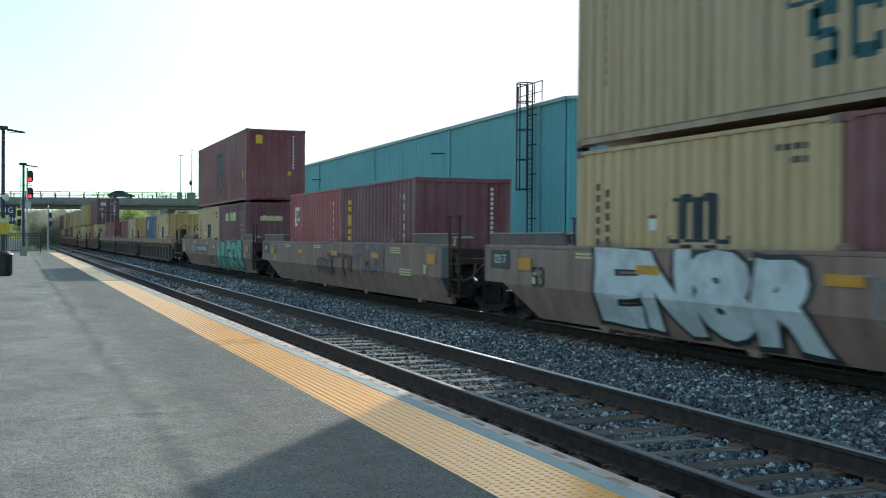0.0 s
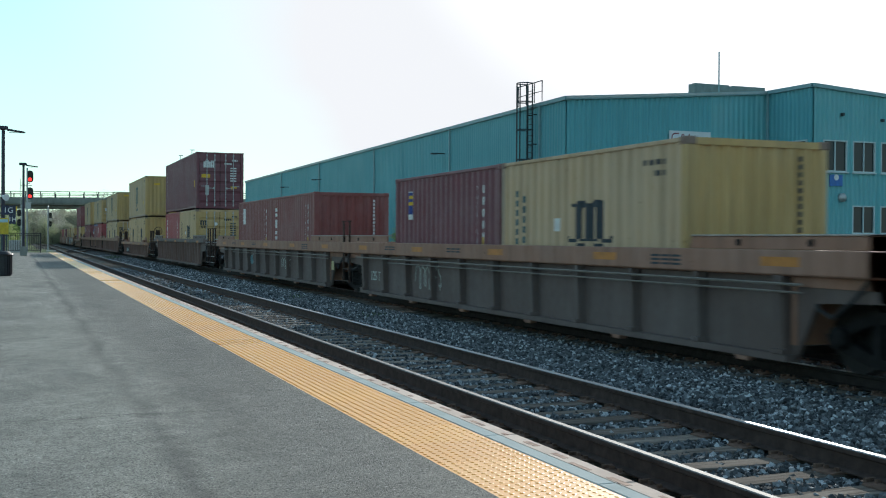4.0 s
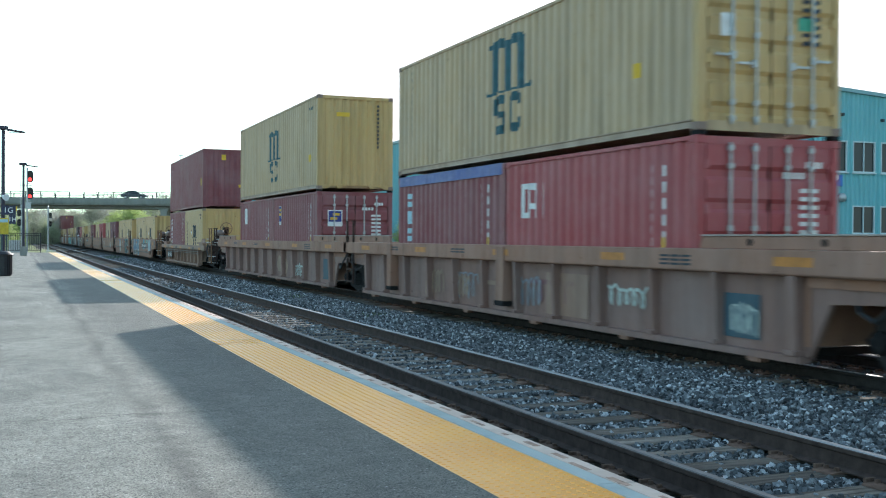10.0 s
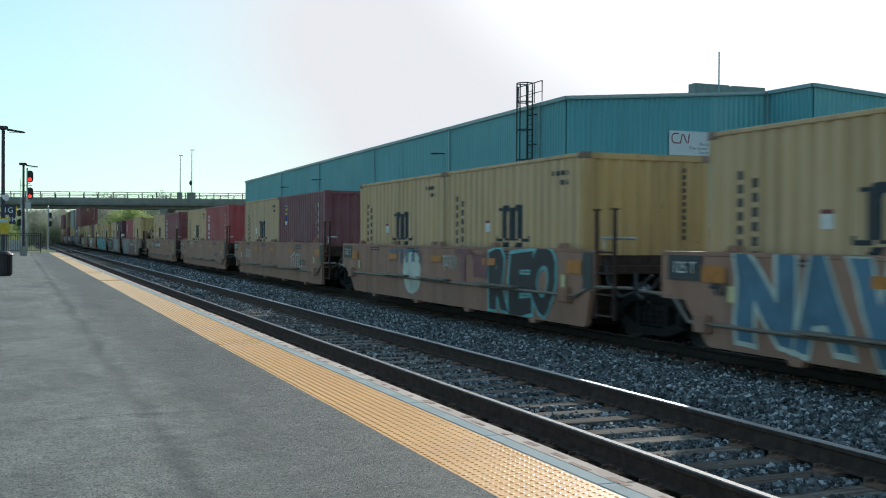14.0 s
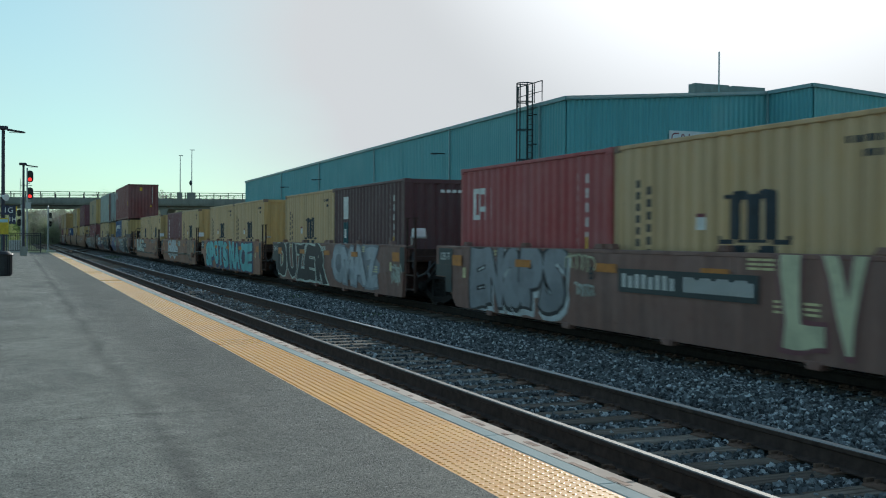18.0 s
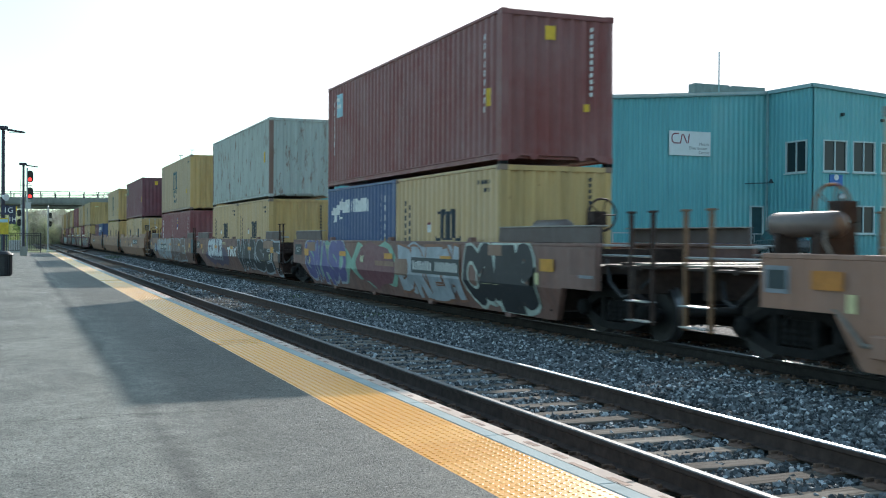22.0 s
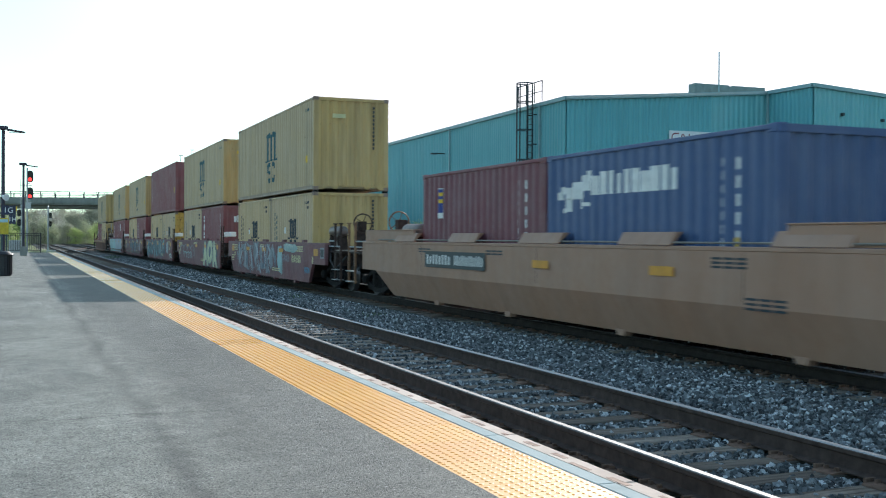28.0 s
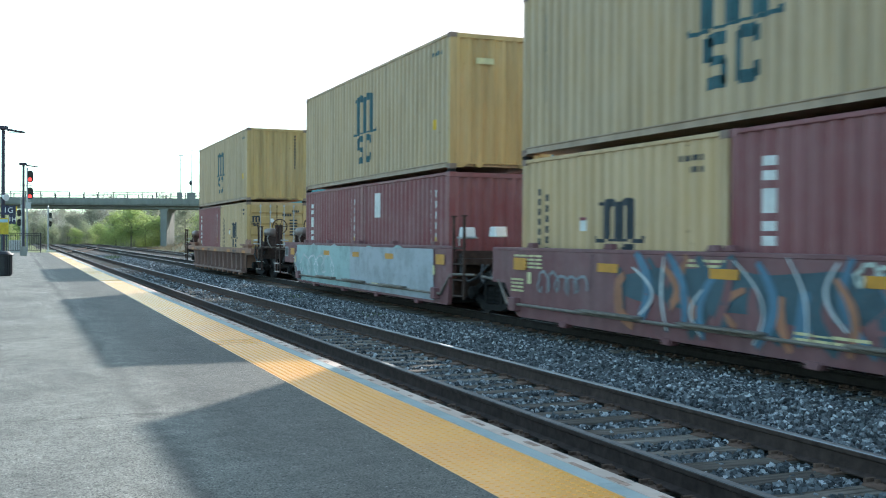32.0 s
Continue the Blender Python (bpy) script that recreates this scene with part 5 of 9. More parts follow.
def scrawl(car, y0, y1, z0, z1, ink, seed, style="smooth", w=0.028, loops=5):
    """A thin handwritten tag."""
    r = random.Random(seed)
    pts, n = [], loops * 9
    ph, zc, zh = r.uniform(0, 6), (z0 + z1) / 2, (z1 - z0) / 2
    for i in range(n + 1):
        t = i / n
        a = t * loops * 2 * math.pi + ph
        pts.append((y1 - (y1 - y0) * t + 0.45 * (y1 - y0) / loops * math.cos(a) * r.uniform(0.6, 1.2), zc + zh * math.sin(a) * r.uniform(0.5, 1.0)))
    left, right = ribbon(pts, w)
    m = len(pts)
    s = Shape().add([skin(style, y, min(1.345, max(SILL_LOW + 0.01, z)), 0.0195 + 0.00011 * (i % m)) for i, (y, z) in enumerate(left + right)], [(i, i + 1, m + i + 1, m + i) for i in range(m - 1)])
    part("graffiti_tag", s, ink, car, "thin handwritten tag")


def wild_piece(car, y0, y1, z0, z1, inks, seed, style="smooth", top=1.36):
    """A crowded piece that nobody can read: fat swelling strokes, mostly upright, over one another, some rimmed in a pale line."""
    r = random.Random(seed)
    shapes = [Shape() for _ in inks]
    count = int((y1 - y0) / 0.17)
    for k in range(count):
        which = k % len(inks)
        rim = which == len(inks) - 1
        cy = y0 + (y1 - y0) * (k + r.random()) / count
        reach = r.uniform(0.35, 0.95)
        low = z0 + (z1 - z0) * (1 - reach) * r.random()
        high = low + (z1 - z0) * reach
        lean, bow = r.uniform(-0.5, 0.5), r.choice((-1, 1)) * r.uniform(0.05, 0.45)
        fat = r.uniform(0.03, 0.07) if rim else r.uniform(0.12, 0.30)
        n = 12
        pts = [(min(y1, max(y0, cy + lean * (t - 0.5) * (high - low) + bow * math.sin(math.pi * t))), low + (high - low) * t) for t in [i / n for i in range(n + 1)]]
        left, right = ribbon(pts, fat)
        swell = [0.35 + 0.65 * math.sin(math.pi * (0.12 + 0.8 * i / n)) for i in range(n + 1)]
        out = []
        for edge in (left, right):
            for p, q, w in zip(edge, pts, swell):
                out.append(skin(style, q[0] + (p[0] - q[0]) * w, min(top - 0.012, max(SILL_LOW + 0.01, q[1] + (p[1] - q[1]) * w)), (0.0185 if rim else 0.0105) + 0.0006 * (k % 12)))
        shapes[which].add(out, [(i, i + 1, n + 2 + i, n + 1 + i) for i in range(n)])
    for shape, ink in zip(shapes, inks):
        tagged(part("graffiti", shape, ink, car, "crowded sprayed strokes"), kind="stuff")


def spray(name, colour):
    m, n, l, b = material(name)
    vec = where(n, l)
    a = noise_node(n, l, 1.6, 5, 0.65, None, vec)
    c = noise_node(n, l, 8.0, 5, 0.7, None, vec)
    dark = tuple(x * 0.72 for x in colour)
    col = blend(n, l, steps(n, l, a.outputs["Fac"], 0.45, 0.62), colour, dark)
    col = blend(n, l, steps(n, l, c.outputs["Fac"], 0.58, 0.7, (0, 0, 0), (0.4, 0.4, 0.4)), col, (0.16, 0.12, 0.11))
    l.new(col, b.inputs["Base Color"])
    b.inputs["Roughness"].default_value = 0.6
    return m


TEAL_D = spray("slate_teal_spray", (0.045, 0.10, 0.13))
SILVER_S, BLACK_S, GREEN_S, TEAL_S, CREAM_S, PURPLE_S, BLUE_S, GREY_S, RUST_S = (
    spray("silver_spray", (0.60, 0.64, 0.66)), spray("black_spray", (0.03, 0.03, 0.035)), spray("green_spray", (0.10, 0.42, 0.33)), spray("teal_spray", (0.10, 0.36, 0.42)),
    spray("cream_spray", (0.56, 0.62, 0.56)), spray("violet_spray", (0.13, 0.12, 0.30)), spray("blue_spray", (0.085, 0.20, 0.30)), spray("grey_spray", (0.26, 0.28, 0.31)), spray("rust_spray", (0.28, 0.13, 0.08)))

GREEN_D, GREEN_P, TEAL_B, TEAL_P, BLUE_K, VIOLET_D, CREAM_P, SILVER_D, GREY_D, RUST_O, BUFF_S, BROWN_S, PLUM_S = (
    spray("deep_green_spray", (0.035, 0.19, 0.15)), spray("pale_green_spray", (0.26, 0.46, 0.36)), spray("bright_teal_spray", (0.16, 0.52, 0.54)), spray("pale_teal_spray", (0.34, 0.50, 0.50)),
    spray("deep_blue_spray", (0.05, 0.10, 0.20)), spray("dark_violet_spray", (0.10, 0.07, 0.12)), spray("pale_yellow_spray", (0.60, 0.60, 0.40)), spray("dull_silver_spray", (0.40, 0.44, 0.48)),
    spray("slate_grey_spray", (0.14, 0.17, 0.21)), spray("orange_rust_spray", (0.42, 0.18, 0.10)), spray("buff_spray", (0.36, 0.24, 0.17)), spray("brown_spray", (0.20, 0.13, 0.11)), spray("faded_plum_spray", (0.13, 0.032, 0.04)))

STYLES = {
    "brown": ("smooth", CAR_BROWN, "dusty brown articulated well car with smooth sides and graffiti"),
    "dusty": ("smooth", CAR_DUST, "dusty grey-brown articulated well car with smooth dented sides"),
    "tan": ("smooth", CAR_TAN, "clean tan articulated well car with smooth sides"),
    "buff": ("smooth", CAR_BUFF, "dusty buff articulated well car with pipes along its side"),
    "plum": ("smooth", CAR_PLUM, "plum-red articulated well car covered in graffiti"),
    "ribbed_brown": ("ribbed", CAR_RUST, "weathered brown well car with a ribbed side"),
    "ribbed_sooty": ("ribbed", CAR_RUST, "weathered brown well car with sooty ribbed sides"),
    "ribbed_grey": ("ribbed", CAR_GREY, "sooty grey well car with a closely ribbed side"),
    "ribbed_dun": ("ribbed", CAR_DUN, "short dun-coloured well car with a ribbed side"),
}


def well_car(along, size, kind, near_end, far_end, ribs=11, marks=(), top=None, chord=0.30, low=None, slope=0.35, flaps="plate"):
    """One well of the train. size: 53 or 40 feet; an end is 'coupled' (its own truck, coupler and corner posts), 'joint' (owns the shared truck) or 'shared'.
    top and chord: the height of the side and the depth of its top member; flaps: what stands on it near the ends."""
    style, mat, label = STYLES[kind]
    top = top or (1.36 if size == 40 else 1.40)
    form = "flat" if style == "smooth" and size == 40 else style
    amber = AMBER_INK if kind == "plum" or (size == 53 and style == "smooth") else FADED_AMBER
    rail_mat = POST_OCHRE if kind in ("buff", "tan", "ribbed_dun") else POST_RUST
    car = thing("well_car", label, "well car", pose(TRACKS[1], along, 0), "cars of the freight train")
    MOVERS.append((car, along, 0.0))
    d = 9.87 if size == 53 else 7.8
    tip = 11.8 if size == 53 else 9.96
    half = {53: 9.15, 40: 6.75}[size]
    if style == "ribbed":
        half = {53: 9.95, 40: 8.1}[size]
    low = low or {53: 8.25, 40: 6.25}[size]
    plate_mat = {"ribbed_sooty": CAR_SOOT, "ribbed_brown": CAR_DUSK}.get(kind, mat)
    shapes = (END_SHAPES[size, -1, near_end == "coupled"], END_SHAPES[size, 1, far_end == "coupled"])
    tips = {-1: half, 1: half} if style == "ribbed" else {-1: shapes[0][0], 1: shapes[1][0]}
    for far in (False, True):
        part("side_sill", side_mesh(form, shapes, half, low, top, chord, slope, plate_mat, far), plate_mat, car)
        sx = 1 if far else -1
        if style == "smooth":
            bar = Shape().box(*sorted((sx * (OUT + 0.002), sx * (OUT - 0.16))), -tips[-1], tips[1], top - 0.06, top)
        else:
            bar = Shape().slab([(sx * OUT, top - chord + 0.02), (sx * OUT, top), (sx * (OUT - 0.26), top), (sx * (OUT - 0.26), top - chord), (sx * (OUT - 0.03), top - chord)], "y", -half, half)
        part("top_chord", cached(("chord", style, tips[-1], tips[1], top, chord, mat.name, far), lambda: bar.mesh("top_chord", mat, 0.01)), mat, car)
    if style == "ribbed":
        for i in range(ribs):
            part("rib", rib_mesh(CAR_DUSK if kind == "ribbed_grey" else plate_mat, top - chord + 0.005, 0.075 if i in (0, ribs - 1) else 0.045), mat, car, at=(0, -low + 0.15 + (2 * low - 0.3) * i / (ribs - 1), 0))
        teeth = 10 if size == 40 else 6
        for i in range(teeth):
            part("jack_pad", cached(("rpad", mat.name, teeth), lambda: Shape().slab([(-0.16, 0.15), (0.16, 0.15), (0.1, 0.02 if teeth > 6 else 0.05), (-0.1, 0.02 if teeth > 6 else 0.05)], "x", -OUT + 0.03, -OUT + 0.16).mesh("jack_pad", mat, 0.01)), mat, car, at=(0, (-0.9 + 1.8 * i / (teeth - 1)) * low, 0))
        if ribs < 13 and kind != "ribbed_brown":
            zs = top - chord - 0.09
            part("brake_pipe", cached(("rpipe", low), lambda: Shape().path([(-OUT - 0.01, -low - 0.3, zs), (-OUT - 0.01, low + 0.3, zs)], 0.018).mesh("brake_pipe", GRATE)), GRATE, car, "long brake pipe under the top chord")
            part("brake_pipe", cached(("rpipe2", low), lambda: Shape().path([(-OUT - 0.01, -low - 0.3, zs - 0.09), (-OUT - 0.01, low - 2.3, zs - 0.09)], 0.014).mesh("brake_pipe", GRATE)), GRATE, car)
    for y in (-low + 0.3, -4, -2, 0, 2, 4, low - 0.3):
        part("floor_beam", cached("fbeam", lambda: Shape().box(-1.25, 1.25, -0.15, 0.15, 0.17, 0.27).mesh("floor_beam", UNDER)), UNDER, car, at=(0, y, 0))
    deck = min(1.10, top - 0.05)
    inner = mat if kind == "tan" or style == "ribbed" else GEAR
    walk_mat = CAR_SOOT if kind in ("brown", "dusty") else mat
    for sy, end in ((-1, near_end), (1, far_end)):
        half = tips[sy]
        part("bulkhead", cached(("bulk", low, top, sy, mat.name), lambda: Shape().box(-1.35, 1.35, *sorted((sy * (low - 0.05), sy * (low + 0.02))), 0.3, top - 0.1).mesh("bulkhead", inner)), inner, car, "steel wall at the end of the well")
        part("end_platform", cached(("plat", low, half, deck, sy, mat.name), lambda: Shape().box(-1.36, 1.36, *sorted((sy * (low + 0.021), sy * (half + 0.1))), deck - 0.12, deck).mesh("end_platform", inner)), inner, car)
        part("stub_sill", cached(("stub", low, d, sy, mat.name), lambda: Shape().box(-0.35, 0.35, *sorted((sy * (low + 0.021), sy * (d + 0.2))), 0.74, 0.905).mesh("stub_sill", inner)), inner, car)
        if flaps == "plate" and size == 53:
            high = 0.16 if style == "ribbed" else 0.20 if top < 1.42 else 0.26
            y0, y1 = sy * 6.25, sy * (half + 0.05 if style == "ribbed" else half - 0.05)
            rim = [(y0, top + 0.004), (y1, top + 0.004), (y1, top + high), (y0 + sy * 0.06, top + high)]
            for sx in (-1, 1):
                plate = part("walkway", cached(("wplate", sy, style, half, top, walk_mat.name), lambda: Shape().slab(rim, "x", -0.025, 0.025).mesh("walkway", walk_mat, 0.006)), walk_mat, car, "raised steel walkway along the end of the side", at=(sx * (OUT - 0.10), 0, 0) if sx < 0 else Matrix.Translation((OUT - 0.10, 0, 0)) @ Matrix.Diagonal((-1, 1, 1, 1)))
                part("tread", cached(("wtread", sy, style, half, top, kind == "tan"), lambda: Shape().box(-0.04, 0.16, *sorted((y0 + sy * 0.06, y1)), top + high, top + high + 0.022).mesh("tread", mat if kind == "tan" else WORN_TREAD, 0.006)), mat, plate, "" if kind == "tan" else "pale worn tread")
                if style == "ribbed" and sx < 0:
                    for yy in (7.3, 8.6):
                        part("lift_hole", cached(("lhole", sy), lambda: Shape().lathe([(0.015, 0.0), (0.045, 0.0), (0.045, 0.012)], (-0.026, 0, top + 0.085), (-1, 0, 0), 12).mesh("lift_hole", UNDER)), UNDER, plate, at=(0, sy * yy, 0))
        if flaps == "gusset":
            a, b = (sy * 5.9, sy * 7.5) if size == 40 else (sy * 5.9, sy * 7.0)
            part("walkway", cached(("wledge", sy, size, mat.name), lambda: Shape().box(-OUT + 0.0, -OUT + 0.24, *sorted((a, b)), top + 0.10, top + 0.17).box(-OUT + 0.06, -OUT + 0.2, *sorted((a + sy * 0.2, b - sy * 0.2)), top - 0.02, top + 0.102).mesh("walkway", mat, 0.008)), mat, car, "raised ledge on the side")
            for k in (0.0, 0.55):
                part("gusset", cached(("gusset", sy, size, k, mat.name), lambda: Shape().slab([(a - sy * (0.45 - k), top + 0.004), (a + sy * (0.25 + k), top + 0.004), (a + sy * (0.05 + k), top + 0.36), (a - sy * (0.2 - k), top + 0.30)], "x", -OUT + 0.26, -OUT + 0.32).mesh("gusset", mat, 0.008)), mat, car, "slanted container guide")
        if end in ("coupled", "joint"):
            truck_under(car, sy * d)
        hose = cached(("hose", half, d, sy), lambda: Shape().path([(-1.32, sy * (half + 0.02), 1.2), (-1.42, sy * (half + 0.3), 0.86), (-1.40, sy * (half + 0.62), 0.66), (-1.34, sy * (half + 0.9), 0.74), (-1.2, sy * (half + 1.15), 1.0)], 0.024).mesh("air_hose", HOSE))
        part("air_hose", hose, HOSE, car)
        if end == "coupled":
            part("coupler", cached(("coupler", d, sy), lambda: Shape().box(-0.1, 0.1, *sorted((sy * (d + 0.1), sy * (tip - 0.05))), 0.78, 0.94).box(-0.2, 0.2, *sorted((sy * (tip - 0.25), sy * (tip + 0.08))), 0.72, 1.0).mesh("coupler", UNDER, 0.02)), UNDER, car)
            part("end_beam", cached(("ebeam", tip, sy), lambda: Shape().box(-1.42, 1.42, *sorted((sy * (tip - 0.95), sy * (tip - 0.83))), 0.72, 1.10).mesh("end_beam", GEAR, 0.01)), GEAR, car, "cross beam at the car end")
            part("draft_sill", cached(("dsill", half, tip, sy), lambda: Shape().box(-0.3, 0.3, *sorted((sy * (half + 0.1), sy * (tip - 0.95))), 0.92, 1.06).mesh("draft_sill", GEAR, 0.01)), GEAR, car)
            for sx in (-1, 1):
                part("running_board", cached(("rboard", half, tip, sy), lambda: Shape().box(-0.15, 0.15, *sorted((sy * (half + 0.1), sy * (tip - 0.3))), 1.10, 1.13).mesh("running_board", GEAR)), GEAR, car, "narrow steel running board", at=(sx * 1.26, 0, 0))
                for yy in (tip - 0.95, tip - 0.38):
                    part("guide_post", post_mesh(rail_mat), rail_mat, car, "upright corner post with a flanged top", at=(sx * 1.40, sy * yy, 0))
                for z in (0.34, 0.62):
                    part("stirrup_step", cached(("stirrup", tip, sy), lambda: Shape().box(-0.13, 0.05, *sorted((sy * (tip - 0.95), sy * (tip - 0.38))), 0, 0.018).mesh("stirrup_step", BRIGHT, 0.004)), BRIGHT, car, "bright steel step", at=(sx * 1.38, 0, z))
                part("grab_rail", cached(("grab", half, tip, sy), lambda: Shape().path([(0, sy * (half + 0.05), 1.42), (0, sy * (tip - 0.95), 1.42)], 0.018).path([(0, sy * (half + 0.05), 1.27), (0, sy * (tip - 0.38), 1.27)], 0.018).mesh("grab_rail", BRIGHT)), BRIGHT, car, at=(sx * 1.39, 0, 0))
            for k in range(2):
                part("cross_bar", cached(("cbar", half, d, sy, k), lambda: Shape().box(-1.4, 1.4, sy * (half + 0.6 + k * 0.5) - 0.05, sy * (half + 0.6 + k * 0.5) + 0.05, 1.07, 1.17).mesh("cross_bar", GEAR)), GEAR, car)
            part("cross_walk", cached(("cwalk", tip, sy), lambda: Shape().box(-1.42, 1.42, *sorted((sy * (tip - 0.8), sy * (tip - 0.42))), 1.145, 1.175).mesh("cross_walk", GRATE)), GRATE, car, "grated cross walk over the coupler")
            wheel_y = sy * ((8.7 if size == 53 else tip - 0.75) if sy < 0 else tip - 2.3)
            if kind != "ribbed_grey" and (sy < 0 or style == "smooth"):
                stand = part("brake_stand", cached(("bstand", wheel_y, top), lambda: Shape().slab([(-0.82, 1.08), (-0.48, 1.08), (-0.52, 1.7), (-0.55, 1.98), (-0.75, 1.98), (-0.78, 1.7)], "y", wheel_y - sy * 0.22 - 0.05, wheel_y - sy * 0.22 + 0.05).box(-0.78, -0.52, *sorted((wheel_y - sy * 0.05, wheel_y - sy * 0.3)), 1.72, 1.98).mesh("brake_stand", GEAR, 0.015)), GEAR, car, "rusty housing of the brake wheel")
                hoop = Shape().ring((-0.65, wheel_y, 1.92), (0, 1, 0), 0.27, 0.02, 20)
                for q in range(5):
                    hoop.rod((-0.65, wheel_y, 1.92), (-0.65 + 0.27 * math.cos(1.257 * q), wheel_y, 1.92 + 0.27 * math.sin(1.257 * q)), 0.012, 5)
                part("brake_wheel", hoop.mesh("brake_wheel", rail_mat), rail_mat, stand, "spoked hand brake wheel")
            if size == 40 or style == "smooth":
                ty = sy * (7.5 if size == 53 else tip - 0.95 if style == "ribbed" else tip - 2.2) - 0.6
                foot = top if size == 53 else 1.05
                part("air_tank", cached(("tank", ty), lambda: Shape().lathe([(0.05, 0), (0.13, 0.03), (0.155, 0.1), (0.155, 1.1), (0.13, 1.17), (0.05, 1.2)], (-0.95, ty, 1.70), (0, 1, 0), 18).mesh("air_tank", TANK, 0.0, True)), TANK, car, "cylindrical air reservoir with a worn pale top")
                for k in (0.2, 0.92):
                    part("tank_cradle", cached(("cradle", foot), lambda: Shape().slab([(-1.14, foot - 0.1), (-0.76, foot - 0.1), (-0.80, 1.60), (-0.95, 1.55), (-1.10, 1.60)], "y", 0, 0.08).mesh("tank_cradle", GEAR)), GEAR, car, "rusty cradle under the air reservoir", at=(0, ty + k, 0))
                part("tank_pipe", cached(("tpipe", ty), lambda: Shape().path([(-1.1, ty + 0.1, 1.62), (-1.22, ty - 0.02, 1.5), (-1.2, ty - 0.15, 1.3), (-1.1, ty - 0.3, 1.12)], 0.02).mesh("tank_pipe", GRATE)), GRATE, car, "bent brake pipe")
                part("brake_valve", cached(("bvalve", ty), lambda: Shape().slab([(ty + 0.42, 1.08), (ty + 0.78, 1.08), (ty + 0.78, 1.26), (ty + 0.68, 1.36), (ty + 0.42, 1.36)], "x", -1.25, -0.95).mesh("brake_valve", GEAR, 0.02)), GEAR, car, "rusty brake valve")
        else:
            for sx in (-1, 1) if sy < 0 else ():
                part("ladder", ladder_mesh(POST_RUST), POST_RUST, car, "steel ladder with flanged stiles", at=(sx * (OUT - 0.05), sy * (half + 0.25), 0))
            if kind in ("plum", "buff", "brown", "dusty") and sy < 0:
                part("handrail", cached(("jrail", half, sy), lambda: Shape().path([(-1.38, sy * (half + 0.02), 1.53), (-1.38, sy * (half + 1.0), 1.53)], 0.022).path([(-1.38, sy * (half + 0.1), 1.36), (-1.38, sy * (half + 0.1), 1.53)], 0.018).mesh("handrail", BRIGHT)), BRIGHT, car, "steel handrail over the joint")
            if kind == "plum" or (kind == "buff" and sy < 0 and along > 380) or (kind == "brown" and size == 40 and sy < 0):
                part("valve_box", cached(("vbox", half, sy), lambda: Shape().slab([(sy * (half + 0.10), 1.54), (sy * (half + 0.42), 1.54), (sy * (half + 0.37), 1.74), (sy * (half + 0.15), 1.74)], "x", -1.4, -1.15).mesh("valve_box", WHITE_PAINT, 0.02)), WHITE_PAINT, car, "small white box beside the ladder")
    half = {53: 9.15, 40: 6.75}[size] if style == "smooth" else half
    if style == "smooth":
        if kind == "tan":
            for ya, yb in ((2.67, 4.06), (-0.78, 0.72), (-4.02, -2.64), (6.1, 7.4), (-7.4, -6.1)):
                part("flap", cached(("flap", ya), lambda: Shape().slab([(-OUT - 0.01, top + 0.004), (-OUT + 0.03, top + 0.004), (-OUT + 0.22, top + 0.19), (-OUT + 0.10, top + 0.19)], "y", ya, yb).mesh("flap", mat, 0.008)), mat, car, "hinged container guide flap")
            part("hand_line", cached(("hline", half), lambda: Shape().rod((-OUT + 0.05, -half + 0.4, top + 0.045), (-OUT + 0.05, half - 0.4, top + 0.045), 0.016, 6).mesh("hand_line", GRATE)), GRATE, car, "thin pipe along the top")
        else:
            for yy in ((-5.0, -0.1, 5.0) if size == 53 else (-5.6, -2.9, -0.15, 0.2, 2.8, 5.4)):
                part("guide_block", cached(("gblock", mat.name, top), lambda: Shape().slab([(-0.13, top + 0.003), (0.13, top + 0.003), (0.05, top + 0.085), (-0.10, top + 0.085)], "x", -OUT + 0.02, -OUT + 0.14).mesh("guide_block", mat, 0.008)), mat, car, at=(0, yy, 0))
        seam = [(y - 0.006, y + 0.006, 0.76, top - 0.07) for y in ((-5.6, 0.0, 5.6) if size == 53 else (-3.2, 3.2))]
        flat_paint("weld_seam", -OUT - 0.001, seam, UNDER, car, "dark upright weld seams")
        for yy in ((-6.4, -2.4, 1.6, 5.2) if size == 53 else (-4.6, -1.7, 1.2, 4.2)):
            part("jack_pad", cached(("jpad", mat.name, form), lambda: Shape().slab([(-0.15, 0.17), (0.15, 0.17), (0.10, 0.07), (-0.10, 0.07)], "x", -OUT + TUCKS[form] - 0.02, -OUT + TUCKS[form] + 0.12).mesh("jack_pad", mat, 0.01)), mat, car, at=(0, yy, 0))
        if kind != "tan":
            spots = [AMBER_AT[size, -1, near_end == "coupled"], AMBER_AT[size, 1, far_end == "coupled"]]
            flat_paint("reflector_panel", -OUT - 0.027, [(y - 0.25, y + 0.25, 0.97, 1.18) for y in spots], amber, car, "large amber end reflectors")
            flat_paint("placard", -OUT - 0.024, [(y + q, y + q + 0.14, 0.74, 0.94) for y, q in zip(spots, (0.3, -0.44))], CREAM_INK, car, "pale end placards")
            for sy, end in ((-1, near_end), (1, far_end)):
                if end == "coupled":
                    y = sy * (tips[sy] - 0.30)
                    flat_paint("data_plate", -OUT - 0.010, [(y - 0.22, y + 0.22, 0.90, 1.22)], GREY_S, car, "pale framed data plate")
                    flat_paint("data_plate_panel", -OUT - 0.013, [(y - 0.16, y + 0.16, 0.95, 1.17)], BOARD, car, "dark panel in the data plate")
    face = OUT + 0.003
    spots = [y for y in (-0.82 * half, -0.42 * half, -0.02 * half, 0.40 * half, 0.80 * half)]
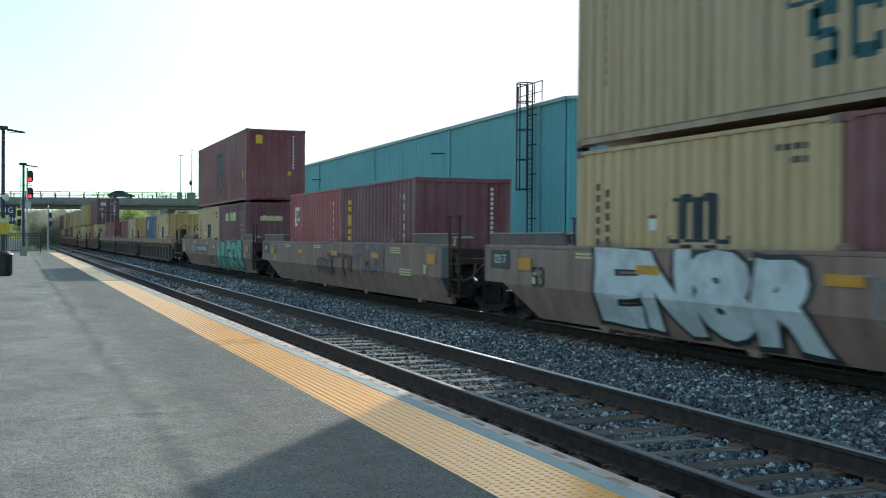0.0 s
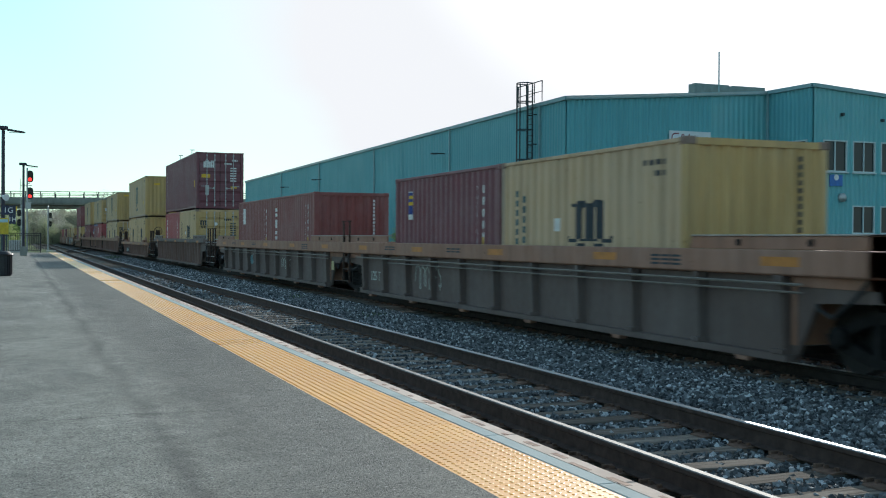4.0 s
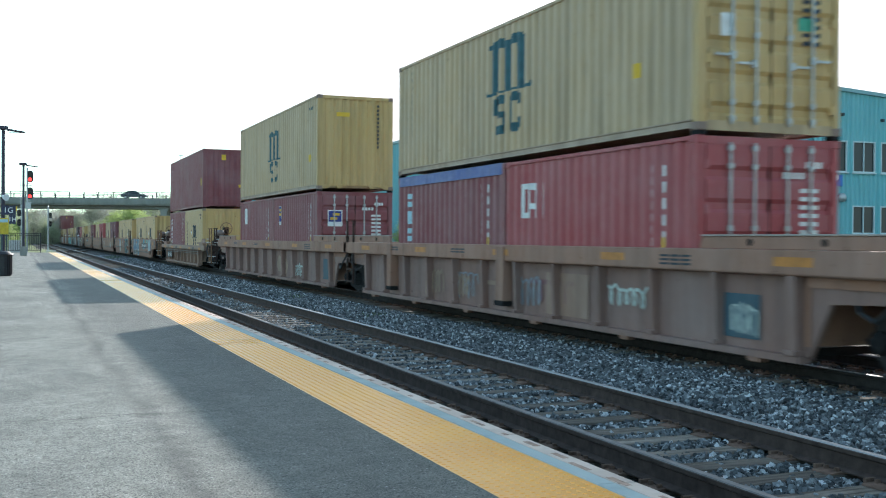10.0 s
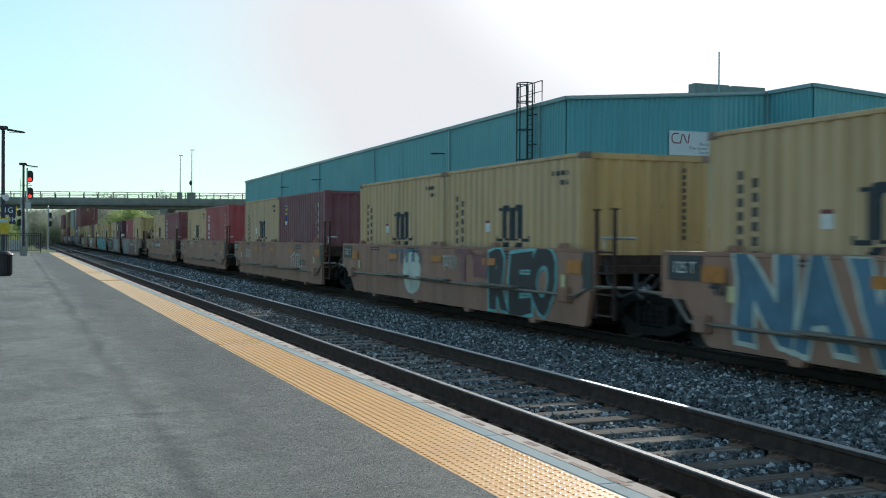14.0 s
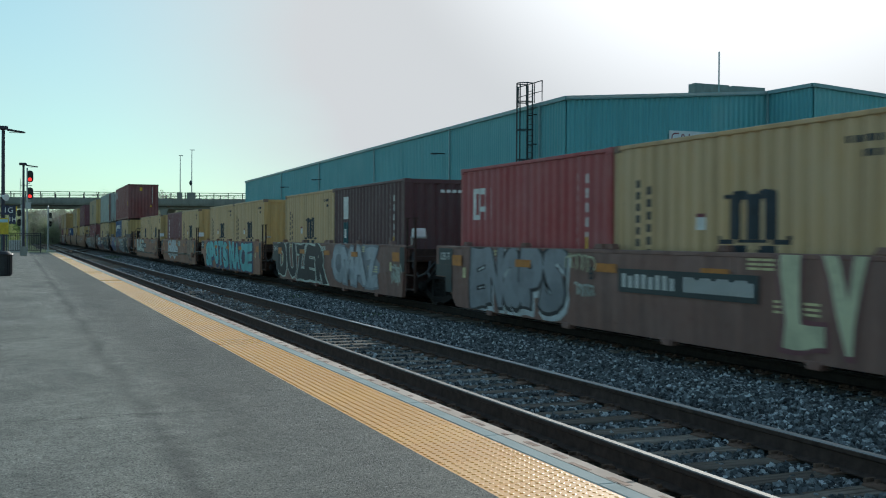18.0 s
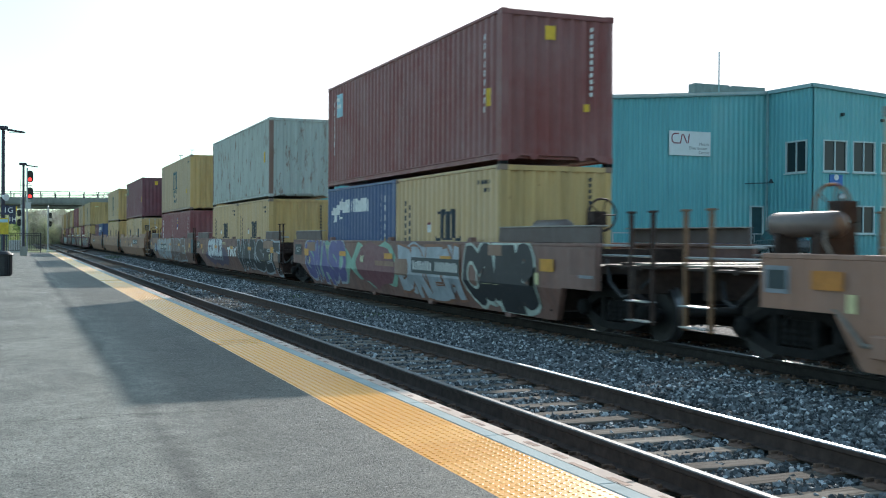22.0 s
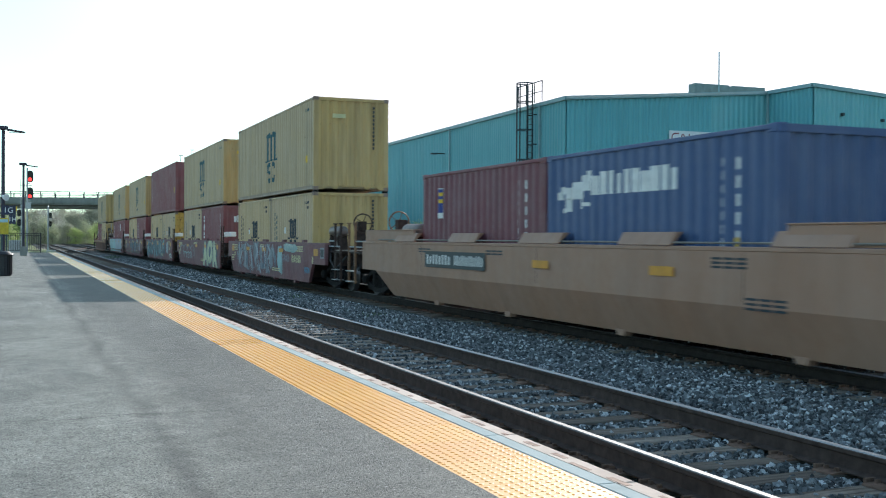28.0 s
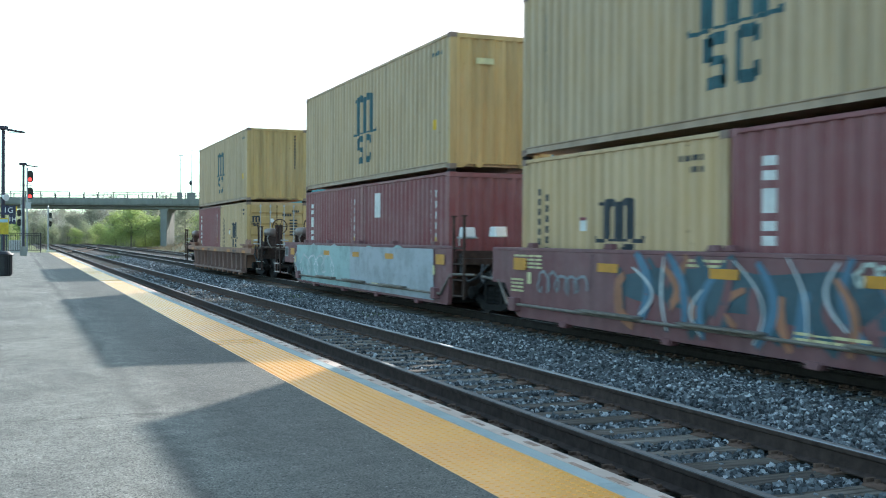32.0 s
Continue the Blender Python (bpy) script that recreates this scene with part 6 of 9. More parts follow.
    flat_paint("reflector", -face, [(y - 0.34, y + 0.34, top - 0.19, top - 0.08) for y in spots], amber, car, "orange reflector strips") if style == "ribbed" else flat_paint("reflector", -OUT - 0.024, [(y - 0.3, y + 0.3, 1.02, 1.15) for y in spots[1:4]], amber, car, "orange reflector strips")
    if kind == "plum":
        lines = [q for y, z, w, n in ((-5.7, 1.22, 1.0, 3), (4.9, 1.22, 1.1, 4), (-2.6, 0.46, 1.2, 2), (-0.3, 1.24, 1.1, 2), (5.6, 0.8, 0.5, 4)) for k in range(n) for q in row_bars(y, y + w, z - 0.065 * k, 4, 0.035, 0.12)]
    else:
        lines = [q for y, n in ((-0.62 * half, 3), (0.55 * half, 2), (0.15 * half, 2)) for k in range(n) for q in row_bars(y, y + 0.75, (1.28 if style == "smooth" else top - 0.10) - 0.055 * k, 3, 0.03, 0.12)]
        lines += [q for k in range(3) for q in row_bars(-0.70 * half, -0.70 * half + 0.8, 0.80 - 0.06 * k, 3, 0.03, 0.12)] if style == "smooth" else []
    flat_paint("stencil_lettering", -(OUT + 0.0045) if style == "smooth" else -face, lines, INK if kind in ("tan", "buff") or style == "ribbed" else CREAM_INK, car, "small stencilled lines")
    clouds = 0
    for m in marks:
        if m[0] == "board":
            _, y, z, w = m
            flat_paint("number_board", -OUT - 0.026, [(y - w / 2, y + w / 2, z - 0.17, z + 0.17)], BOARD, car, "dark number board")
            flat_paint("number_board_lettering", -OUT - 0.030, glyph_bars(y + 0.12, y + w / 2 - 0.08, z, 4, 0.2, 0.5) + glyph_bars(y - w / 2 + 0.08, y - 0.05, z, 6, 0.2, 0.5), WHITE_INK, car, "white painted characters")
        elif m[0] == "number":
            _, y, z, w, n, ink = m
            flat_paint("car_number", -OUT - 0.006, glyph_bars(y - w / 2, y + w / 2, z, n, 0.24, 0.5), ink, car, "painted row of characters")
        elif m[0] == "text":
            _, text, y, z, size_t, ink = m
            lettering(text, size_t, ink, car, facing_left(-OUT - (0.024 if style == "smooth" else -0.165), y, z))
        elif m[0] == "patch":
            _, ya, yb, za, zb, ink = m
            q = Shape()
            cuts = sorted({za, zb} | ({KNEE} if za < KNEE < zb else set()))
            for z0, z1 in zip(cuts, cuts[1:]):
                q.add([skin(form, ya, z0, 0.02), skin(form, yb, z0, 0.02), skin(form, yb, z1, 0.02), skin(form, ya, z1, 0.02)], [(0, 1, 2, 3)])
            part("paint_patch", q, ink, car)
        elif m[0] == "drop":
            _, y, z, w = m
            part("hanging_channel", Shape().box(-OUT - 0.035, -OUT + 0.17, y - w / 2, y + w / 2, z, top - 0.02), mat, car, "steel channel hung from the top chord", bevel=0.012)
            part("channel_foot", Shape().box(-OUT - 0.045, -OUT + 0.16, y - w / 2 - 0.03, y + w / 2 + 0.03, z - 0.09, z - 0.002), UNDER, car, "dark foot of the channel", bevel=0.012)
        elif m[0] == "wild":
            _, ya, yb, za, zb, inks, seed = m
            wild_piece(car, ya, yb, za, zb, inks, seed, form, top)
        elif m[0] == "word":
            _, text, ya, yb, za, zb, fill, edge, seed, *rest = m
            sprayed_word(car, text, ya, yb, za, zb, fill, edge, seed, rest[0] if rest else None, form, top)
        elif m[0] == "cloud":
            _, ya, yb, za, zb, ink, seed = m
            sprayed_cloud(car, ya, yb, za, zb, ink, seed, form, top, 0.003 + 0.0014 * clouds)
            clouds += 1
        elif m[0] == "scrawl":
            _, ya, yb, za, zb, ink, seed, *rest = m
            scrawl(car, ya, yb, za, zb, ink, seed, form, rest[0] if rest else 0.028)
        elif m[0] == "pipes":
            zp = m[1]
            out = -skin(form, 0, zp)[0]
            part("side_pipe", cached(("spipe", half, zp), lambda: Shape().path([(-1.38, -half - 0.9, 0.80), (-OUT + 0.02, -half + 0.1, 0.78), (-out - 0.05, -half + 0.55, zp), (-out - 0.05, half - 0.55, zp), (-OUT + 0.02, half - 0.1, 0.76), (-1.38, half + 0.9, 0.78)], 0.026, 8).mesh("side_pipe", GRATE)), GRATE, car, "pipe along the lower side")
            for yy in m[2] if len(m) > 2 else (-3.2, -0.1, 2.6):
                part("step_tread", cached(("stread", zp), lambda: Shape().box(-out - 0.17, -out - 0.02, -0.85, 0.85, zp + 0.03, zp + 0.065).mesh("step_tread", GRATE, 0.006)), GRATE, car, at=(0, yy, 0))
            for yy in (-half + 0.85, half - 0.85):
                part("pipe_bracket", cached(("pbrk", mat.name, zp), lambda: Shape().box(-out - 0.12, -out + 0.03, -0.13, 0.13, zp - 0.12, zp + 0.12).mesh("pipe_bracket", mat, 0.015)), mat, car, at=(0, yy, 0))
    return car


FADED_AMBER = plain("faded_orange_reflector", (0.47, 0.175, 0.025), 0.5, 0.0, 0.25, 6.0)
AMBER_INK = plain("amber_reflector", (0.58, 0.26, 0.02), 0.45, 0.0, 0.15, 6.0)
TANK = plain("worn_grey_reservoir_paint", (0.15, 0.11, 0.095), 0.45, 0.2, 0.35, 5.0)
BOARD = plain("dark_green_number_board", (0.018, 0.035, 0.042), 0.5, 0.0, 0.2, 6.0)


def load(along, rear, front, top=None, front_door=False, top_door=False, tall=2.896):
    """Two twenty-foot boxes in the well, and a forty-foot box on top of them."""
    along += 0.2
    for key, y, door in ((rear, along + 3.05, False), (front, along - 3.05, front_door)):
        mat, words, label, end_mat = SMALL[key]
        box = container(6.058, 2.591, mat, words, label + (" and doors" if door else ""), y, 0.345, door, (end_mat or (YELLOW_END if mat in (YELLOW, YELLOW_OLD) else None)) if y < along else None)
        if key == "tarp":
            part("tarpaulin", cached("tarp", lambda: Shape().slab([(-1.225, 2.38), (-1.225, 2.6), (-0.6, 2.625), (0.6, 2.625), (1.225, 2.6), (1.225, 2.38), (1.21, 2.38), (1.21, 2.592), (-1.21, 2.592), (-1.21, 2.38)], "y", -2.9, 2.9).mesh("tarpaulin", TARP)), TARP, box, "blue tarpaulin cover")
    if top:
        mat, words, label = BIG[top]
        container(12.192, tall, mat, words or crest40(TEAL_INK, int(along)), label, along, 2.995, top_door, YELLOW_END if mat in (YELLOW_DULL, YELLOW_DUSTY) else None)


# ---- the train, from its passing front to its last car ----
# centre of each well along the track at the start
load(9.21, "y", "m", "y")
well_car(9.21, 53, "dusty", "joint", "shared", marks=[("word", "EN8R", 0.1, 5.1, 0.22, 1.36, SILVER_S, BLACK_S, 11), ("text", "53", 7.05, 0.85, 0.5, INK), ("scrawl", -3.6, -0.4, 0.6, 1.25, GREY_S, 3), ("patch", 8.2, 9.0, 0.98, 1.31, BOARD), ("text", "125 T", 8.58, 1.14, 0.22, WHITE_INK)])
load(29.01, "red_cai", "dark_go")
well_car(29.01, 53, "dusty", "joint", "joint", marks=[("word", "GMN", -4.4, -2.0, 0.72, 1.3, CAR_BROWN, BLUE_K, 12), ("scrawl", 0.0, 1.8, 0.4, 1.0, BLACK_S, 60, 0.04), ("patch", -1.4, -0.5, 0.98, 1.09, PLUM_S), ("patch", -1.08, -0.86, 0.5, 0.98, PLUM_S), ("patch", -0.3, 0.55, 0.98, 1.09, PLUM_S), ("patch", 0.02, 0.24, 0.5, 0.98, PLUM_S), ("scrawl", -1.8, -1.5, 0.55, 1.1, PLUM_S, 66, 0.09), ("patch", -8.7, -8.3, 0.4, 1.33, BOARD), ("patch", 8.2, 9.0, 0.98, 1.31, BOARD), ("text", "125 T", 8.58, 1.14, 0.22, WHITE_INK)])
load(48.76, "y", "tou", "teal")
well_car(48.76, 53, "dusty", "shared", "coupled", marks=[("word", "ARGOS", -6.7, -0.8, 0.24, 1.38, GREEN_S, BLACK_S, 13, GREEN_D), ("word", "MORAL", 0.0, 1.7, 0.25, 0.7, BROWN_S, CREAM_S, 14), ("board", 3.3, 0.98, 3.1), ("text", "53", 7.7, 0.66, 0.5, INK), ("scrawl", 5.4, 6.6, 0.85, 1.1, CREAM_S, 67, 0.02), ("patch", -8.7, -8.3, 0.4, 1.33, BOARD), ("patch", 8.9, 9.1, 0.85, 1.2, CREAM_INK)])
load(72.56, "blue", "y")
well_car(72.56, 53, "ribbed_sooty", "coupled", "joint", 12)
load(92.05, "dm_f", "yo")
well_car(92.05, 53, "ribbed_sooty", "shared", "joint", 11, marks=[("scrawl", 2.9, 4.4, 0.35, 0.95, CREAM_S, 15), ("text", "125 T", 7.4, 0.55, 0.32, CREAM_S)])
load(111.84, "br_u", "br")
well_car(111.84, 53, "ribbed_sooty", "shared", "coupled", 11, marks=[("scrawl", -3.4, -2.0, 0.45, 0.85, CREAM_S, 16), ("patch", -8.6, -8.35, 0.6, 0.85, CREAM_INK), ("wild", 2.5, 3.5, 0.45, 0.92, (GREY_S, TEAL_S, GREY_S), 61)])
load(135.44, "r", "y", "tex", True, True)
well_car(135.44, 53, "ribbed_grey", "coupled", "coupled", 19, [("scrawl", -4.6, -4.0, 0.5, 0.95, GREY_S, 68), ("scrawl", -6.6, -6.1, 0.6, 0.85, GREY_S, 69), ("scrawl", 3.2, 3.8, 0.6, 0.95, GREY_S, 70)], top=1.42, chord=0.19)
load(159.02, "y", "y", "y")
well_car(159.02, 53, "ribbed_brown", "coupled", "coupled", 13, [("board", 3.9, 0.48, 2.1), ("patch", -4.6, -3.4, 0.35, 0.75, RUST_S), ("patch", -7.35, -6.85, 0.45, 0.75, GREY_S), ("patch", -8.2, -7.95, 0.45, 0.75, CREAM_INK)], top=1.11, chord=0.21, slope=0.55, flaps="gusset")
load(182.62, "y", "yo", "y", True, tall=2.591)
well_car(182.62, 53, "ribbed_brown", "coupled", "joint", 13, [("patch", 3.4, 4.6, 0.3, 0.85, BUFF_S), ("patch", 1.9, 3.0, 0.25, 0.8, BUFF_S), ("text", "53", -0.55, 0.58, 0.36, INK), ("scrawl", -4.4, -3.6, 0.4, 0.7, BLUE_S, 71, 0.05), ("patch", 5.6, 6.6, 0.35, 0.75, CAR_GREY), ("scrawl", 0.9, 1.9, 0.45, 0.9, BLUE_S, 72, 0.06)])
load(202.52, "tarp", "red_cai", "y", True, True, 2.591)
well_car(202.52, 53, "ribbed_brown", "shared", "joint", 12, [("drop", -0.22, 0.38, 0.32), ("drop", 6.05, 0.38, 0.28), ("scrawl", 3.0, 4.0, 0.3, 0.9, BUFF_S, 95, 0.06), ("scrawl", 1.6, 2.5, 0.35, 0.8, BUFF_S, 96, 0.07), ("scrawl", -1.6, -0.5, 0.3, 0.92, GREY_S, 97, 0.05), ("patch", 0.15, 0.88, 0.64, 0.72, BUFF_S), ("patch", -3.2, -1.75, 0.25, 0.95, CAR_DUN), ("patch", -1.95, -1.15, 0.74, 0.82, OXBLOOD), ("patch", -1.62, -1.48, 0.45, 0.74, OXBLOOD), ("patch", -2.75, -2.1, 0.74, 0.82, OXBLOOD), ("patch", -2.5, -2.36, 0.45, 0.74, OXBLOOD), ("scrawl", 1.2, 2.4, 0.3, 0.95, GREY_S, 17, 0.04), ("scrawl", -4.9, -3.8, 0.5, 0.85, CREAM_S, 73, 0.05), ("patch", -7.4, -6.7, 0.3, 0.85, TEAL_D), ("scrawl", -7.35, -6.75, 0.32, 0.75, CREAM_S, 74)])
load(222.19, "m", "m_f", "y", True)
well_car(222.19, 53, "ribbed_brown", "shared", "coupled", 12, [("cloud", -2.6, -1.0, 0.25, 0.9, BUFF_S, 18), ("scrawl", -4.6, -3.4, 0.25, 0.7, CREAM_S, 75, 0.06), ("patch", -7.9, -7.1, 0.3, 0.9, TEAL_D)])
load(244.00, "m_col", "y", "m")
well_car(244.00, 40, "ribbed_dun", "coupled", "coupled", 11, [("board", 4.0, 0.52, 1.9), ("text", "40", 1.2, 0.52, 0.4, INK), ("patch", -4.9, -4.45, 0.35, 0.72, GREY_S), ("patch", -1.2, -0.5, 0.62, 0.7, RUST_S), ("patch", -0.92, -0.78, 0.35, 0.62, RUST_S), ("patch", -2.0, -1.35, 0.62, 0.7, RUST_S), ("patch", -1.75, -1.6, 0.35, 0.62, RUST_S)], top=1.08, chord=0.20, low=6.2, slope=0.12, flaps="gusset")

BUFF_END = ("text", "125 T", 6.35, 1.14, 0.22, WHITE_INK)
DARK_END = ("patch", 6.0, 6.34, 0.42, 0.978, BOARD)
DARK_TIP = ("patch", 6.34, 6.85, 0.735, 0.978, BOARD)
PATCH_END = ("patch", 5.95, 6.72, 0.98, 1.31, BOARD)
NEAR_END = ("patch", -6.73, -6.42, 0.74, 1.30, BOARD)
load(263.92, "y", "y")
well_car(263.92, 40, "buff", "coupled", "joint", marks=[("pipes", 0.44, (-3.2, 0.4, 3.2)), PATCH_END, BUFF_END, ("cloud", -2.4, -1.15, 0.5, 1.36, TEAL_S, 20), ("board", -2.15, 0.9, 3.25), ("word", "NAVE", 1.4, 5.2, 0.24, 1.34, BLUE_S, CREAM_S, 19), ("scrawl", 0.1, 1.5, 1.0, 1.3, CREAM_S, 76), ("cloud", -4.1, -3.05, 1.05, 1.36, GREEN_P, 21), ("cloud", -6.1, -4.2, 0.5, 1.34, BLUE_K, 24), ("word", "V", -5.7, -4.5, 0.45, 1.28, TEAL_P, CREAM_S, 24), ("scrawl", -5.0, -3.9, 0.45, 0.75, CREAM_S, 77), ("text", "40", 5.6, 0.92, 0.36, INK), ("text", "B", 0.25, 0.92, 0.3, INK)])
load(279.42, "y", "y")
well_car(279.42, 40, "buff", "shared", "joint", marks=[("pipes", 0.62, (-3.3, -0.1, 2.4)), PATCH_END, BUFF_END, NEAR_END, ("cloud", 0.85, 2.0, 0.2, 1.34, CREAM_S, 21), ("scrawl", 0.9, 2.9, 0.95, 1.3, BLUE_S, 78, 0.05), ("patch", -2.0, -1.15, 1.2, 1.31, OXBLOOD), ("patch", -1.68, -1.46, 0.68, 1.2, OXBLOOD), ("scrawl", -2.75, -2.1, 0.75, 1.25, OXBLOOD, 79, 0.10), ("word", "REO", -5.5, -2.85, 0.24, 1.34, BLACK_S, TEAL_B, 22), ("scrawl", -1.3, -0.5, 0.85, 1.2, CREAM_S, 80)])
load(295.08, "yo", "dm_f")
well_car(295.08, 40, "buff", "shared", "joint", marks=[("pipes", 0.5), PATCH_END, BUFF_END, NEAR_END, ("scrawl", -4.3, -3.0, 0.5, 1.1, CREAM_S, 23, 0.05), ("scrawl", 3.6, 4.6, 0.7, 1.1, CREAM_S, 24)])
load(310.70, "y", "r")
well_car(310.70, 40, "buff", "shared", "joint", marks=[("pipes", 0.44), PATCH_END, BUFF_END, NEAR_END, ("text", "40", 5.45, 0.92, 0.38, INK), ("scrawl", 2.4, 3.3, 1.02, 1.28, CREAM_S, 25)])
load(326.31, "y", "m_col", None, True)
well_car(326.31, 40, "buff", "shared", "coupled", marks=[("pipes", 0.37, (-3.2, 0.1, 3.4)), NEAR_END, ("board", 1.5, 1.0, 3.1), ("text", "40", 5.4, 0.86, 0.42, INK), ("scrawl", 4.0, 4.7, 0.85, 1.12, CREAM_S, 81)])

load(346.22, "red_cai", "y")
well_car(346.22, 40, "brown", "coupled", "joint", marks=[PATCH_END, DARK_END, DARK_TIP, BUFF_END, ("board", -2.1, 0.92, 3.2), ("word", "ENaPS", 1.2, 5.1, 0.24, 1.34, GREY_S, BLACK_S, 26, SILVER_S), ("word", "LV", -5.5, -4.1, 0.24, 1.34, CREAM_P, OXBLOOD, 27), ("scrawl", 0.2, 1.1, 1.0, 1.3, CREAM_P, 62), ("scrawl", 0.2, 0.8, 0.6, 0.85, CREAM_S, 82), ("text", "B", 0.3, 0.98, 0.28, INK)])
load(361.82, "y", "d")
well_car(361.82, 40, "brown", "shared", "joint", marks=[PATCH_END, DARK_END, DARK_TIP, BUFF_END, NEAR_END, ("word", "DUZER", -0.1, 6.0, 0.24, 1.34, BLACK_S, CREAM_S, 28), ("cloud", -4.9, -0.55, 0.22, 1.36, GREY_S, 29), ("word", "CMAZ", -4.75, -0.7, 0.3, 1.3, SILVER_D, GREY_S, 29), ("scrawl", -6.5, -5.8, 0.4, 0.95, CREAM_S, 83, 0.04), ("scrawl", 0.0, 0.5, 1.1, 1.28, CREAM_S, 84)])
load(377.36, "y", "y")
well_car(377.36, 40, "buff", "shared", "joint", marks=[PATCH_END, BUFF_END, NEAR_END, ("word", "SPOTS", -0.1, 5.5, 0.24, 1.34, TEAL_B, VIOLET_D, 30, BLUE_K), ("cloud", -5.0, -0.35, 0.2, 1.36, VIOLET_D, 31), ("word", "MACE", -5.05, -0.45, 0.24, 1.34, TEAL_B, VIOLET_D, 31, BLUE_K)])
load(392.87, "ox_col", "y")
well_car(392.87, 40, "buff", "shared", "joint", marks=[("pipes", 0.60, (-3.2, 0.4, 2.6)), PATCH_END, BUFF_END, NEAR_END, ("cloud", -0.4, 3.8, 0.22, 1.36, SILVER_S, 32), ("word", "DUSL", -0.2, 3.6, 0.5, 1.3, SILVER_S, GREY_S, 32), ("cloud", -1.35, -0.35, 0.95, 1.34, CREAM_S, 63), ("scrawl", -1.2, -0.5, 1.02, 1.22, BLACK_S, 85), ("word", "GUP", -5.7, -4.0, 0.34, 1.34, BUFF_S, BLACK_S, 33), ("text", "E", -2.5, 0.98, 0.28, INK)])
load(408.41, "y", "y")
well_car(408.41, 40, "buff", "shared", "coupled", marks=[("pipes", 0.42, (-3.2, 0.2, 3.4)), NEAR_END, ("word", "RUNE", 1.2, 5.6, 0.5, 1.34, CREAM_S, TEAL_D, 34), ("board", 1.15, 0.9, 2.9), ("scrawl", -3.3, -2.1, 1.1, 1.32, BLACK_S, 35, 0.035), ("scrawl", -5.2, -3.3, 1.1, 1.32, TEAL_P, 86), ("scrawl", -6.1, -5.8, 0.5, 0.9, BLACK_S, 87)])

load(430.21, "blue_w", "y", "red")
well_car(430.21, 53, "brown", "coupled", "joint", marks=[("cloud", 2.9, 7.7, 0.2, 1.44, GREEN_P, 36), ("word", "SWASD", 3.4, 7.6, 0.24, 1.4, PURPLE_S, SILVER_D, 36), ("cloud", -0.9, 2.9, 0.2, 1.44, GREEN_P, 37), ("cloud", -0.6, 2.5, 0.2, 1.44, OXBLOOD, 38), ("scrawl", 1.8, 2.05, 0.9, 1.05, CREAM_P, 88, 0.07), ("cloud", -4.6, -0.9, 0.2, 1.44, SILVER_D, 39), ("word", "DREM", -4.6, -0.9, 0.24, 1.3, SILVER_D, RUST_S, 38), ("board", -3.2, 0.92, 2.8), ("word", "Cale", -7.9, -4.75, 0.24, 1.42, BLACK_S, CREAM_S, 39), ("patch", 6.6, 7.5, 1.12, 1.38, CAR_DUN), ("patch", -0.6, 0.85, 0.84, 0.96, CAR_DUN), ("patch", -1.5, -0.65, 0.66, 1.04, CAR_DUN), ("patch", -6.6, -6.0, 1.2, 1.40, CAR_DUN), ("patch", 8.2, 9.0, 0.98, 1.31, BOARD), ("text", "125 T", 8.58, 1.14, 0.22, WHITE_INK), ("patch", -10.0, -9.2, 0.95, 1.35, CAR_BROWN)], top=1.45)
load(450.29, "y", "y", "grey")
well_car(450.29, 53, "brown", "shared", "joint", marks=[("cloud", 0.7, 6.4, 0.2, 1.1, VIOLET_D, 40), ("word", "GORKS", 2.1, 5.7, 0.62, 1.43, SILVER_S, VIOLET_D, 40, GREY_S), ("cloud", -8.9, -1.3, 0.2, 1.44, BLACK_S, 41), ("word", "VARSET", -8.8, -1.4, 0.3, 1.42, BLACK_S, SILVER_D, 41), ("word", "TMX", -1.2, 0.9, 0.72, 1.12, WHITE_INK, BLACK_S, 42), ("patch", -7.85, -6.3, 1.12, 1.40, CAR_DUN), ("patch", -8.6, -7.95, 0.47, 1.0, CAR_DUN), ("patch", 8.2, 9.0, 0.98, 1.31, BOARD), ("text", "125 T", 8.58, 1.14, 0.22, WHITE_INK)], top=1.45)
load(469.52, "m_col", "m_g", "yo")
well_car(469.52, 53, "brown", "shared", "coupled", marks=[("cloud", -0.5, 6.3, 0.2, 1.44, SILVER_D, 43), ("word", "WRECKS", -0.4, 6.1, 0.24, 1.4, SILVER_D, RUST_S, 77), ("patch", 6.2, 8.3, 1.14, 1.41, CAR_DUN), ("board", 2.9, 0.92, 2.9), ("word", "RADE", -5.7, -0.8, 0.24, 1.42, BROWN_S, SILVER_D, 44), ("cloud", 6.3, 7.5, 0.5, 1.12, BLUE_K, 45), ("patch", 7.35, 8.25, 0.42, 0.98, BUFF_S), ("text", "53", 7.8, 0.7, 0.5, INK), ("patch", 6.45, 7.3, 0.36, 0.52, CAR_DUN), ("patch", 6.95, 7.3, 0.6, 1.08, SILVER_S), ("patch", -8.9, -8.25, 0.7, 1.40, TEAL_D), ("text", "8", -6.1, 0.95, 0.28, CREAM_S)], top=1.45)

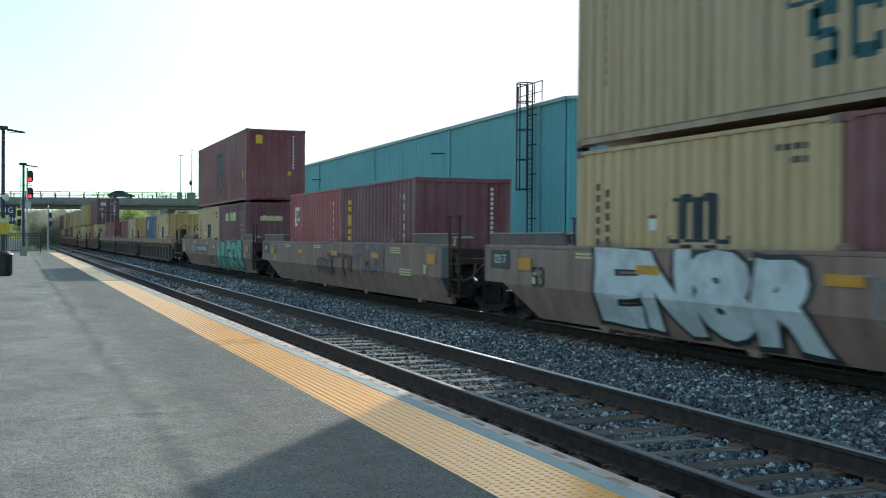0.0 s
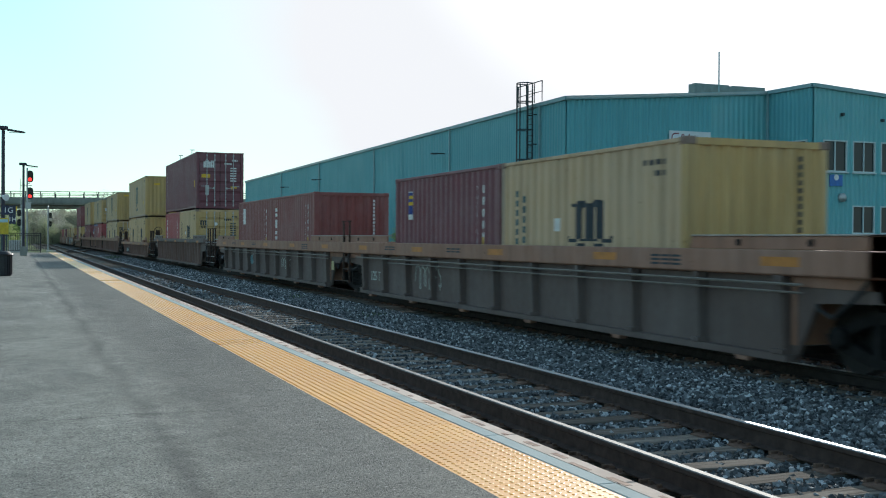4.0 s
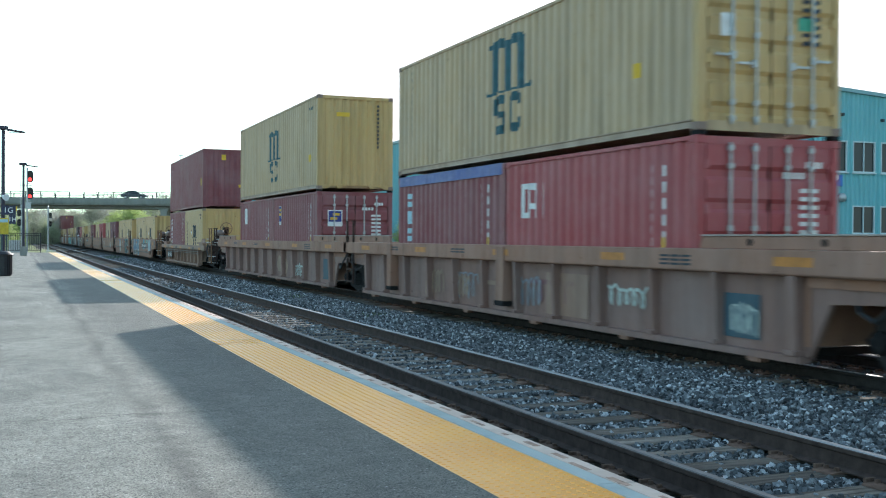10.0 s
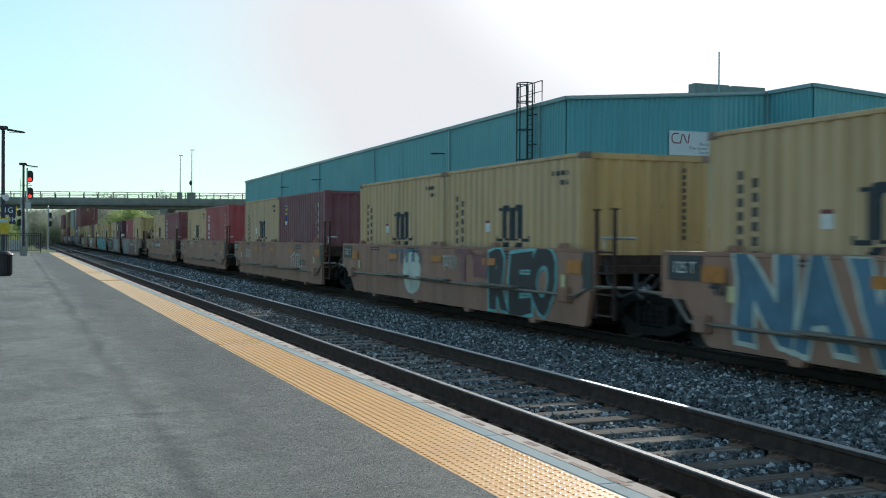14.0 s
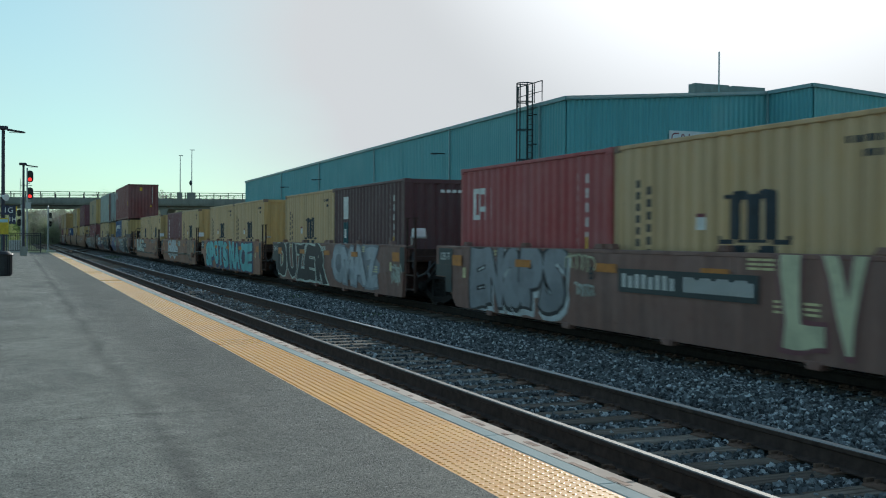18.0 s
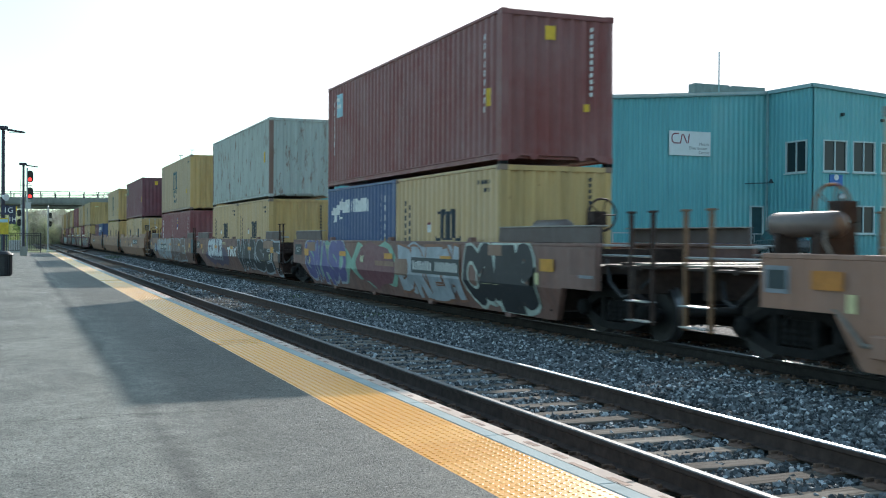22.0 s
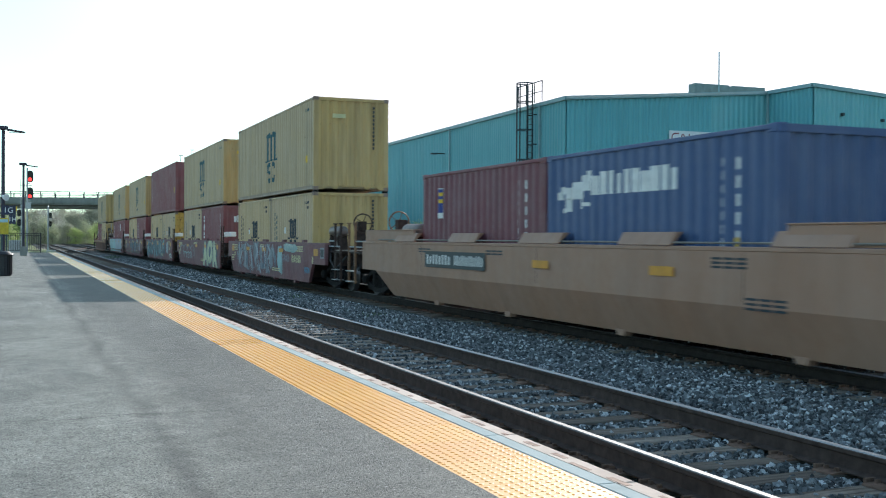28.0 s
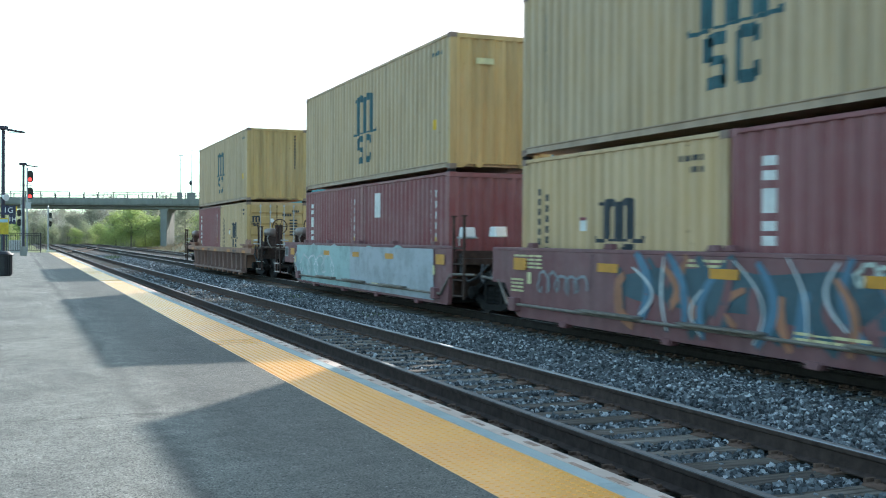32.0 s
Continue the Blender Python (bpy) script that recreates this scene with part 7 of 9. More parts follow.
load(493.37, "y", "yo", "mg", True)
well_car(493.37, 53, "tan", "coupled", "joint", marks=[("board", -3.8, 1.12, 3.1), ("text", "53", 1.1, 0.92, 0.36, INK), ("text", "B", 0.5, 0.88, 0.24, INK), ("patch", 8.1, 9.1, 0.3, 1.3, BOARD), ("text", "125 T", 8.6, 1.1, 0.2, WHITE_INK), ("patch", -0.25, 0.1, 0.76, 0.9, WHITE_INK), ("patch", -1.65, -1.2, 0.77, 1.05, WHITE_INK), ("patch", -1.6, -1.25, 0.80, 1.02, BOARD)], top=1.43)
load(513.27, "y", "y", "y")
well_car(513.27, 53, "tan", "shared", "joint", marks=[("patch", -9.1, -8.0, 0.3, 1.3, BOARD), ("patch", 8.1, 9.1, 0.3, 1.3, BOARD), ("patch", 3.0, 3.3, 0.8, 1.0, WHITE_INK), ("text", "53", -3.9, 0.95, 0.32, INK)], top=1.43)
load(532.93, "dm_f", "blue_w")
well_car(532.93, 53, "tan", "shared", "coupled", marks=[("board", 3.7, 1.07, 3.2), ("patch", -9.1, -8.0, 0.3, 1.3, BOARD)], top=1.43)

load(554.72, "y", "yo", "y")
well_car(554.72, 40, "plum", "coupled", "joint", marks=[("cloud", -2.0, 5.0, 0.2, 1.36, GREY_S, 45), ("wild", -1.9, 4.9, 0.22, 1.34, (GREY_D, SILVER_D, CAR_PLUM, GREY_S, CAR_PLUM, SILVER_S), 64), ("cloud", -2.95, -2.2, 0.2, 1.3, TEAL_P, 47), ("cloud", -5.0, -3.15, 1.0, 1.34, TEAL_P, 46), ("scrawl", -4.9, -3.3, 1.05, 1.3, CREAM_S, 89, 0.05), ("number", -4.85, 0.84, 1.2, 6, CREAM_INK), ("number", -3.4, 0.84, 1.1, 4, GREY_S), ("scrawl", -6.6, -5.9, 0.42, 0.6, BLUE_S, 90, 0.06)])
load(570.36, "yo", "m_tex", "y")
well_car(570.36, 40, "plum", "shared", "joint", marks=[("cloud", -6.0, -2.0, 0.2, 1.36, GREY_D, 71), ("word", "AOA", -5.95, -2.15, 0.24, 1.36, CREAM_P, GREY_D, 71), ("scrawl", 0.2, 6.2, 0.55, 1.15, GREY_S, 49, 0.05), ("scrawl", 1.2, 4.2, 0.4, 0.8, TEAL_P, 91, 0.05)])
load(586.01, "y", "yr", "m")
well_car(586.01, 40, "plum", "shared", "joint", marks=[("cloud", -3.7, 5.9, 0.2, 1.36, TEAL_D, 50), ("wild", -3.6, 5.9, 0.2, 1.36, (GREY_D, TEAL_D, TEAL_P, CAR_PLUM, TEAL_S, GREY_D, CREAM_S), 50), ("cloud", -5.1, -4.1, 0.42, 1.3, GREY_S, 51), ("scrawl", -5.0, -4.2, 0.5, 1.25, SILVER_S, 92, 0.05), ("scrawl", -6.5, -5.5, 0.26, 0.55, CREAM_S, 93, 0.06)])
load(601.62, "y", "m_tex", "y")
well_car(601.62, 40, "plum", "shared", "joint", marks=[("pipes", 0.36), ("cloud", -4.0, 2.5, 0.5, 1.2, TEAL_D, 52), ("wild", -3.9, 2.4, 0.22, 1.34, (RUST_O, TEAL_D, CAR_PLUM, BLUE_S, SILVER_S), 52), ("scrawl", -3.7, -2.4, 1.02, 1.3, CREAM_S, 94, 0.05), ("scrawl", 3.4, 5.0, 0.6, 1.0, GREY_S, 53, 0.05), ("scrawl", -5.2, -4.2, 0.4, 1.2, SILVER_D, 65, 0.05)])
load(617.29, "m_col", "m", "y")
well_car(617.29, 40, "plum", "shared", "coupled", marks=[("pipes", 0.36), ("cloud", 0.6, 6.6, 0.16, 1.36, SILVER_D, 54), ("cloud", -5.6, 1.3, 0.16, 1.36, TEAL_P, 55), ("patch", -5.75, 0.4, 0.2, 1.29, SILVER_D), ("patch", 0.4, 6.2, 0.2, 1.29, TEAL_P), ("scrawl", 1.8, 6.2, 0.4, 1.1, SILVER_S, 55, 0.06)])
load(638.86, "m_col", "y", "y", True)
well_car(638.86, 40, "ribbed_brown", "coupled", "coupled", 13, top=1.08, chord=0.20, low=6.2, slope=0.12, flaps="gusset")

# ---- warehouse beyond the tracks ----
LAND_Z = 0.6
CLADDING_PALE = paint("pale_teal_cladding", (0.13, 0.41, 0.44), 0.45, 0.0, 0.25, 0.1)
TRIM = plain("teal_grey_trim", (0.20, 0.34, 0.36), 0.5, 0.1, 0.15, 3.0)
ROOFING = plain("grey_roof_sheet", (0.35, 0.40, 0.40), 0.5, 0.3, 0.15, 1.0)
FRAME_GREY = plain("pale_window_frame", (0.48, 0.56, 0.57), 0.5, 0.0, 0.1, 3.0)
DOOR_DARK = plain("dark_teal_door", (0.03, 0.07, 0.08), 0.5, 0.0, 0.2, 3.0)
RUST_BLACK = plain("dark_ladder_steel", (0.03, 0.045, 0.05), 0.6, 0.3, 0.2, 6.0)

warehouse = thing("warehouse", "long teal metal-clad warehouse with a two-storey office block", "warehouse", pose(0, 0, LAND_Z))
CORNER, FAR_CORNER, INNER, OUTER_Y, RIGHT_X = (26.0, 48.58), (27.5, 139.0), 38.5, 44.86, 62.0


def clad_wall(p, q, heights, mat, holes=(), base=0.0, pitch=0.31, depth=0.065):
    """Ribbed cladding from p to q; the top edge runs between the two heights. holes: (from, to, low, high) along the wall."""
    a, b = Vector((*p, 0)), Vector((*q, 0))
    run = (b - a).length
    u = (b - a).normalized()
    nrm = Vector((u.y, -u.x, 0))
    pts = [(0.0, 0.0)] + [(y + run / 2, d) for y, d in ridge(run, pitch, depth, 0.02)] + [(run, 0.0)]
    cuts = sorted({c for h in holes for c in h[:2]})
    xs = sorted({round(s, 4) for s, _ in pts} | {round(c, 4) for c in cuts})
    def dep(s):
        return depth_at(pts, s)
    s = Shape()
    for s0, s1 in zip(xs, xs[1:]):
        if s1 - s0 < 1e-4:
            continue
        mid = (s0 + s1) / 2
        spans, low = [], base
        for h in sorted((h for h in holes if h[0] < mid < h[1]), key=lambda h: h[2]):
            spans.append((low, h[2]))
            low = h[3]
        top = lambda t: heights[0] + (heights[1] - heights[0]) * t / run
        spans.append((low, None))
        for z0, z1 in spans:
            v = []
            for t in (s0, s1):
                o = a + u * t - nrm * (-0.05 + dep(t))
                v += [(o.x, o.y, z0), (o.x, o.y, top(t) if z1 is None else z1)]
            for t in (s0, s1):
                o = a + u * t - nrm * 0.12
                v += [(o.x, o.y, z0), (o.x, o.y, top(t) if z1 is None else z1)]
            s.add(v, [(0, 2, 3, 1), (4, 5, 7, 6), (0, 4, 6, 2), (1, 3, 7, 5)])
    me = s.mesh("wall", mat)
    bm = bmesh.new()
    bm.from_mesh(me)
    bmesh.ops.remove_doubles(bm, verts=bm.verts, dist=0.0005)
    bm.to_mesh(me)
    bm.free()
    return me


# eave heights above the yard
H_EAVE, H_IN, H_OFF = 8.18, 9.13, 9.09
part("wall", clad_wall(FAR_CORNER, CORNER, (H_EAVE, H_EAVE), CLADDING), CLADDING, warehouse, "long teal ribbed wall along the tracks")
part("wall", clad_wall(CORNER, (34.75, CORNER[1]), (H_EAVE, 8.86), CLADDING), CLADDING, warehouse)
part("wall", clad_wall((34.75, CORNER[1]), (INNER, CORNER[1]), (8.86, H_IN), CLADDING_PALE, [(2.62, 3.52, 0.0, 2.83)]), CLADDING_PALE, warehouse, "paler teal cladding beside the door")
part("wall", clad_wall((INNER, CORNER[1]), (INNER, OUTER_Y), (H_IN, H_OFF), CLADDING, [(1.62, 3.28, 4.52, 6.24)]), CLADDING, warehouse)
UPPER = [(0.62, 2.2), (2.58, 4.1), (4.48, 6.0), (7.0, 8.5), (8.9, 10.4)]
part("wall", clad_wall((INNER, OUTER_Y), (RIGHT_X, OUTER_Y), (H_OFF, 7.6), CLADDING_PALE, [(a, b, 4.55, 6.22) for a, b in UPPER] + [(a, b, 1.3, 2.80) for a, b in UPPER[1:]]), CLADDING_PALE, warehouse, "teal office wall with two rows of windows")
part("wall", clad_wall((RIGHT_X, OUTER_Y), (RIGHT_X, 139.0), (7.6, 7.6), CLADDING), CLADDING, warehouse)
part("wall", clad_wall((RIGHT_X, 139.0), FAR_CORNER, (7.6, H_EAVE), CLADDING), CLADDING, warehouse)
roof = Shape()
roof.add([(25.9, 48.4, H_EAVE + 0.02), (INNER, 48.4, H_IN + 0.02), (INNER, 139.2, H_IN + 0.02), (27.4, 139.2, H_EAVE + 0.02), (25.9, 48.4, H_EAVE - 0.1), (INNER, 48.4, H_IN - 0.1), (INNER, 139.2, H_IN - 0.1), (27.4, 139.2, H_EAVE - 0.1)],
         [(0, 1, 2, 3), (4, 7, 6, 5), (0, 4, 5, 1), (1, 5, 6, 2), (2, 6, 7, 3), (3, 7, 4, 0)])
roof.add([(INNER - 0.02, OUTER_Y - 0.1, H_OFF + 0.02), (RIGHT_X, OUTER_Y - 0.1, 7.62), (RIGHT_X, 139.2, 7.62), (INNER, 139.2, H_IN + 0.015), (INNER - 0.02, OUTER_Y - 0.1, H_OFF - 0.1), (RIGHT_X, OUTER_Y - 0.1, 7.5), (RIGHT_X, 139.2, 7.5), (INNER, 139.2, H_IN - 0.12)],
         [(0, 1, 2, 3), (4, 7, 6, 5), (0, 4, 5, 1), (1, 5, 6, 2), (2, 6, 7, 3), (3, 7, 4, 0)])
part("roof", roof, ROOFING, warehouse, "low-pitched grey metal roof")


def beam(p, q, w, h):
    """A trim board along p-q, w deep and h high, hung below the line."""
    p, q = Vector(p), Vector(q)
    u = (q - p).normalized()
    side = Vector((u.y, -u.x, 0)).normalized() * w
    dn = Vector((0, 0, -h))
    v = [p, q, q + side, p + side, p + dn, q + dn, q + side + dn, p + side + dn]
    return Shape().add(v, [(0, 1, 2, 3), (4, 7, 6, 5), (0, 4, 5, 1), (1, 5, 6, 2), (2, 6, 7, 3), (3, 7, 4, 0)])


for a, b in (((27.5, 139.0, H_EAVE + 0.04), (26.0, 48.5, H_EAVE + 0.04)), ((25.9, 48.58, H_EAVE + 0.04), (INNER, 48.58, H_IN + 0.04)), ((INNER, 48.4, H_IN + 0.04), (INNER, OUTER_Y, H_OFF + 0.04)), ((INNER - 0.1, OUTER_Y, H_OFF + 0.04), (RIGHT_X, OUTER_Y, 7.64))):
    part("eave_trim", beam(a, b, 0.16, 0.2), TRIM, warehouse, "pale eave trim")
for y in (51.4, 64.8, 81.6, 99.5, 116.5):
    x = 26.0 + 1.5 * (y - 48.58) / 90.4 - 0.12
    part("downspout", Shape().box(x - 0.1, x, y - 0.06, y + 0.06, 0.05, H_EAVE - 0.1), TRIM, warehouse, "pale rain pipe", bevel=0.02)
part("downspout", Shape().box(INNER - 0.14, INNER - 0.03, CORNER[1] - 0.2, CORNER[1] - 0.08, 0.0, H_IN - 0.2), TRIM, warehouse, bevel=0.02)
for y, z in ((66.0, 6.5), (99.0, 6.4), (113.0, 6.3)):
    x = 26.0 + 1.5 * (y - 48.58) / 90.4
    part("wall_light", Shape().box(x - 0.75, x - 0.05, y - 0.05, y + 0.05, z, z + 0.07).box(x - 1.0, x - 0.6, y - 0.14, y + 0.14, z - 0.04, z + 0.05), RUST_BLACK, warehouse, "dark floodlight on an arm", bevel=0.01)


def window(parent, origin, u, width, z0, z1, panes=2):
    """A metal window in a wall through origin along u."""
    o, u = Vector((*origin, 0)), Vector((*u, 0))
    n = Vector((u.y, -u.x, 0))
    m = Matrix.Translation(o) @ Matrix((( u.x, -n.x, 0, 0), (u.y, -n.y, 0, 0), (0, 0, 1, 0), (0, 0, 0, 1)))
    f = Shape()
    t = 0.07
    f.box(0, width, -0.07, 0.1, z0, z0 + t).box(0, width, -0.07, 0.1, z1 - t, z1).box(0, t, -0.068, 0.098, z0 + t, z1 - t).box(width - t, width, -0.068, 0.098, z0 + t, z1 - t)
    for i in range(1, panes):
        f.box(width * i / panes - 0.03, width * i / panes + 0.03, -0.05, 0.09, z0 + t, z1 - t)
    frame_ob = part("window_frame", f, FRAME_GREY, parent, "pale metal window frame", at=m)
    for i in range(panes):
        part("pane", Shape().box(width * i / panes + 0.03, width * (i + 1) / panes - 0.03, 0.02, 0.03, z0 + t, z1 - t), GLASS, frame_ob, "dark glass pane")
    part("window_sill", Shape().box(-0.05, width + 0.05, -0.14, 0.0, z0 - 0.06, z0 - 0.002), FRAME_GREY, frame_ob, at=(0, 0, 0))


window(warehouse, (INNER, CORNER[1] - 1.62), (0, -1), 1.66, 4.52, 6.24)
for a, b in UPPER:
    window(warehouse, (INNER + a, OUTER_Y), (1, 0), b - a, 4.55, 6.22)
for a, b in UPPER[1:]:
    window(warehouse, (INNER + a, OUTER_Y), (1, 0), b - a, 1.30, 2.80)
dr = part("door", Shape().box(37.45, 38.19, 48.56, 48.62, 0.0, 2.75), DOOR_DARK, warehouse, "dark personnel door", bevel=0.01)
part("door_frame", Shape().box(37.37, 37.45, 48.46, 48.66, 0, 2.83).box(38.19, 38.27, 48.46, 48.66, 0, 2.83).box(37.45, 38.19, 48.46, 48.66, 2.75, 2.83), FRAME_GREY, dr)
part("door_handle", Shape().box(37.52, 37.56, 48.49, 48.56, 1.0, 1.15), BRIGHT, dr)
part("room_wall", Shape().box(INNER + 0.4, RIGHT_X - 0.5, OUTER_Y + 2.2, OUTER_Y + 2.3, 0.1, 7.2), plain("dim_interior_wall", (0.10, 0.10, 0.10), 0.9), warehouse, "dim inside wall")
part("intermediate_floor", Shape().box(INNER + 0.15, RIGHT_X - 0.5, OUTER_Y + 0.15, OUTER_Y + 2.2, 3.3, 3.6), CONCRETE, warehouse)
lamp = part("gooseneck_lamp", Shape().path([(37.0, 48.5, 4.02), (37.05, 48.0, 4.02), (37.95, 47.6, 4.05)], 0.025).lathe([(0.04, 0.1), (0.09, 0.0), (0.16, -0.12)], (38.0, 47.58, 4.15), (0, 0, 1), 12), RUST_BLACK, warehouse, "lamp on a bent pipe arm")
part("wall_lamp", Shape().lathe([(0.05, 0), (0.24, 0.02), (0.24, 0.16), (0.1, 0.24)], (40.32, OUTER_Y - 0.04, 3.2), (0, -1, 0), 16), BRIGHT, warehouse, "round wall lamp", smooth=True)
for x, z in ((40.3, 7.5), (43.0, 7.3)):
    part("wall_light", Shape().box(x - 0.08, x + 0.08, OUTER_Y - 0.22, OUTER_Y - 0.04, z, z + 0.16), RUST_BLACK, warehouse, bevel=0.02)

UNIT_GREY = plain("grey_green_unit_paint", (0.17, 0.23, 0.22), 0.6, 0.1, 0.2, 3.0)
roof_unit = thing("rooftop_unit", "grey-green rooftop ventilation unit behind the roof edge", "ventilation unit", pose(41.3, 56, LAND_Z + 8.72))
part("housing", Shape().slab([(-2.65, 0), (2.65, 0), (2.65, 1.86), (0.16, 1.86), (0.13, 1.78), (-0.05, 1.78), (-0.08, 1.87), (-2.65, 1.87)], "y", -0.35, 0.35), UNIT_GREY, roof_unit, bevel=0.03)
part("access_panel", Shape().box(0.45, 2.3, -0.37, -0.35, 0.7, 1.6), UNIT_GREY, roof_unit)
antenna = thing("antenna", "thin white antenna mast on the roof", "antenna", pose(39.95, 55.0, LAND_Z + H_IN - 0.1))
part("mast", Shape().rod((0, 0, 0), (0, 0, 1.4), 0.05).rod((0, 0, 1.4), (0, 0, 3.45), 0.045), TRIM, antenna)
part("bracket", Shape().box(-0.12, 0.12, -0.12, 0.12, 0, 0.2), BRIGHT, antenna)

sign = thing("wall_sign", "white warehouse sign with red mark and grey words", "sign", pose(33.4, CORNER[1] - 0.09, LAND_Z + 6.08))
part("board", Shape().box(-1.3, 1.3, -0.03, 0.05, -0.65, 0.65), plain("white_sign_board", (0.66, 0.68, 0.69), 0.4, 0.0, 0.05, 2.0), sign, "flat white board", bevel=0.008)
SIGN_GREY = plain("sign_grey", (0.16, 0.17, 0.18), 0.5)
mark = Shape()
for pts in ([(-0.72, 0.50), (-1.0, 0.50), (-1.13, 0.42), (-1.16, 0.25), (-1.13, 0.08), (-1.0, 0.0), (-0.62, 0.0), (-0.52, 0.46), (-0.44, 0.48), (-0.22, 0.02), (-0.13, 0.02), (-0.07, 0.50)],):
    lft, rgt = ribbon(pts, 0.075)
    k = len(pts)
    mark.add([(x, -0.034, z) for x, z in lft + rgt], [(i, i + 1, k + i + 1, k + i) for i in range(k - 1)])
part("sign_mark", mark, SIGN_RED, sign, "dark red ribbon-like mark")
for i, word in enumerate(("Metals", "Distribution", "Centre")):
    w = lettering(word, 0.235, SIGN_GREY, sign, facing_front(1.24, -0.034, -0.02 - 0.225 * i), "sign_lettering")
    w.matrix_basis = facing_front(1.24 - 0.062 * len(word), -0.034, -0.02 - 0.225 * i)
blue_sign = thing("notice_sign", "small blue safety notice on the office wall", "sign", pose(39.95, OUTER_Y - 0.09, LAND_Z + 4.1))
part("board", Shape().box(-0.42, 0.42, -0.015, 0.04, -0.3, 0.3), plain("blue_notice", (0.03, 0.14, 0.42), 0.5), blue_sign, bevel=0.005)
part("pictogram", Shape().lathe([(0.02, 0), (0.16, 0.0), (0.16, 0.01)], (0, -0.014, 0.16), (0, -1, 0), 14), WHITE_INK, blue_sign, "white round pictogram")

ladder = thing("caged_ladder", "dark steel wall ladder with a safety cage", "ladder", pose(25.92, 52.2, LAND_Z))
for yy in (-0.28, 0.28):
    part("ladder_rail", Shape().box(-0.24, -0.18, yy - 0.03, yy + 0.03, 0.9, 9.25), RUST_BLACK, ladder)
for i in range(27):
    part("rung", cached("rung", lambda: Shape().rod((-0.21, -0.28, 0), (-0.21, 0.28, 0), 0.018, 6).mesh("rung", RUST_BLACK)), RUST_BLACK, ladder, at=(0, 0, 1.1 + 0.3 * i))
for z in (3.6, 5.2, 6.8, 8.3, 9.3):
    part("cage_hoop", cached("hoop", lambda: Shape().path([(-0.2, -0.36, 0), (-0.6, -0.42, 0), (-0.92, -0.2, 0), (-0.98, 0, 0), (-0.92, 0.2, 0), (-0.6, 0.42, 0), (-0.2, 0.36, 0)], 0.028).mesh("cage_hoop", RUST_BLACK)), RUST_BLACK, ladder, at=(0, 0, z))
for x, yy in ((-0.92, -0.2), (-0.98, 0.0), (-0.92, 0.2), (-0.6, 0.42), (-0.6, -0.42)):
    part("cage_strap", Shape().box(x - 0.015, x + 0.015, yy - 0.03, yy + 0.03, 3.5, 9.3), RUST_BLACK, ladder)
for z in (2.0, 4.4, 6.0, 7.6):
    part("wall_bracket", cached("lbr", lambda: Shape().box(-0.24, 0.05, -0.3, -0.25, 0, 0.06).box(-0.24, 0.05, 0.25, 0.3, 0, 0.06).mesh("wall_bracket", RUST_BLACK)), RUST_BLACK, ladder, at=(0, 0, z))
part("roof_rail", Shape().path([(-0.2, 1.5, 8.2), (-0.2, 1.5, 9.3), (-0.2, -1.4, 9.3), (-0.2, -1.4, 8.2)], 0.025).path([(-0.2, 0.5, 8.2), (-0.2, 0.5, 9.3)], 0.025).path([(-0.2, -0.5, 8.2), (-0.2, -0.5, 9.3)], 0.025).path([(-0.2, 1.5, 8.75), (-0.2, -1.4, 8.75)], 0.02), RUST_BLACK, ladder, "guard rail at the roof edge")

rail_fence = thing("pipe_railing", "grey pipe railing in front of the warehouse", "railing", pose(0, 45.6, LAND_Z))
for i in range(6):
    part("post", cached("prp", lambda: Shape().rod((0, 0, -0.05), (0, 0, 1.28), 0.03).mesh("post", BRIGHT)), BRIGHT, rail_fence, at=(27.0 + 2.1 * i, 0, 0))
for z in (1.25, 0.7):
    part("pipe", Shape().rod((27.0, 0, z), (37.5, 0, z), 0.028), BRIGHT, rail_fence)

# ---- parked cars in the yard ----


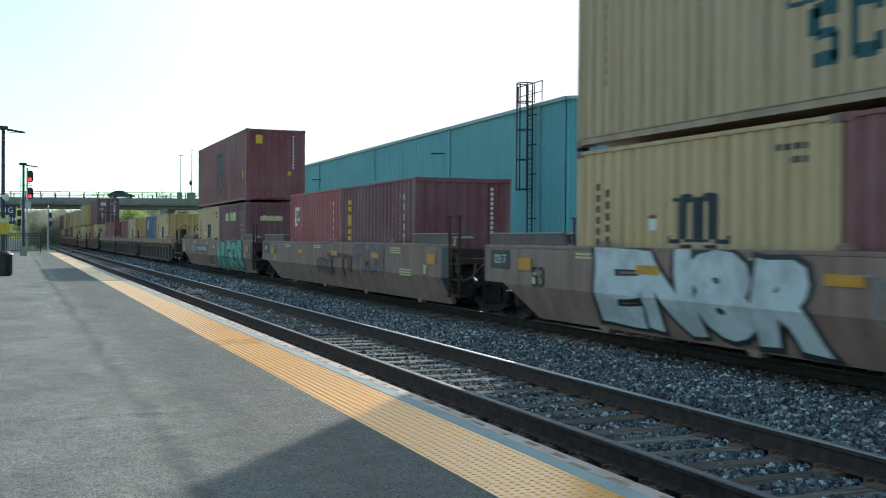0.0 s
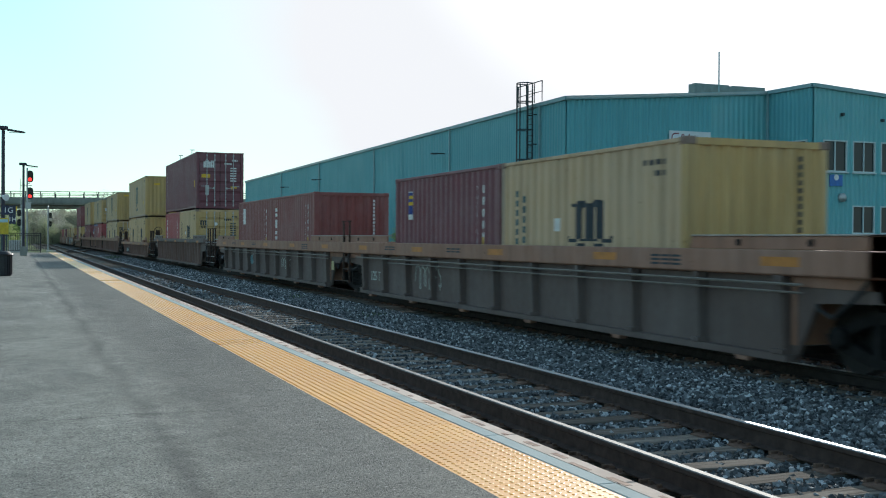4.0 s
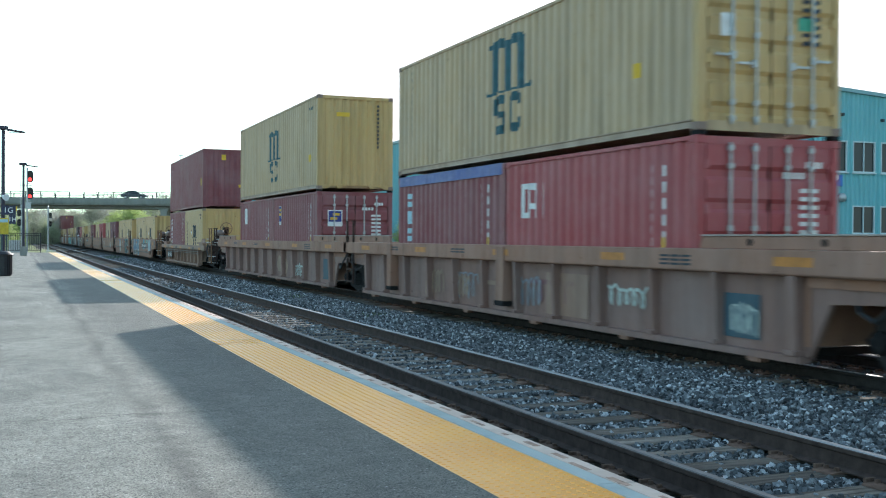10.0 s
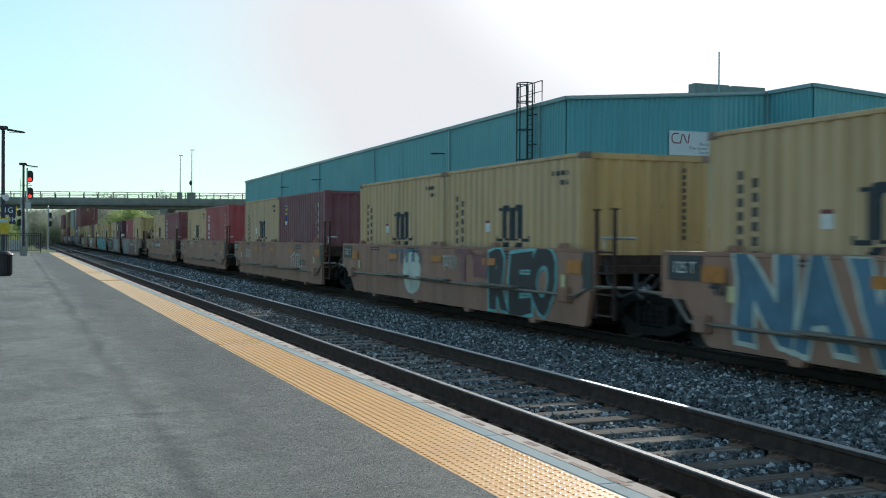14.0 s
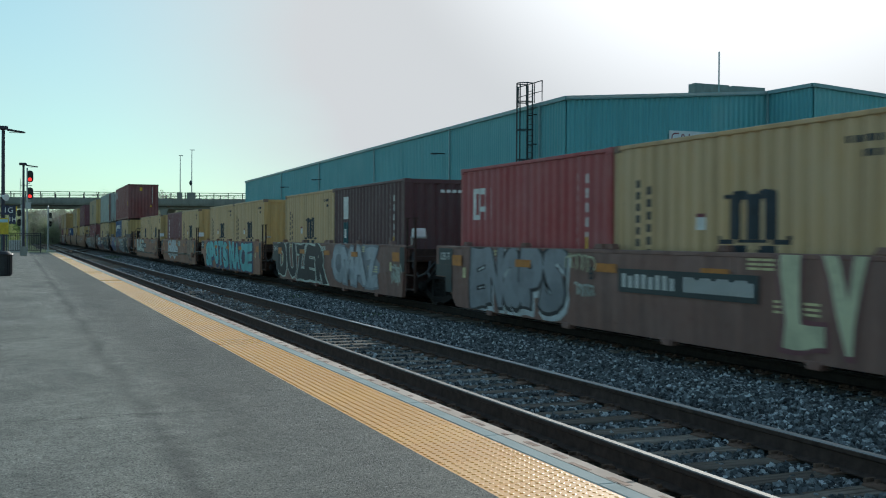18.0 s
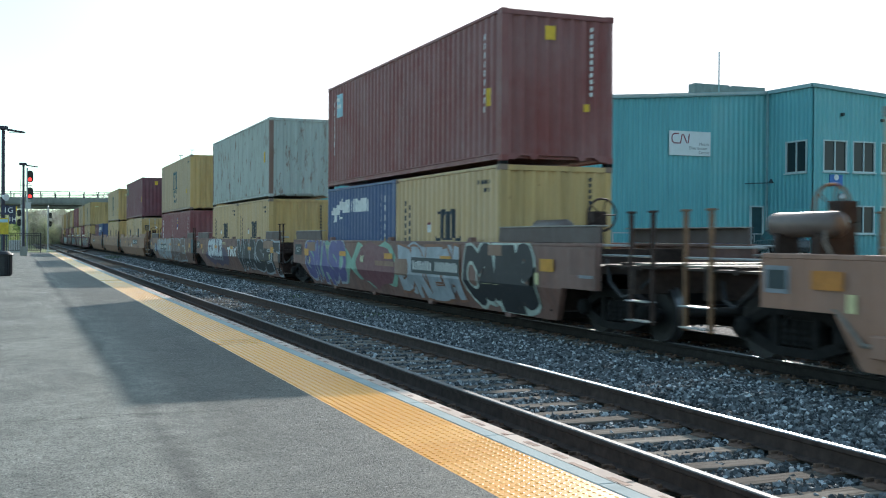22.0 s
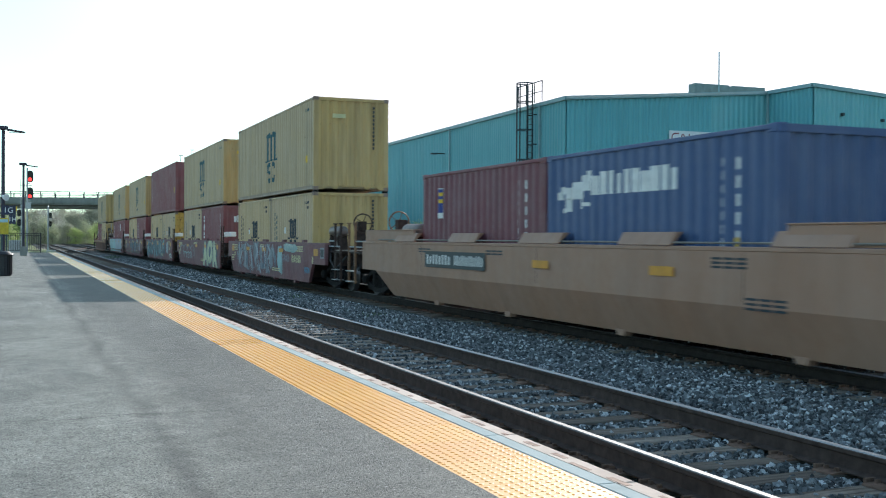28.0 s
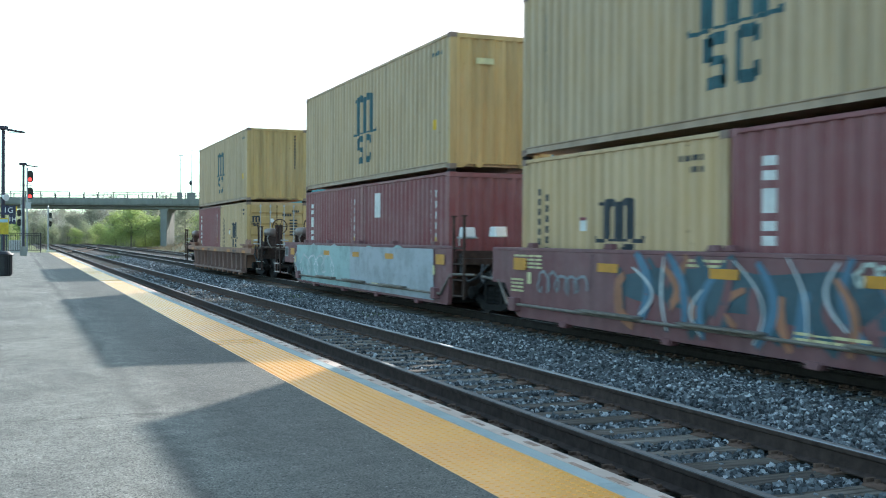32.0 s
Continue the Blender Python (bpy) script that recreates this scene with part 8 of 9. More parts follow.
def parked_car(m, colour, label, name="parked_car", group="cars parked at the warehouse"):
    ob = thing(name, label, "car", m, group)
    body_mat = paint("car_lacquer_" + label.split()[0], colour, 0.25, 0.0, 0.05, 0.02)
    outline = [(-2.2, 0.35), (2.2, 0.35), (2.25, 0.62), (2.1, 0.82), (1.2, 0.92), (-1.7, 0.98), (-2.2, 0.92), (-2.25, 0.6)]
    part("body", Shape().slab(outline, "x", -0.86, 0.86), body_mat, ob, bevel=0.05)
    cab = [(1.15, 0.9), (0.45, 1.38), (-0.1, 1.46), (-1.0, 1.42), (-1.75, 0.97)]
    s = Shape()
    v = [(-0.8, y, z) if z < 1.0 else (-0.62, y, z) for y, z in cab] + [(0.8, y, z) if z < 1.0 else (0.62, y, z) for y, z in cab]
    s.add(v, [tuple(range(5)), tuple(range(9, 4, -1))] + [(i, i + 1, 6 + i, 5 + i) for i in range(4)])
    part("glazing", s, GLASS, ob, "dark glazing")
    part("roof", Shape().slab([(0.42, 1.39), (-0.1, 1.475), (-1.0, 1.435), (-1.02, 1.41), (-0.1, 1.44), (0.42, 1.36)], "x", -0.63, 0.63), body_mat, ob)
    for sx in (-1, 1):
        for yy in (-1.35, 1.35):
            w = part("wheel", cached("cwheel", lambda: Shape().lathe([(0.12, -0.1), (0.30, -0.11), (0.33, -0.06), (0.33, 0.06), (0.30, 0.11), (0.12, 0.1)], (0, 0, 0), (1, 0, 0), 18).mesh("wheel", RUBBER)), RUBBER, ob, "black tyre", at=(sx * 0.8, yy, 0.33))
            part("rim", cached("crim", lambda: Shape().lathe([(0.03, -0.115), (0.2, -0.112), (0.2, 0.112), (0.03, 0.115)], (0, 0, 0), (1, 0, 0), 12).mesh("rim", BRIGHT)), BRIGHT, w)
        part("headlight", Shape().box(sx * 0.7 - 0.15, sx * 0.7 + 0.15, 2.16, 2.24, 0.66, 0.78), WHITE_PAINT, ob, bevel=0.02)
    return ob


parked_car(pose(30.7, 43.2, LAND_Z, 0, 0, -28), (0.02, 0.10, 0.33), "blue hatchback parked by the warehouse wall")
parked_car(pose(35.4, 43.6, LAND_Z, 0, 0, -24), (0.05, 0.05, 0.055), "black saloon parked by the warehouse wall")
parked_car(pose(43.2, 40.5, LAND_Z, 0, 0, 84), (0.55, 0.56, 0.57), "white car parked before the office windows")

# ---- road bridge ----
bridge = thing("road_bridge", "grey concrete road bridge over the tracks with a pipe railing", "bridge", pose(20, 199, 0, 0, 0, -16.3))
part("deck", Shape().slab([(-5.0, 7.0), (-4.4, 6.85), (4.4, 6.85), (5.0, 7.0), (5.0, 7.25), (5.2, 7.25), (5.2, 8.2), (-5.2, 8.2), (-5.2, 7.25), (-5.0, 7.25)], "x", -70, 80), CONCRETE, bridge, "concrete deck")
for yy in (-3.4, -1.1, 1.1, 3.4):
    part("girder", Shape().box(-70, 80, yy - 0.35, yy + 0.35, 6.45, 6.9), CONCRETE, bridge)
BRIDGE_STEEL = plain("grey_bridge_railing", (0.06, 0.065, 0.07), 0.6, 0.2, 0.15, 4.0)
for side in (-5.05, 5.05):
    for z, r in ((9.25, 0.05), (8.62, 0.04)):
        part("rail", Shape().box(-70, 80, side - r, side + r, z - r, z + r), BRIDGE_STEEL, bridge)
    for i in range(61):
        part("rail_post", cached("brp", lambda: Shape().box(-0.08, 0.08, -0.05, 0.05, 8.2, 9.25).mesh("rail_post", BRIDGE_STEEL)), BRIDGE_STEEL, bridge, at=(-70 + 2.47 * i, side, 0))
for x in (5.2,):
    part("pier", Shape().slab([(-0.55, -1.0), (0.55, -1.0), (0.55, 5.9), (0.9, 6.5), (-0.9, 6.5), (-0.55, 5.9)], "y", -4.4, 4.4), CONCRETE, bridge, "concrete pier", at=(x, 0, 0), bevel=0.05)
part("pier", Shape().slab([(-1.15, -1.0), (1.15, -1.0), (1.15, 5.6), (1.6, 6.5), (-1.6, 6.5), (-1.15, 5.6)], "y", -4.4, 4.4), CONCRETE, bridge, "concrete pier", at=(-28.5, 0, 0), bevel=0.05)
for x, w in ((8.05, 0.45), (10.05, 0.75)):
    part("parapet_block", Shape().box(x - w, x + w, -5.3, -4.8, 8.2, 9.35), CONCRETE, bridge, "concrete block on the parapet", bevel=0.03)


for a, b in ((-270, -70.01), (80.01, 430)):
    part("embankment", Shape().slab([(-14, -1.2), (14, -1.2), (5.2, 8.2), (-5.2, 8.2)], "x", a, b), GROUND, bridge, "earth bank that carries the road")
ROAD_CARS = []
for start, speed, colour, label in ((-2.5, 11.5, (0.03, 0.035, 0.04), "dark estate car driving across the bridge"), (-150.3, 15.0, (0.05, 0.06, 0.07), "slate grey car driving across the bridge")):
    ROAD_CARS.append((parked_car(bridge.matrix_basis @ pose(start, -2.0, 8.2, 0, 0, -90), colour, label, "moving_car", "cars on the bridge"), start, speed))


def street_lamp(m, height, label, flag=False):
    ob = thing("street_lamp", label, "street lamp", m, "lamps on the bridge")
    part("pole", Shape().rod((0, 0, 0), (0, 0, height), 0.11, 8, 0.06), BRIGHT, ob)
    part("head", Shape().box(-0.25, 0.5, -0.12, 0.12, height, height + 0.12), BRIGHT, ob, bevel=0.03)
    if flag:
        part("camera_box", Shape().lathe([(0.05, 0), (0.3, 0.4), (0.1, 0.9)], (-0.2, 0, 2.4), (0, 0, 1), 10), BRIDGE_STEEL, ob, "grey box on the pole")
    return ob


street_lamp(bridge.matrix_basis @ pose(8.05, -4.4, 8.2), 7.6, "slender grey street lamp on the bridge")
street_lamp(bridge.matrix_basis @ pose(10.05, -4.4, 8.2), 8.6, "slender street lamp with a box on its pole", True)

# ---- vegetation ----
WEED = leaf_mat("dull_weed_leaves", (0.045, 0.075, 0.03), (0.10, 0.15, 0.06))
DRY = leaf_mat("dry_reed_stalks", (0.10, 0.085, 0.055), (0.20, 0.17, 0.11))
BARK = plain("grey_brown_bark", (0.20, 0.18, 0.155), 0.9, 0.0, 0.3, 5.0)
# paler than real foliage: the haze of distance is mixed into these colours
FRESH, SPRING, OLIVE, TWIG = (leaf_mat("fresh_green_leaves", (0.29, 0.37, 0.13), (0.48, 0.57, 0.23)), leaf_mat("spring_green_leaves", (0.27, 0.31, 0.19), (0.44, 0.48, 0.31)),
                              leaf_mat("olive_brown_twigs", (0.28, 0.30, 0.22), (0.45, 0.46, 0.35)), leaf_mat("bare_grey_twigs", (0.32, 0.33, 0.29), (0.50, 0.50, 0.44)))


def crown_mesh(name, seed, height, width, mat, leaves, size, low=0.25):
    """Leaf clumps gathered round the ends of boughs."""
    r = np.random.default_rng(seed)
    hubs = []
    for _ in range(44):
        a, q = r.uniform(0, 2 * math.pi), r.uniform(0, 1) ** 0.6
        z = r.uniform(low, 1.0)
        taper = math.sin(math.pi * min(1.0, (z - low) / (1 - low) * 0.85 + 0.15)) ** 0.7
        hubs.append((q * width / 2 * taper * math.cos(a), q * width / 2 * taper * math.sin(a), z * height))
    hubs = np.array(hubs)
    n = leaves
    c = hubs[r.integers(0, len(hubs), n)] + r.normal(0, 1, (n, 3)) * np.array([width * 0.12, width * 0.12, height * 0.075])
    u = r.normal(0, 1, (n, 3))
    u /= np.linalg.norm(u, axis=1)[:, None]
    w = np.cross(u, r.normal(0, 1, (n, 3)))
    w /= np.linalg.norm(w, axis=1)[:, None]
    s = size * r.uniform(0.5, 1.3, (n, 1))
    v = np.stack([c - u * s, c + w * s * 0.6, c + u * s, c - w * s * 0.6], 1).reshape(-1, 3)
    me = bpy.data.meshes.new(name)
    me.from_pydata(v.tolist(), [], [(4 * i, 4 * i + 1, 4 * i + 2, 4 * i + 3) for i in range(n)])
    me.materials.append(mat)
    return me


def trunk_shape(seed, height, width):
    r = random.Random(seed)
    s = Shape().rod((0, 0, -0.6), (0.05, 0, height * 0.45), height * 0.022 + 0.06, 8, height * 0.013 + 0.02)
    s.rod((0.05, 0, height * 0.45), (r.uniform(-0.3, 0.3), r.uniform(-0.3, 0.3), height * 0.9), height * 0.013 + 0.02, 7, 0.03)
    for k in range(11):
        a, z = r.uniform(0, 6.28), height * r.uniform(0.22, 0.7)
        reach = width * r.uniform(0.25, 0.45)
        mid = (reach * 0.5 * math.cos(a), reach * 0.5 * math.sin(a), z + height * 0.1)
        s.rod((0.03, 0, z), mid, height * 0.007 + 0.02, 6, height * 0.004 + 0.015)
        s.rod(mid, (reach * math.cos(a + 0.3), reach * math.sin(a + 0.3), z + height * 0.24), height * 0.004 + 0.015, 5, 0.012)
        s.rod(mid, (reach * math.cos(a - 0.5), reach * math.sin(a - 0.5), z + height * 0.19), height * 0.004 + 0.012, 5, 0.012)
    return s


def tree_kind(label, seed, height, width, mat, leaves, size, low=0.25):
    ob = thing("tree", label, "tree", pose(0, 0, 0), "trees beyond the bridge")
    part("trunk", trunk_shape(seed, height, width), BARK, ob)
    part("crown", crown_mesh("crown", seed, height, width, mat, leaves, size, low), mat, ob)
    return ob


KINDS = [tree_kind("leafy bright green tree in spring beside the tracks", 1, 7.5, 7.0, FRESH, 5600, 0.155, 0.0),
         tree_kind("young yellow-green tree beyond the bridge", 2, 6.5, 6.0, FRESH, 4600, 0.150, 0.0),
         tree_kind("thinly leaved dull green tree beyond the bridge", 3, 8.5, 7.5, SPRING, 5400, 0.145, 0.0),
         tree_kind("budding olive-brown tree beyond the bridge", 4, 8.0, 7.0, OLIVE, 5000, 0.140, 0.0),
         tree_kind("bare grey-brown tree beyond the bridge", 5, 9.0, 6.5, TWIG, 4200, 0.125, 0.05)]
spots = random.Random(21)
placed = [0] * 5


def plant(kind, x, y, scale):
    m = pose(x, y, land(x, y), 0, 0, spots.uniform(0, 360))
    if not placed[kind]:
        ob = KINDS[kind]
        ob.matrix_basis = m
        ob.scale = (scale, scale, scale * spots.uniform(0.9, 1.1))
        placed[kind] = 1
    else:
        ob = copy_thing(KINDS[kind], m)
        ob.scale = (scale, scale, scale * spots.uniform(0.9, 1.1))
    return ob


# the bright green clump in front of and beyond the bridge, then the woods
for kind, x, y, k in ((0, 21.0, 222, 1.05), (1, 24.2, 226, 1.0), (0, 18.4, 226, 0.85), (1, 27.0, 224, 0.95), (2, 22.6, 232, 1.05), (1, 15.8, 231, 0.75), (3, 29.5, 226, 1.05), (0, 36.5, 206, 0.9), (1, 39.5, 210, 1.0), (0, 34.2, 214, 0.95), (2, 33.4, 205, 0.85), (3, 31.0, 218, 1.0)):
    plant(kind, x, y, k)
for i in range(30):
    x = -4 + 1.9 * i + spots.uniform(-0.8, 0.8)
    plant(spots.choice((2, 3, 3, 4, 2)), x, 258 + spots.uniform(-12, 12), spots.uniform(0.8, 1.0) if x < 16 else spots.uniform(1.0, 1.25))
for i in range(26):
    x = -2 + 2.4 * i + spots.uniform(-1, 1)
    plant(spots.choice((3, 4, 3, 2)), x, 296 + spots.uniform(-10, 20), spots.uniform(0.9, 1.1) if x < 18 else spots.uniform(1.2, 1.45))
for i in range(34):
    plant(spots.choice((2, 2, 3, 1)), 1 + 1.7 * i + spots.uniform(-0.7, 0.7), 244 + spots.uniform(-8, 4), spots.uniform(0.45, 0.65))
for x, y, k in ((-6.5, 140, 1.0), (-9.0, 155, 1.2), (-5.0, 168, 0.9), (-7.5, 128, 0.8), (-4.6, 185, 0.9)):
    plant(2, x, y, k)
for x, y, k in ((-3.8, 150, 0.5), (-2.0, 176, 0.55), (-0.6, 196, 0.6)):
    plant(0, x, y, k)
for i in range(14):
    plant(spots.choice((2, 3)), 44 + 4.5 * i, 170 + spots.uniform(-10, 20), spots.uniform(0.9, 1.3))
for i in range(5):
    plant(0, 25.0 + 0.25 * i, 67 + 1.5 * i + spots.uniform(-0.3, 0.3), 0.24 + 0.05 * spots.random())


def blades(name, boxes, count, tall, mat, label, seed):
    """Grass and weeds, each blade a thin leaning sliver."""
    r = np.random.default_rng(seed)
    pos = []
    for x0, x1, y0, y1, share in boxes:
        n = int(count * share)
        pos.append(np.stack([r.uniform(x0, x1, n), r.uniform(y0, y1, n)], 1))
    pos = np.concatenate(pos)
    n = len(pos)
    z = np.array([(bed(x, y) if 1.0 < x < 17.9 else land(x, y)) for x, y in pos])
    a = r.uniform(0, 2 * math.pi, n)
    h = tall * r.uniform(0.4, 1.2, n)
    w = 0.012 + h * 0.06
    lean = r.normal(0, 0.35, (n, 2)) * h[:, None]
    b = np.stack([np.cos(a), np.sin(a)], 1) * w[:, None]
    v = np.empty((n, 3, 3))
    v[:, 0, :2], v[:, 1, :2], v[:, 2, :2] = pos - b, pos + b, pos + lean
    v[:, 0, 2], v[:, 1, 2], v[:, 2, 2] = z - 0.02, z - 0.02, z + h
    me = bpy.data.meshes.new(name)
    me.from_pydata(v.reshape(-1, 3).tolist(), [], [(3 * i, 3 * i + 1, 3 * i + 2) for i in range(n)])
    me.materials.append(mat)
    return tagged(new(name, me), label, "grass", kind="stuff")


blades("grass", [(-8, 3.3, 93, 135, 0.6), (-8, 2.2, 135, 200, 0.4)], 9000, 0.35, SPRING, "spring grass past the end of the platform", 3)
blades("weeds", [(6.3, 7.3, 84, 91, 0.06), (6.9, 7.3, 28.4, 29.4, 0.003), (6.8, 7.2, 21.3, 22.0, 0.002), (17.6, 19.0, 90, 210, 0.45), (3.2, 3.6, 6.2, 6.5, 0.008), (18, 36, 196, 215, 0.35)], 9000, 0.12, WEED, "green weeds growing through the ballast", 4)
blades("dry_reeds", [(17.5, 22, 110, 200, 1.0)], 1500, 0.55, DRY, "dry brown reeds beside the tracks", 6)

# ---- mesh fence far beyond the tracks ----
mesh_fence = thing("wire_fence", "grey chain-link fence at the edge of the woods", "fence", pose(0, 0, 0))
for i in range(25):
    part("fence_post", cached("wfp", lambda: Shape().rod((0, 0, -0.8), (0, 0, 1.75), 0.045, 6).mesh("fence_post", BRIGHT)), BRIGHT, mesh_fence, at=(24 + 0.4 * i, 228 - 0.4 * i, 0))
for z in (1.7, 0.2):
    part("fence_wire", Shape().rod((24, 228, z), (34, 218, z), 0.03, 5), BRIGHT, mesh_fence)
wires = Shape()
for i in range(60):
    t = i / 60
    wires.rod((24 + 10 * t, 228 - 10 * t, -0.4), (24 + 10 * t + 0.5, 228 - 10 * t - 0.5, 1.7), 0.012, 4)
    wires.rod((24 + 10 * t + 0.5, 228 - 10 * t - 0.5, -0.4), (24 + 10 * t, 228 - 10 * t, 1.7), 0.012, 4)
tagged(part("fence_mesh", wires, BRIGHT, mesh_fence), kind="stuff")

# ---- station things on the platform ----
POLE = plain("dark_violet_pole_paint", (0.035, 0.03, 0.05), 0.45, 0.1, 0.15, 6.0)


def platform_lamp(m, height, label):
    ob = thing("platform_lamp", label, "lamp post", m, "lamp posts on the platform")
    part("base", Shape().box(-0.22, 0.22, -0.22, 0.22, 0, 0.62), CONCRETE, ob, "square concrete footing", bevel=0.03)
    part("pole", Shape().rod((0, 0, 0.6), (0, 0, height), 0.085, 12, 0.07), POLE, ob)
    part("head", Shape().box(-0.28, 0.2, -0.16, 0.16, height - 0.02, height + 0.14), POLE, ob, bevel=0.03)
    part("arm", Shape().slab([(0.15, height - 0.05), (0.9, height - 0.13), (0.92, height - 0.09), (0.15, height + 0.03)], "y", -0.17, 0.17), POLE, ob, "flat lamp arm over the platform", bevel=0.01)
    part("lens", Shape().box(0.25, 0.85, -0.12, 0.12, height - 0.135, height - 0.128), WHITE_PAINT, ob)
    return ob


platform_lamp(pose(-0.62, 51, PLATFORM_Z), 6.0, "tall dark lamp post beside the platform signs")
platform_lamp(pose(0.32, 76.3, PLATFORM_Z), 6.02, "dark lamp post on a concrete footing near the platform end")
speaker = thing("loudspeaker", "small white loudspeaker on the lamp post", "loudspeaker", pose(-0.66, 50.85, 3.25))
part("horn", Shape().lathe([(0.05, 0), (0.09, 0.12), (0.16, 0.3)], (0, 0, 0), (0.6, -0.8, -0.2), 12), WHITE_PAINT, speaker)
part("bracket", Shape().box(-0.05, 0.03, 0.0, 0.1, -0.12, 0.08), POLE, speaker)

NAVY_BOARD = plain("navy_sign_enamel", (0.012, 0.018, 0.055), 0.4, 0.0, 0.15, 6.0)
bay = thing("bay_sign", "navy blue platform bay sign with white characters", "sign", pose(-0.38, 50.8, 2.48))
part("board", Shape().box(-0.32, 0.28, -0.02, 0.02, -0.05, 0.36), NAVY_BOARD, bay, bevel=0.006)
part("board", Shape().box(0.0, 0.28, -0.02, 0.02, -0.44, -0.055), NAVY_BOARD, bay, bevel=0.006)
part("edge_strip", Shape().box(0.282, 0.335, -0.02, 0.02, 0.12, 0.34), YELLOW_INK, bay, "yellow strip on the edge of the board")
lettering("1G", 0.34, WHITE_INK, bay, facing_front(-0.02, -0.024, 0.15))
lettering("1H", 0.28, WHITE_INK, bay, facing_front(0.14, -0.024, -0.25))
part("bracket", Shape().box(-0.5, -0.3, 0.0, 0.2, 0.0, 0.06), POLE, bay)
notice = thing("notice_board", "yellow notice panel on a dark post", "sign", pose(-0.52, 38.6, PLATFORM_Z))
part("panel", Shape().box(-0.3, 0.22, -0.03, 0.03, 1.36, 1.90), plain("yellow_notice", (0.56, 0.40, 0.02), 0.5), notice, bevel=0.01)
part("strip", Shape().box(-0.28, 0.2, -0.036, -0.03, 1.76, 1.86), SKY_INK, notice, "pale blue strip with white shapes")
for x in (-0.26, 0.0, 0.16):
    part("post", Shape().box(x - 0.03, x + 0.03, -0.03, 0.03, 0, 1.36), DOOR_DARK, notice)
bin_ob = thing("litter_bin", "round black slatted litter bin on the platform", "bin", pose(-0.46, 37.9, PLATFORM_Z))
part("body", Shape().lathe([(0.24, 0.0), (0.26, 0.03), (0.27, 0.66)], (0, 0, 0), (0, 0, 1), 24), BLACK_PAINT, bin_ob)
part("rim", Shape().ring((0, 0, 0.70), (0, 0, 1), 0.29, 0.035, 24), BLACK_PAINT, bin_ob)
for i in range(20):
    a = 2 * math.pi * i / 20
    part("slat", cached("bslat", lambda: Shape().box(0.268, 0.288, -0.028, 0.028, 0.05, 0.68).mesh("slat", BLACK_PAINT)), BLACK_PAINT, bin_ob, at=Matrix.Rotation(a, 4, "Z"))
part("lid", Shape().lathe([(0.29, 0.72), (0.2, 0.80), (0.1, 0.82)], (0, 0, 0), (0, 0, 1), 24), BLACK_PAINT, bin_ob)

end_fence = thing("end_fence", "black metal picket fence across the platform end", "fence", pose(0, 91.6, PLATFORM_Z))
for z in (0.15, 1.35, 1.5):
    part("fence_rail", Shape().box(-7, 1.7, -0.02, 0.02, z, z + 0.05), BLACK_PAINT, end_fence)
for i in range(67):
    part("picket", cached("picket", lambda: Shape().box(-0.016, 0.016, -0.016, 0.016, 0.15, 1.45).mesh("picket", BLACK_PAINT)), BLACK_PAINT, end_fence, at=(-6.95 + 0.13 * i, 0, 0))
for x in (-6.9, -4.2, -1.4, 0.35, 1.68):
    part("fence_post", cached("efp", lambda: Shape().box(-0.04, 0.04, -0.04, 0.04, 0, 1.58).mesh("fence_post", BLACK_PAINT, 0.005)), BLACK_PAINT, end_fence, at=(x, 0, 0))

RED_GLOW = glow("lit_red_signal_lens", (1.0, 0.03, 0.025), 3.2)
DARK_LENS = glass_mat("unlit_lens", (0.02, 0.02, 0.02))


def signal_head(parent, x, z, lit, size=1.0):
    def k(v):
        return v * size
    ov = [(x + k(0.31 * math.cos(a)), z + k((0.26 if math.sin(a) > 0 else -0.26) + 0.31 * math.sin(a))) for a in [2 * math.pi * i / 20 for i in range(20)]]
    plate = part("backplate", Shape().slab(ov, "y", -0.03, 0.03), BLACK_PAINT, parent, "black oval backplate")
    for dz, on in ((0.3, False), (0.0, False), (-0.27, lit)):
        dz = k(dz)
        part("lens", Shape().lathe([(0.02, 0.0), (k(0.17 if on else 0.12), 0.0), (k(0.13), 0.03)], (x, -0.035, z + dz), (0, -1, 0), 16), RED_GLOW if on else DARK_LENS, plate, "lit red lens" if on else "")
        part("hood", Shape().slab([(x + k(0.17) * math.cos(a), z + dz + k(0.17) * math.sin(a)) for a in [math.pi * i / 8 for i in range(9)]] + [(x + k(0.15) * math.cos(a), z + dz + k(0.15) * math.sin(a)) for a in [math.pi * (8 - i) / 8 for i in range(9)]], "y", -0.26, -0.03), BLACK_PAINT, plate)


